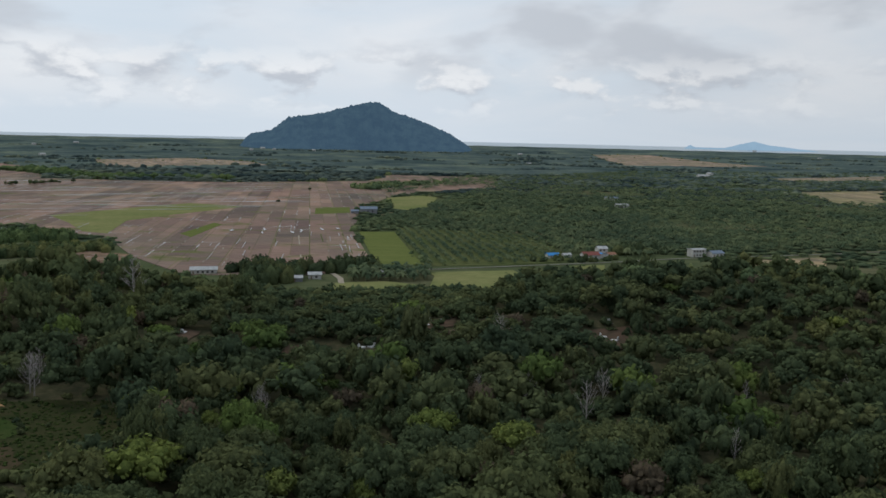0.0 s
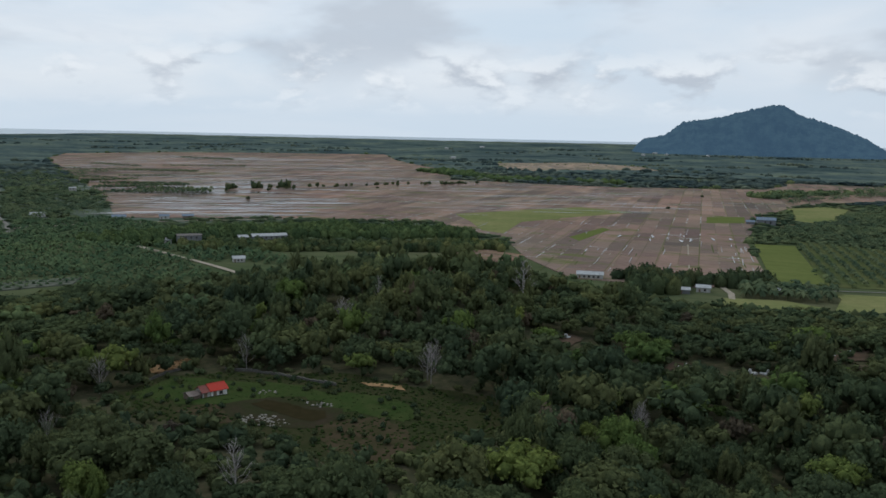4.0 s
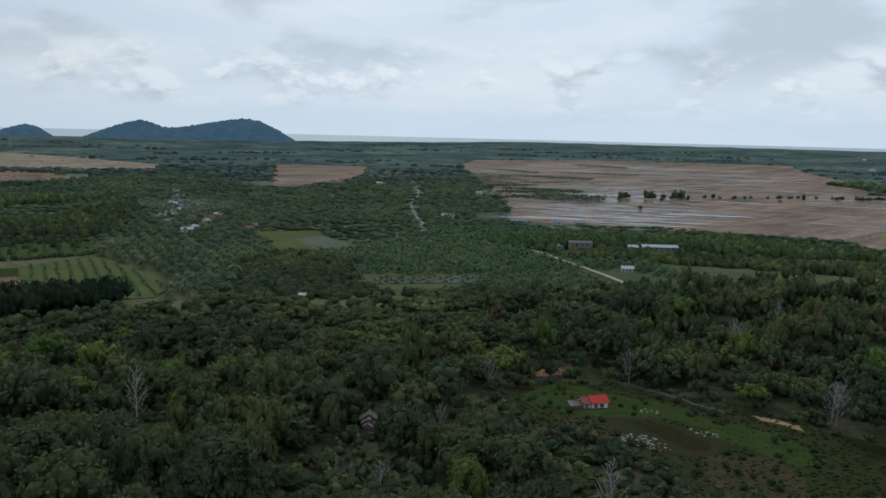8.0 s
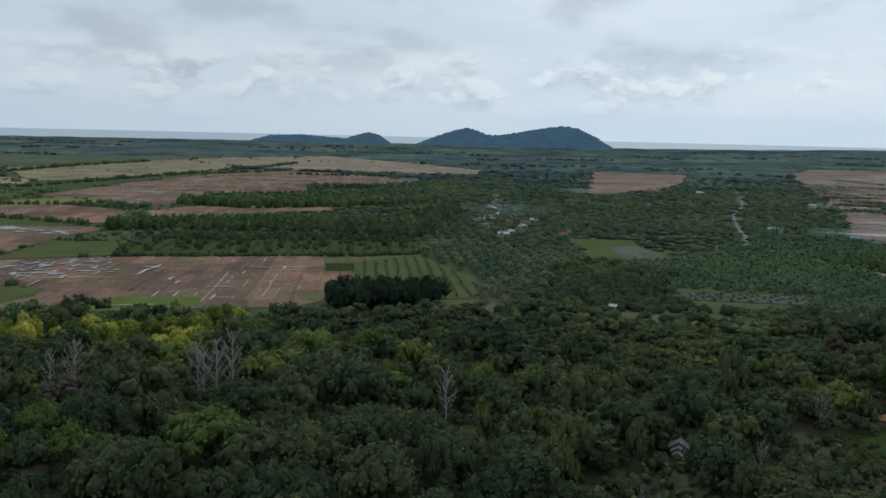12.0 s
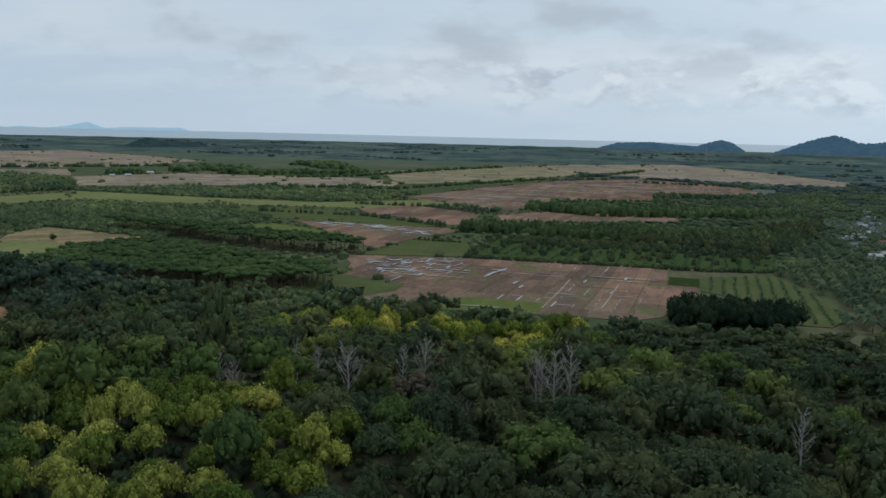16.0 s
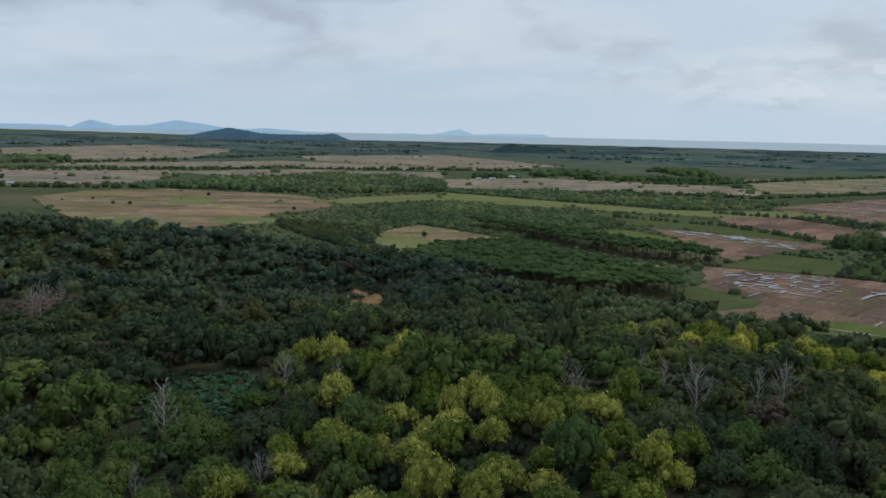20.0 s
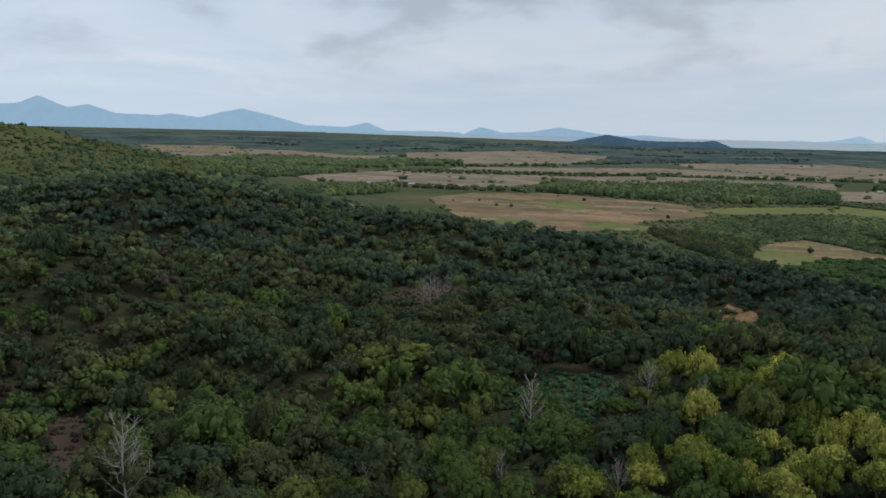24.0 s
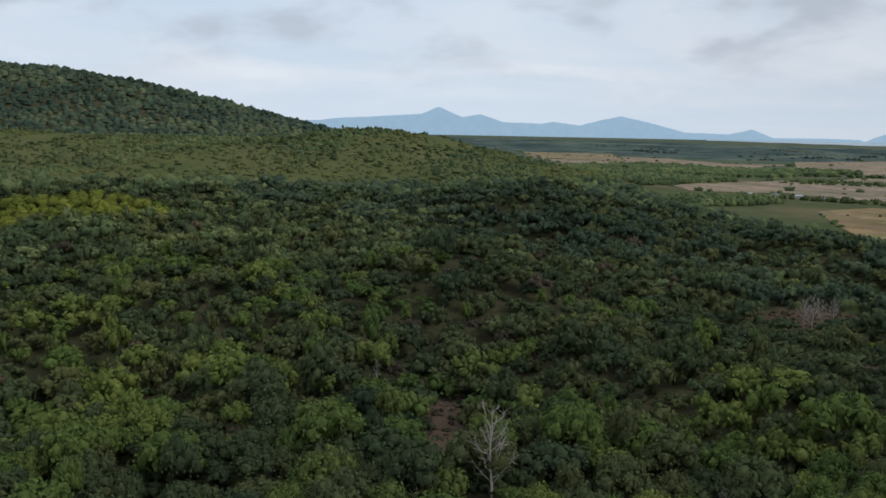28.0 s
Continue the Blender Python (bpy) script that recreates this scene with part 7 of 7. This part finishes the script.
pond_ = inside([(-135, 161), (-134, 170), (-131, 175.5), (-123.5, 175.5), (-110, 175.5), (-107, 169), (-109, 161), (-116, 155.5), (-126, 154.5)], gx_, gy_) | ((np.abs(gx_ + 146) < 6) & (np.abs(gy_ - 167) < 7.5))
gx_, gy_ = gx_[~pond_], gy_[~pond_]
r2 = np.random.RandomState(22)
k_ = r2.uniform(size=len(gx_)) < 0.6
gx_, gy_ = gx_[k_], gy_[k_]
gw_ = r2.uniform(0.22, 0.62, len(gx_))
lawn_ = inside(LAWN, gx_, gy_)
for sel, mat, hgt, lb in ((lawn_, "leaf_tuft", 0.45, "tufts of green grass round the red-roofed house"), (~lawn_, "leaf_tuft", 0.8, "low olive weeds and brush of the clearing")):
    scatter_mesh("grass", DOMES, rest(gx_[sel], gy_[sel]) + np.array([0, 0, 0.12]), np.stack([gw_[sel], gw_[sel] * hgt], -1), M[mat], lb, "grass", 6)
sheet("soil_patch", [(-188, 186), (-187, 195), (-180, 200), (-175, 195), (-179, 186)], M["soil"], "orange bare earth below the forest", "soil", 0.15, 2.0, 1.2)
sheet("soil_patch", [(-117, 194), (-112, 198), (-106, 199.5), (-105, 197), (-111, 194)], M["soil"], "orange bare earth bank", "soil", 0.16, 2.0, 1.0)
sheet("soil_patch", GREY_YARD, M["scrub_soil"], "bare brown yard of the grey house", "soil", 0.3, 4.0, 0.8)
sheet("soil_patch", [(-338, -212), (-336, -196), (-328, -186), (-312, -184), (-314, -196), (-322, -208)], M["soil"], "orange landslip scar in the forest", "soil", 0.4, 5.0, 1.5)
sheet("soil_patch", VALLEY_SOIL, M["grave_soil"], "brown bare strip between dead trees", "soil", 0.3, 5.0, 1.5)
sheet("soil_patch", BARE, M["grave_soil"], "bare reddish-brown slope under a dead tree", "soil", 0.25, 4.0, 1.2)
sheet("soil_patch", [(-470, -745), (-425, -690), (-400, -720), (-440, -760)], M["soil"], "reddish bare slope at the wood's edge", "soil", 0.4, 8.0, 2.5)


def low_wall(pts, label):
    """A low stone wall along points on the ground."""
    root = empty("stone_wall", pts[0][0], pts[0][1], height_at(*pts[0]))
    root.rotation_euler = (0, 0, 0)
    rnd = random.Random(len(pts))
    for (x0, y0), (x1, y1) in zip(pts, pts[1:]):
        L_ = math.hypot(x1 - x0, y1 - y0)
        n_ = max(1, int(L_ / 2.0))
        for i in range(n_):
            s0, s1 = i / n_, (i + 0.96) / n_
            bm = bmesh.new()
            box(bm, 0, L_ * (s1 - s0), -0.2, 0.2, -0.3, rnd.uniform(0.7, 1.0), 0.05)
            ob = part("block", bm, M["stone"], root)
            cx, cy = x0 + (x1 - x0) * s0, y0 + (y1 - y0) * s0
            ob.matrix_basis = pose(cx - pts[0][0], cy - pts[0][1], height_at(cx, cy) - height_at(*pts[0]), 0, 0, math.degrees(math.atan2(y1 - y0, x1 - x0)))
    return tagged(root, label, "wall")


low_wall([(-177.5, 179.3), (-178, 186.4), (-175.5, 191.8)], "low grey stone wall at the clearing's edge")
low_wall([(-164, 196.4), (-156.4, 198.9), (-142.4, 195.6), (-132, 192), (-121, 189.6)], "long low grey stone wall below the forest")

# ---------------------------------------------------------------- shrubs, lone trees, dead trees
shrub_model = []
for k in range(3):
    V, F = crown(400 + k, 4, 26, 0.15, tall=0.9, core=0)
    root = new("shrub")
    c_ob = new("foliage", np_mesh("foliage", V * np.array([1, 1, 1.2]) + np.array([0, 0, 0.1]), F, M["leaf_own"]))
    V, F = merge([tube([(0, 0, -0.2), (0.05, 0, 0.5)], [0.06, 0.04], 5), tube([(0, 0, 0.1), (0.25, 0.1, 0.6)], [0.04, 0.02], 4)])
    s_ob = new("stem", np_mesh("stem", V, F, M["bark"]))
    c_ob.parent = s_ob.parent = root
    shrub_model.append(root)


def put(models, k, x, y, sx_, sz_, label, category, group, lower=0.1):
    m = Matrix.Translation((x, y, height_at(x, y) - lower)) @ Matrix.Rotation(k * 2.399, 4, "Z") @ Matrix.Diagonal((sx_, sx_, sz_, 1))
    src = models[k % len(models)]
    if k < len(models):
        ob = src
    else:
        ob = copy_thing(src, Matrix.Identity(4))
    ob.matrix_basis = m
    return tagged(ob, label, category, group)


SHRUBS = [(-155, 164), (-150, 162), (-145, 161), (-138.6, 160), (-135, 161), (-132.6, 156), (-126, 156), (-142, 176), (-121, 155), (-119, 156), (-115.5, 156), (-133, 190), (-128, 185), (-102, 168), (-98, 160), (-94.5, 160), (-90, 159), (-94, 167), (-87, 157), (-92, 153), (-98, 175), (-153, 160), (-146, 152), (-163, 165), (-164.5, 168), (-142, 192), (-148, 181)]
rnd = random.Random(12)
while len(SHRUBS) < 90:
    q = (rnd.uniform(-178, -70), rnd.uniform(150, 204))
    if inside(CLEARING, np.array([q[0]]), np.array([q[1]]))[0] and not (-134 < q[0] < -108 and 154 < q[1] < 179) and not (-156 < q[0] < -139 and 158 < q[1] < 176):
        SHRUBS.append(q)
for k, (x, y) in enumerate(SHRUBS):
    w = rnd.uniform(0.7, 1.25)
    put(shrub_model, k, x, y, w, w * rnd.uniform(0.8, 1.2), "small dark green bush in the clearing", "bush", "bushes in the clearing")

lone_models = tree_models(M["leaf_own"], 4)
LONE = [(-760, 903), (-767, 930), (-717, 938), (-726, 969), (-725, 988), (-711, 986), (-641, 800), (-698, 1026), (-696, 1069), (-685, 1082), (-638, 1093), (-632, 1143), (-618, 1207), (-611, 1210), (-601, 1249), (-596, 1263), (-588, 1272), (-580, 1281), (-575, 1316), (-563, 1381), (-554, 1396), (-547, 1409)]
LONE += [(-660, 1129), (-656, 1188), (-628, 1232), (-594, 1232), (-199, 1018), (-199, 1257), (-77, 1039), (-68, 1065), (-604, -782), (-634, -771), (-615, -690), (-704, -712), (-761, -726), (-681, -531), (-746, -609), (-579, -319), (-612, -712), (-860, -867)]
LONE += [(-912, -822), (-617, 114), (-680, -18), (-686, 8), (-675, 52), (-623, 64), (-615, 90), (-619, 131), (-604, 152), (-791, 7), (-800, -31), (-633, 138), (-329, 35), (-322, 46)]
for k, (x, y) in enumerate(LONE):
    w = rnd.uniform(0.55, 1.0) if y > 700 or x > -570 else rnd.uniform(0.35, 0.65)
    put(lone_models, k, x, y, w, w * rnd.uniform(0.8, 1.45), "lone dark tree standing in open fields", "tree", "lone trees in the fields", lower=1.7)


def bare_branches(seed, spread=0.5):
    """A leafless tree: a leaning stem with forking side limbs and fine twigs. Gives two meshes' arrays."""
    rs2 = np.random.RandomState(seed)
    lean = rs2.randn(2) * 0.35
    knots = [np.array([lean[0] * s_ + 0.15 * rs2.randn() * s_, lean[1] * s_ + 0.15 * rs2.randn() * s_, 10 * s_ - 0.4]) for s_ in np.linspace(0, 1, 6)]
    trunk = tube(knots, [0.16, 0.13, 0.10, 0.075, 0.05, 0.02], 5)
    limbs = []
    for k in range(22):
        s_ = 0.22 + 0.76 * k / 22
        i = min(int(s_ * 5), 4)
        p = knots[i] + (knots[i + 1] - knots[i]) * (s_ * 5 - i)
        a = 2.4 * k + rs2.uniform(-0.6, 0.6)
        reach = 10 * spread * (0.30 + 0.75 * (1 - s_)) * rs2.uniform(0.55, 1.15)
        d = np.array([math.cos(a) * 0.8, math.sin(a) * 0.8, rs2.uniform(0.5, 1.1)])
        d /= np.linalg.norm(d)
        mid, end = p + d * reach * 0.5 + rs2.randn(3) * 0.12, p + d * reach + np.array([0, 0, 0.25 * reach])
        limbs.append(tube([p, mid, end], [0.05, 0.035, 0.016], 4))
        for j in range(10):
            f = rs2.uniform(0.3, 1.0)
            q = p + (end - p) * f + (mid - (p + end) / 2) * (1 - abs(2 * f - 1))
            e = d + rs2.randn(3) * 0.6 + np.array([0, 0, 0.35])
            e /= np.linalg.norm(e)
            tip = q + e * reach * rs2.uniform(0.22, 0.45)
            limbs.append(tube([q, tip], [0.026, 0.012], 3))
    return trunk, merge(limbs)


dead_models = []
for k in range(6):
    (V1, F1), (V2, F2) = bare_branches(500 + k, (0.34, 0.5, 0.42, 0.6, 0.38, 0.55)[k])
    top = V2[:, 2].max()
    root = new("dead_tree")
    a_ob = new("trunk", np_mesh("trunk", V1 * 10 / top, F1, M["deadwood"], smooth=True))
    b_ob = new("bare_crown", np_mesh("bare_crown", V2 * 10 / top, F2, M["deadwood"]))
    a_ob.parent = b_ob.parent = root
    dead_models.append(root)
for k, (x, y, h_, big_) in enumerate(DEAD):
    w = h_ / 10 * (1.0 if big_ else 0.75)
    put(dead_models, k, x, y, w, h_ / 11, "tall bleached leafless dead tree" if big_ else "bleached leafless dead tree standing in the forest", "dead tree", "dead trees in the forest")

# ---------------------------------------------------------------- graves in small clearings on the ridge
def grave(x, y, turn, label):
    root = empty("grave", x, y, height_at(x, y), turn)
    bm = bmesh.new()
    box(bm, -1.1, 1.1, -0.7, 0.7, -0.3, 0.45, 0.08)
    part("slab", bm, M["tomb"], root)
    bm = bmesh.new()
    prism(bm, [(-0.55, 0.4), (0.55, 0.4), (0.55, 1.2), (0.3, 1.6), (-0.3, 1.6), (-0.55, 1.2)], -1.25, -1.0)
    part("headstone", bm, M["tomb"], root)
    bm = bmesh.new()
    box(bm, -1.9, 1.9, -1.5, 1.5, -0.5, 0.08, 0.05)
    part("kerb", bm, M["stone"], root)
    return tagged(root, label, "grave", "graves on the hill")


for k, (x, y) in enumerate(GRAVES):
    grave(x, y, k * 37 % 180, "whitewashed grave on red soil in the forest")
for poly in ([(-10, 280), (-8, 297), (5, 298), (5, 281)], [(47, 260), (49, 277), (63, 278), (63, 261)], [(-88, 260), (-87, 272), (-78, 272), (-79, 260)], [(-51, 254), (-49, 266), (-38, 266), (-38, 254)]):
    sheet("soil_patch", poly, M["grave_soil"], "reddish bare soil round graves", "soil", 0.3, 4.0, 0.8)


# ---------------------------------------------------------------- roads, bunds, mast
def strip(name, pts, width, mat, label, category, up=0.45):
    V, F = [], []
    dense = []
    for (x0, y0), (x1, y1) in zip(pts, pts[1:]):
        k = max(1, int(math.hypot(x1 - x0, y1 - y0) / 12))
        dense += [(x0 + (x1 - x0) * i / k, y0 + (y1 - y0) * i / k) for i in range(k)]
    dense.append(pts[-1])
    for i, (x, y) in enumerate(dense):
        ax, ay = dense[max(i - 1, 0)]
        bx, by = dense[min(i + 1, len(dense) - 1)]
        l_ = math.hypot(bx - ax, by - ay)
        nx, ny = -(by - ay) / l_, (bx - ax) / l_
        w = width / 2 * (1 + 0.12 * math.sin(i * 1.7))
        for s in (-1, 1):
            V.append((x + nx * w * s, y + ny * w * s, height_at(x, y) + up))
        if i:
            o = i * 2
            F.append((o - 2, o - 1, o + 1, o))
    return structure(name, np_mesh(name, V, F, mat), label, category)


strip("road", ROADS["village"], 3.4, M["lane"], "pale village road running to the sea", "road")
strip("dirt_track", ROADS["edge"], 3.6, M["track"], "pale dirt track at the forest's edge", "road")
strip("dirt_track", ROADS["belt"], 4.0, M["track"], "pale track along the tree belt", "road")
strip("dirt_track", ROADS["north"], 1.8, M["lane"], "dirt road past houses below the palms", "road")
strip("dirt_track", [(-53, 440), (-56, 460), (-63, 480)], 3.0, M["track"], "short path to the paddies", "road")
BUNDS = [((-487, 64), (-407, 48)), ((-499, 38), (-403, 21)), ((-556, 58), (-478, 42)), ((-520, 5), (-440, -12)), ((-545, -20), (-470, -36)), ((-505, 92), (-512, 38)), ((-470, 70), (-478, 20))]
for k, (p, q) in enumerate(BUNDS):
    strip("paddy_bund", [p, q], 0.8 if k < 2 else 0.7, M["track"] if k < 2 else M["olive"], "pale earth bund between paddy plots" if k < 2 else "grassy bund between paddy plots", "bund", 0.5)
for k in range(9):
    x = -60 - 17 * k
    strip("paddy_bund", [(x - 6, 700 - 6 * k), (x + 28, 505 - 3 * k)], 0.9, M["track"] if k % 3 == 0 else M["olive"], "narrow bund between paddy plots", "bund", 0.34)
for k in range(5):
    y = 530 + 40 * k
    strip("paddy_bund", [(-62 - 5 * k, y), (-190 - 14 * k, y + 26)], 0.9, M["olive"], "narrow cross bund between paddy plots", "bund", 0.35)

root = empty("radio_mast", -3090, 618, height_at(-3090, 618))
for sx_ in (-1, 1):
    for sy_ in (-1, 1):
        V, F = tube([(sx_ * 3.0, sy_ * 3.0, 0), (sx_ * 0.7, sy_ * 0.7, 52)], [0.35, 0.22], 4)
        leg = new("leg", np_mesh("leg", V, F, M["steel"]))
        leg.parent = root
for k in range(9):
    z = 3 + k * 5.4
    w = 3.0 - 2.3 * z / 52
    V, F = merge([tube([(-w, -w, z), (w, -w, z + 5)], [0.15, 0.15], 3), tube([(w, -w, z), (w, w, z + 5)], [0.15, 0.15], 3), tube([(w, w, z), (-w, w, z + 5)], [0.15, 0.15], 3), tube([(-w, w, z), (-w, -w, z + 5)], [0.15, 0.15], 3)])
    br = new("brace", np_mesh("brace", V, F, M["steel"]))
    br.parent = root
tagged(root, "tall steel lattice radio mast on the plain", "mast")
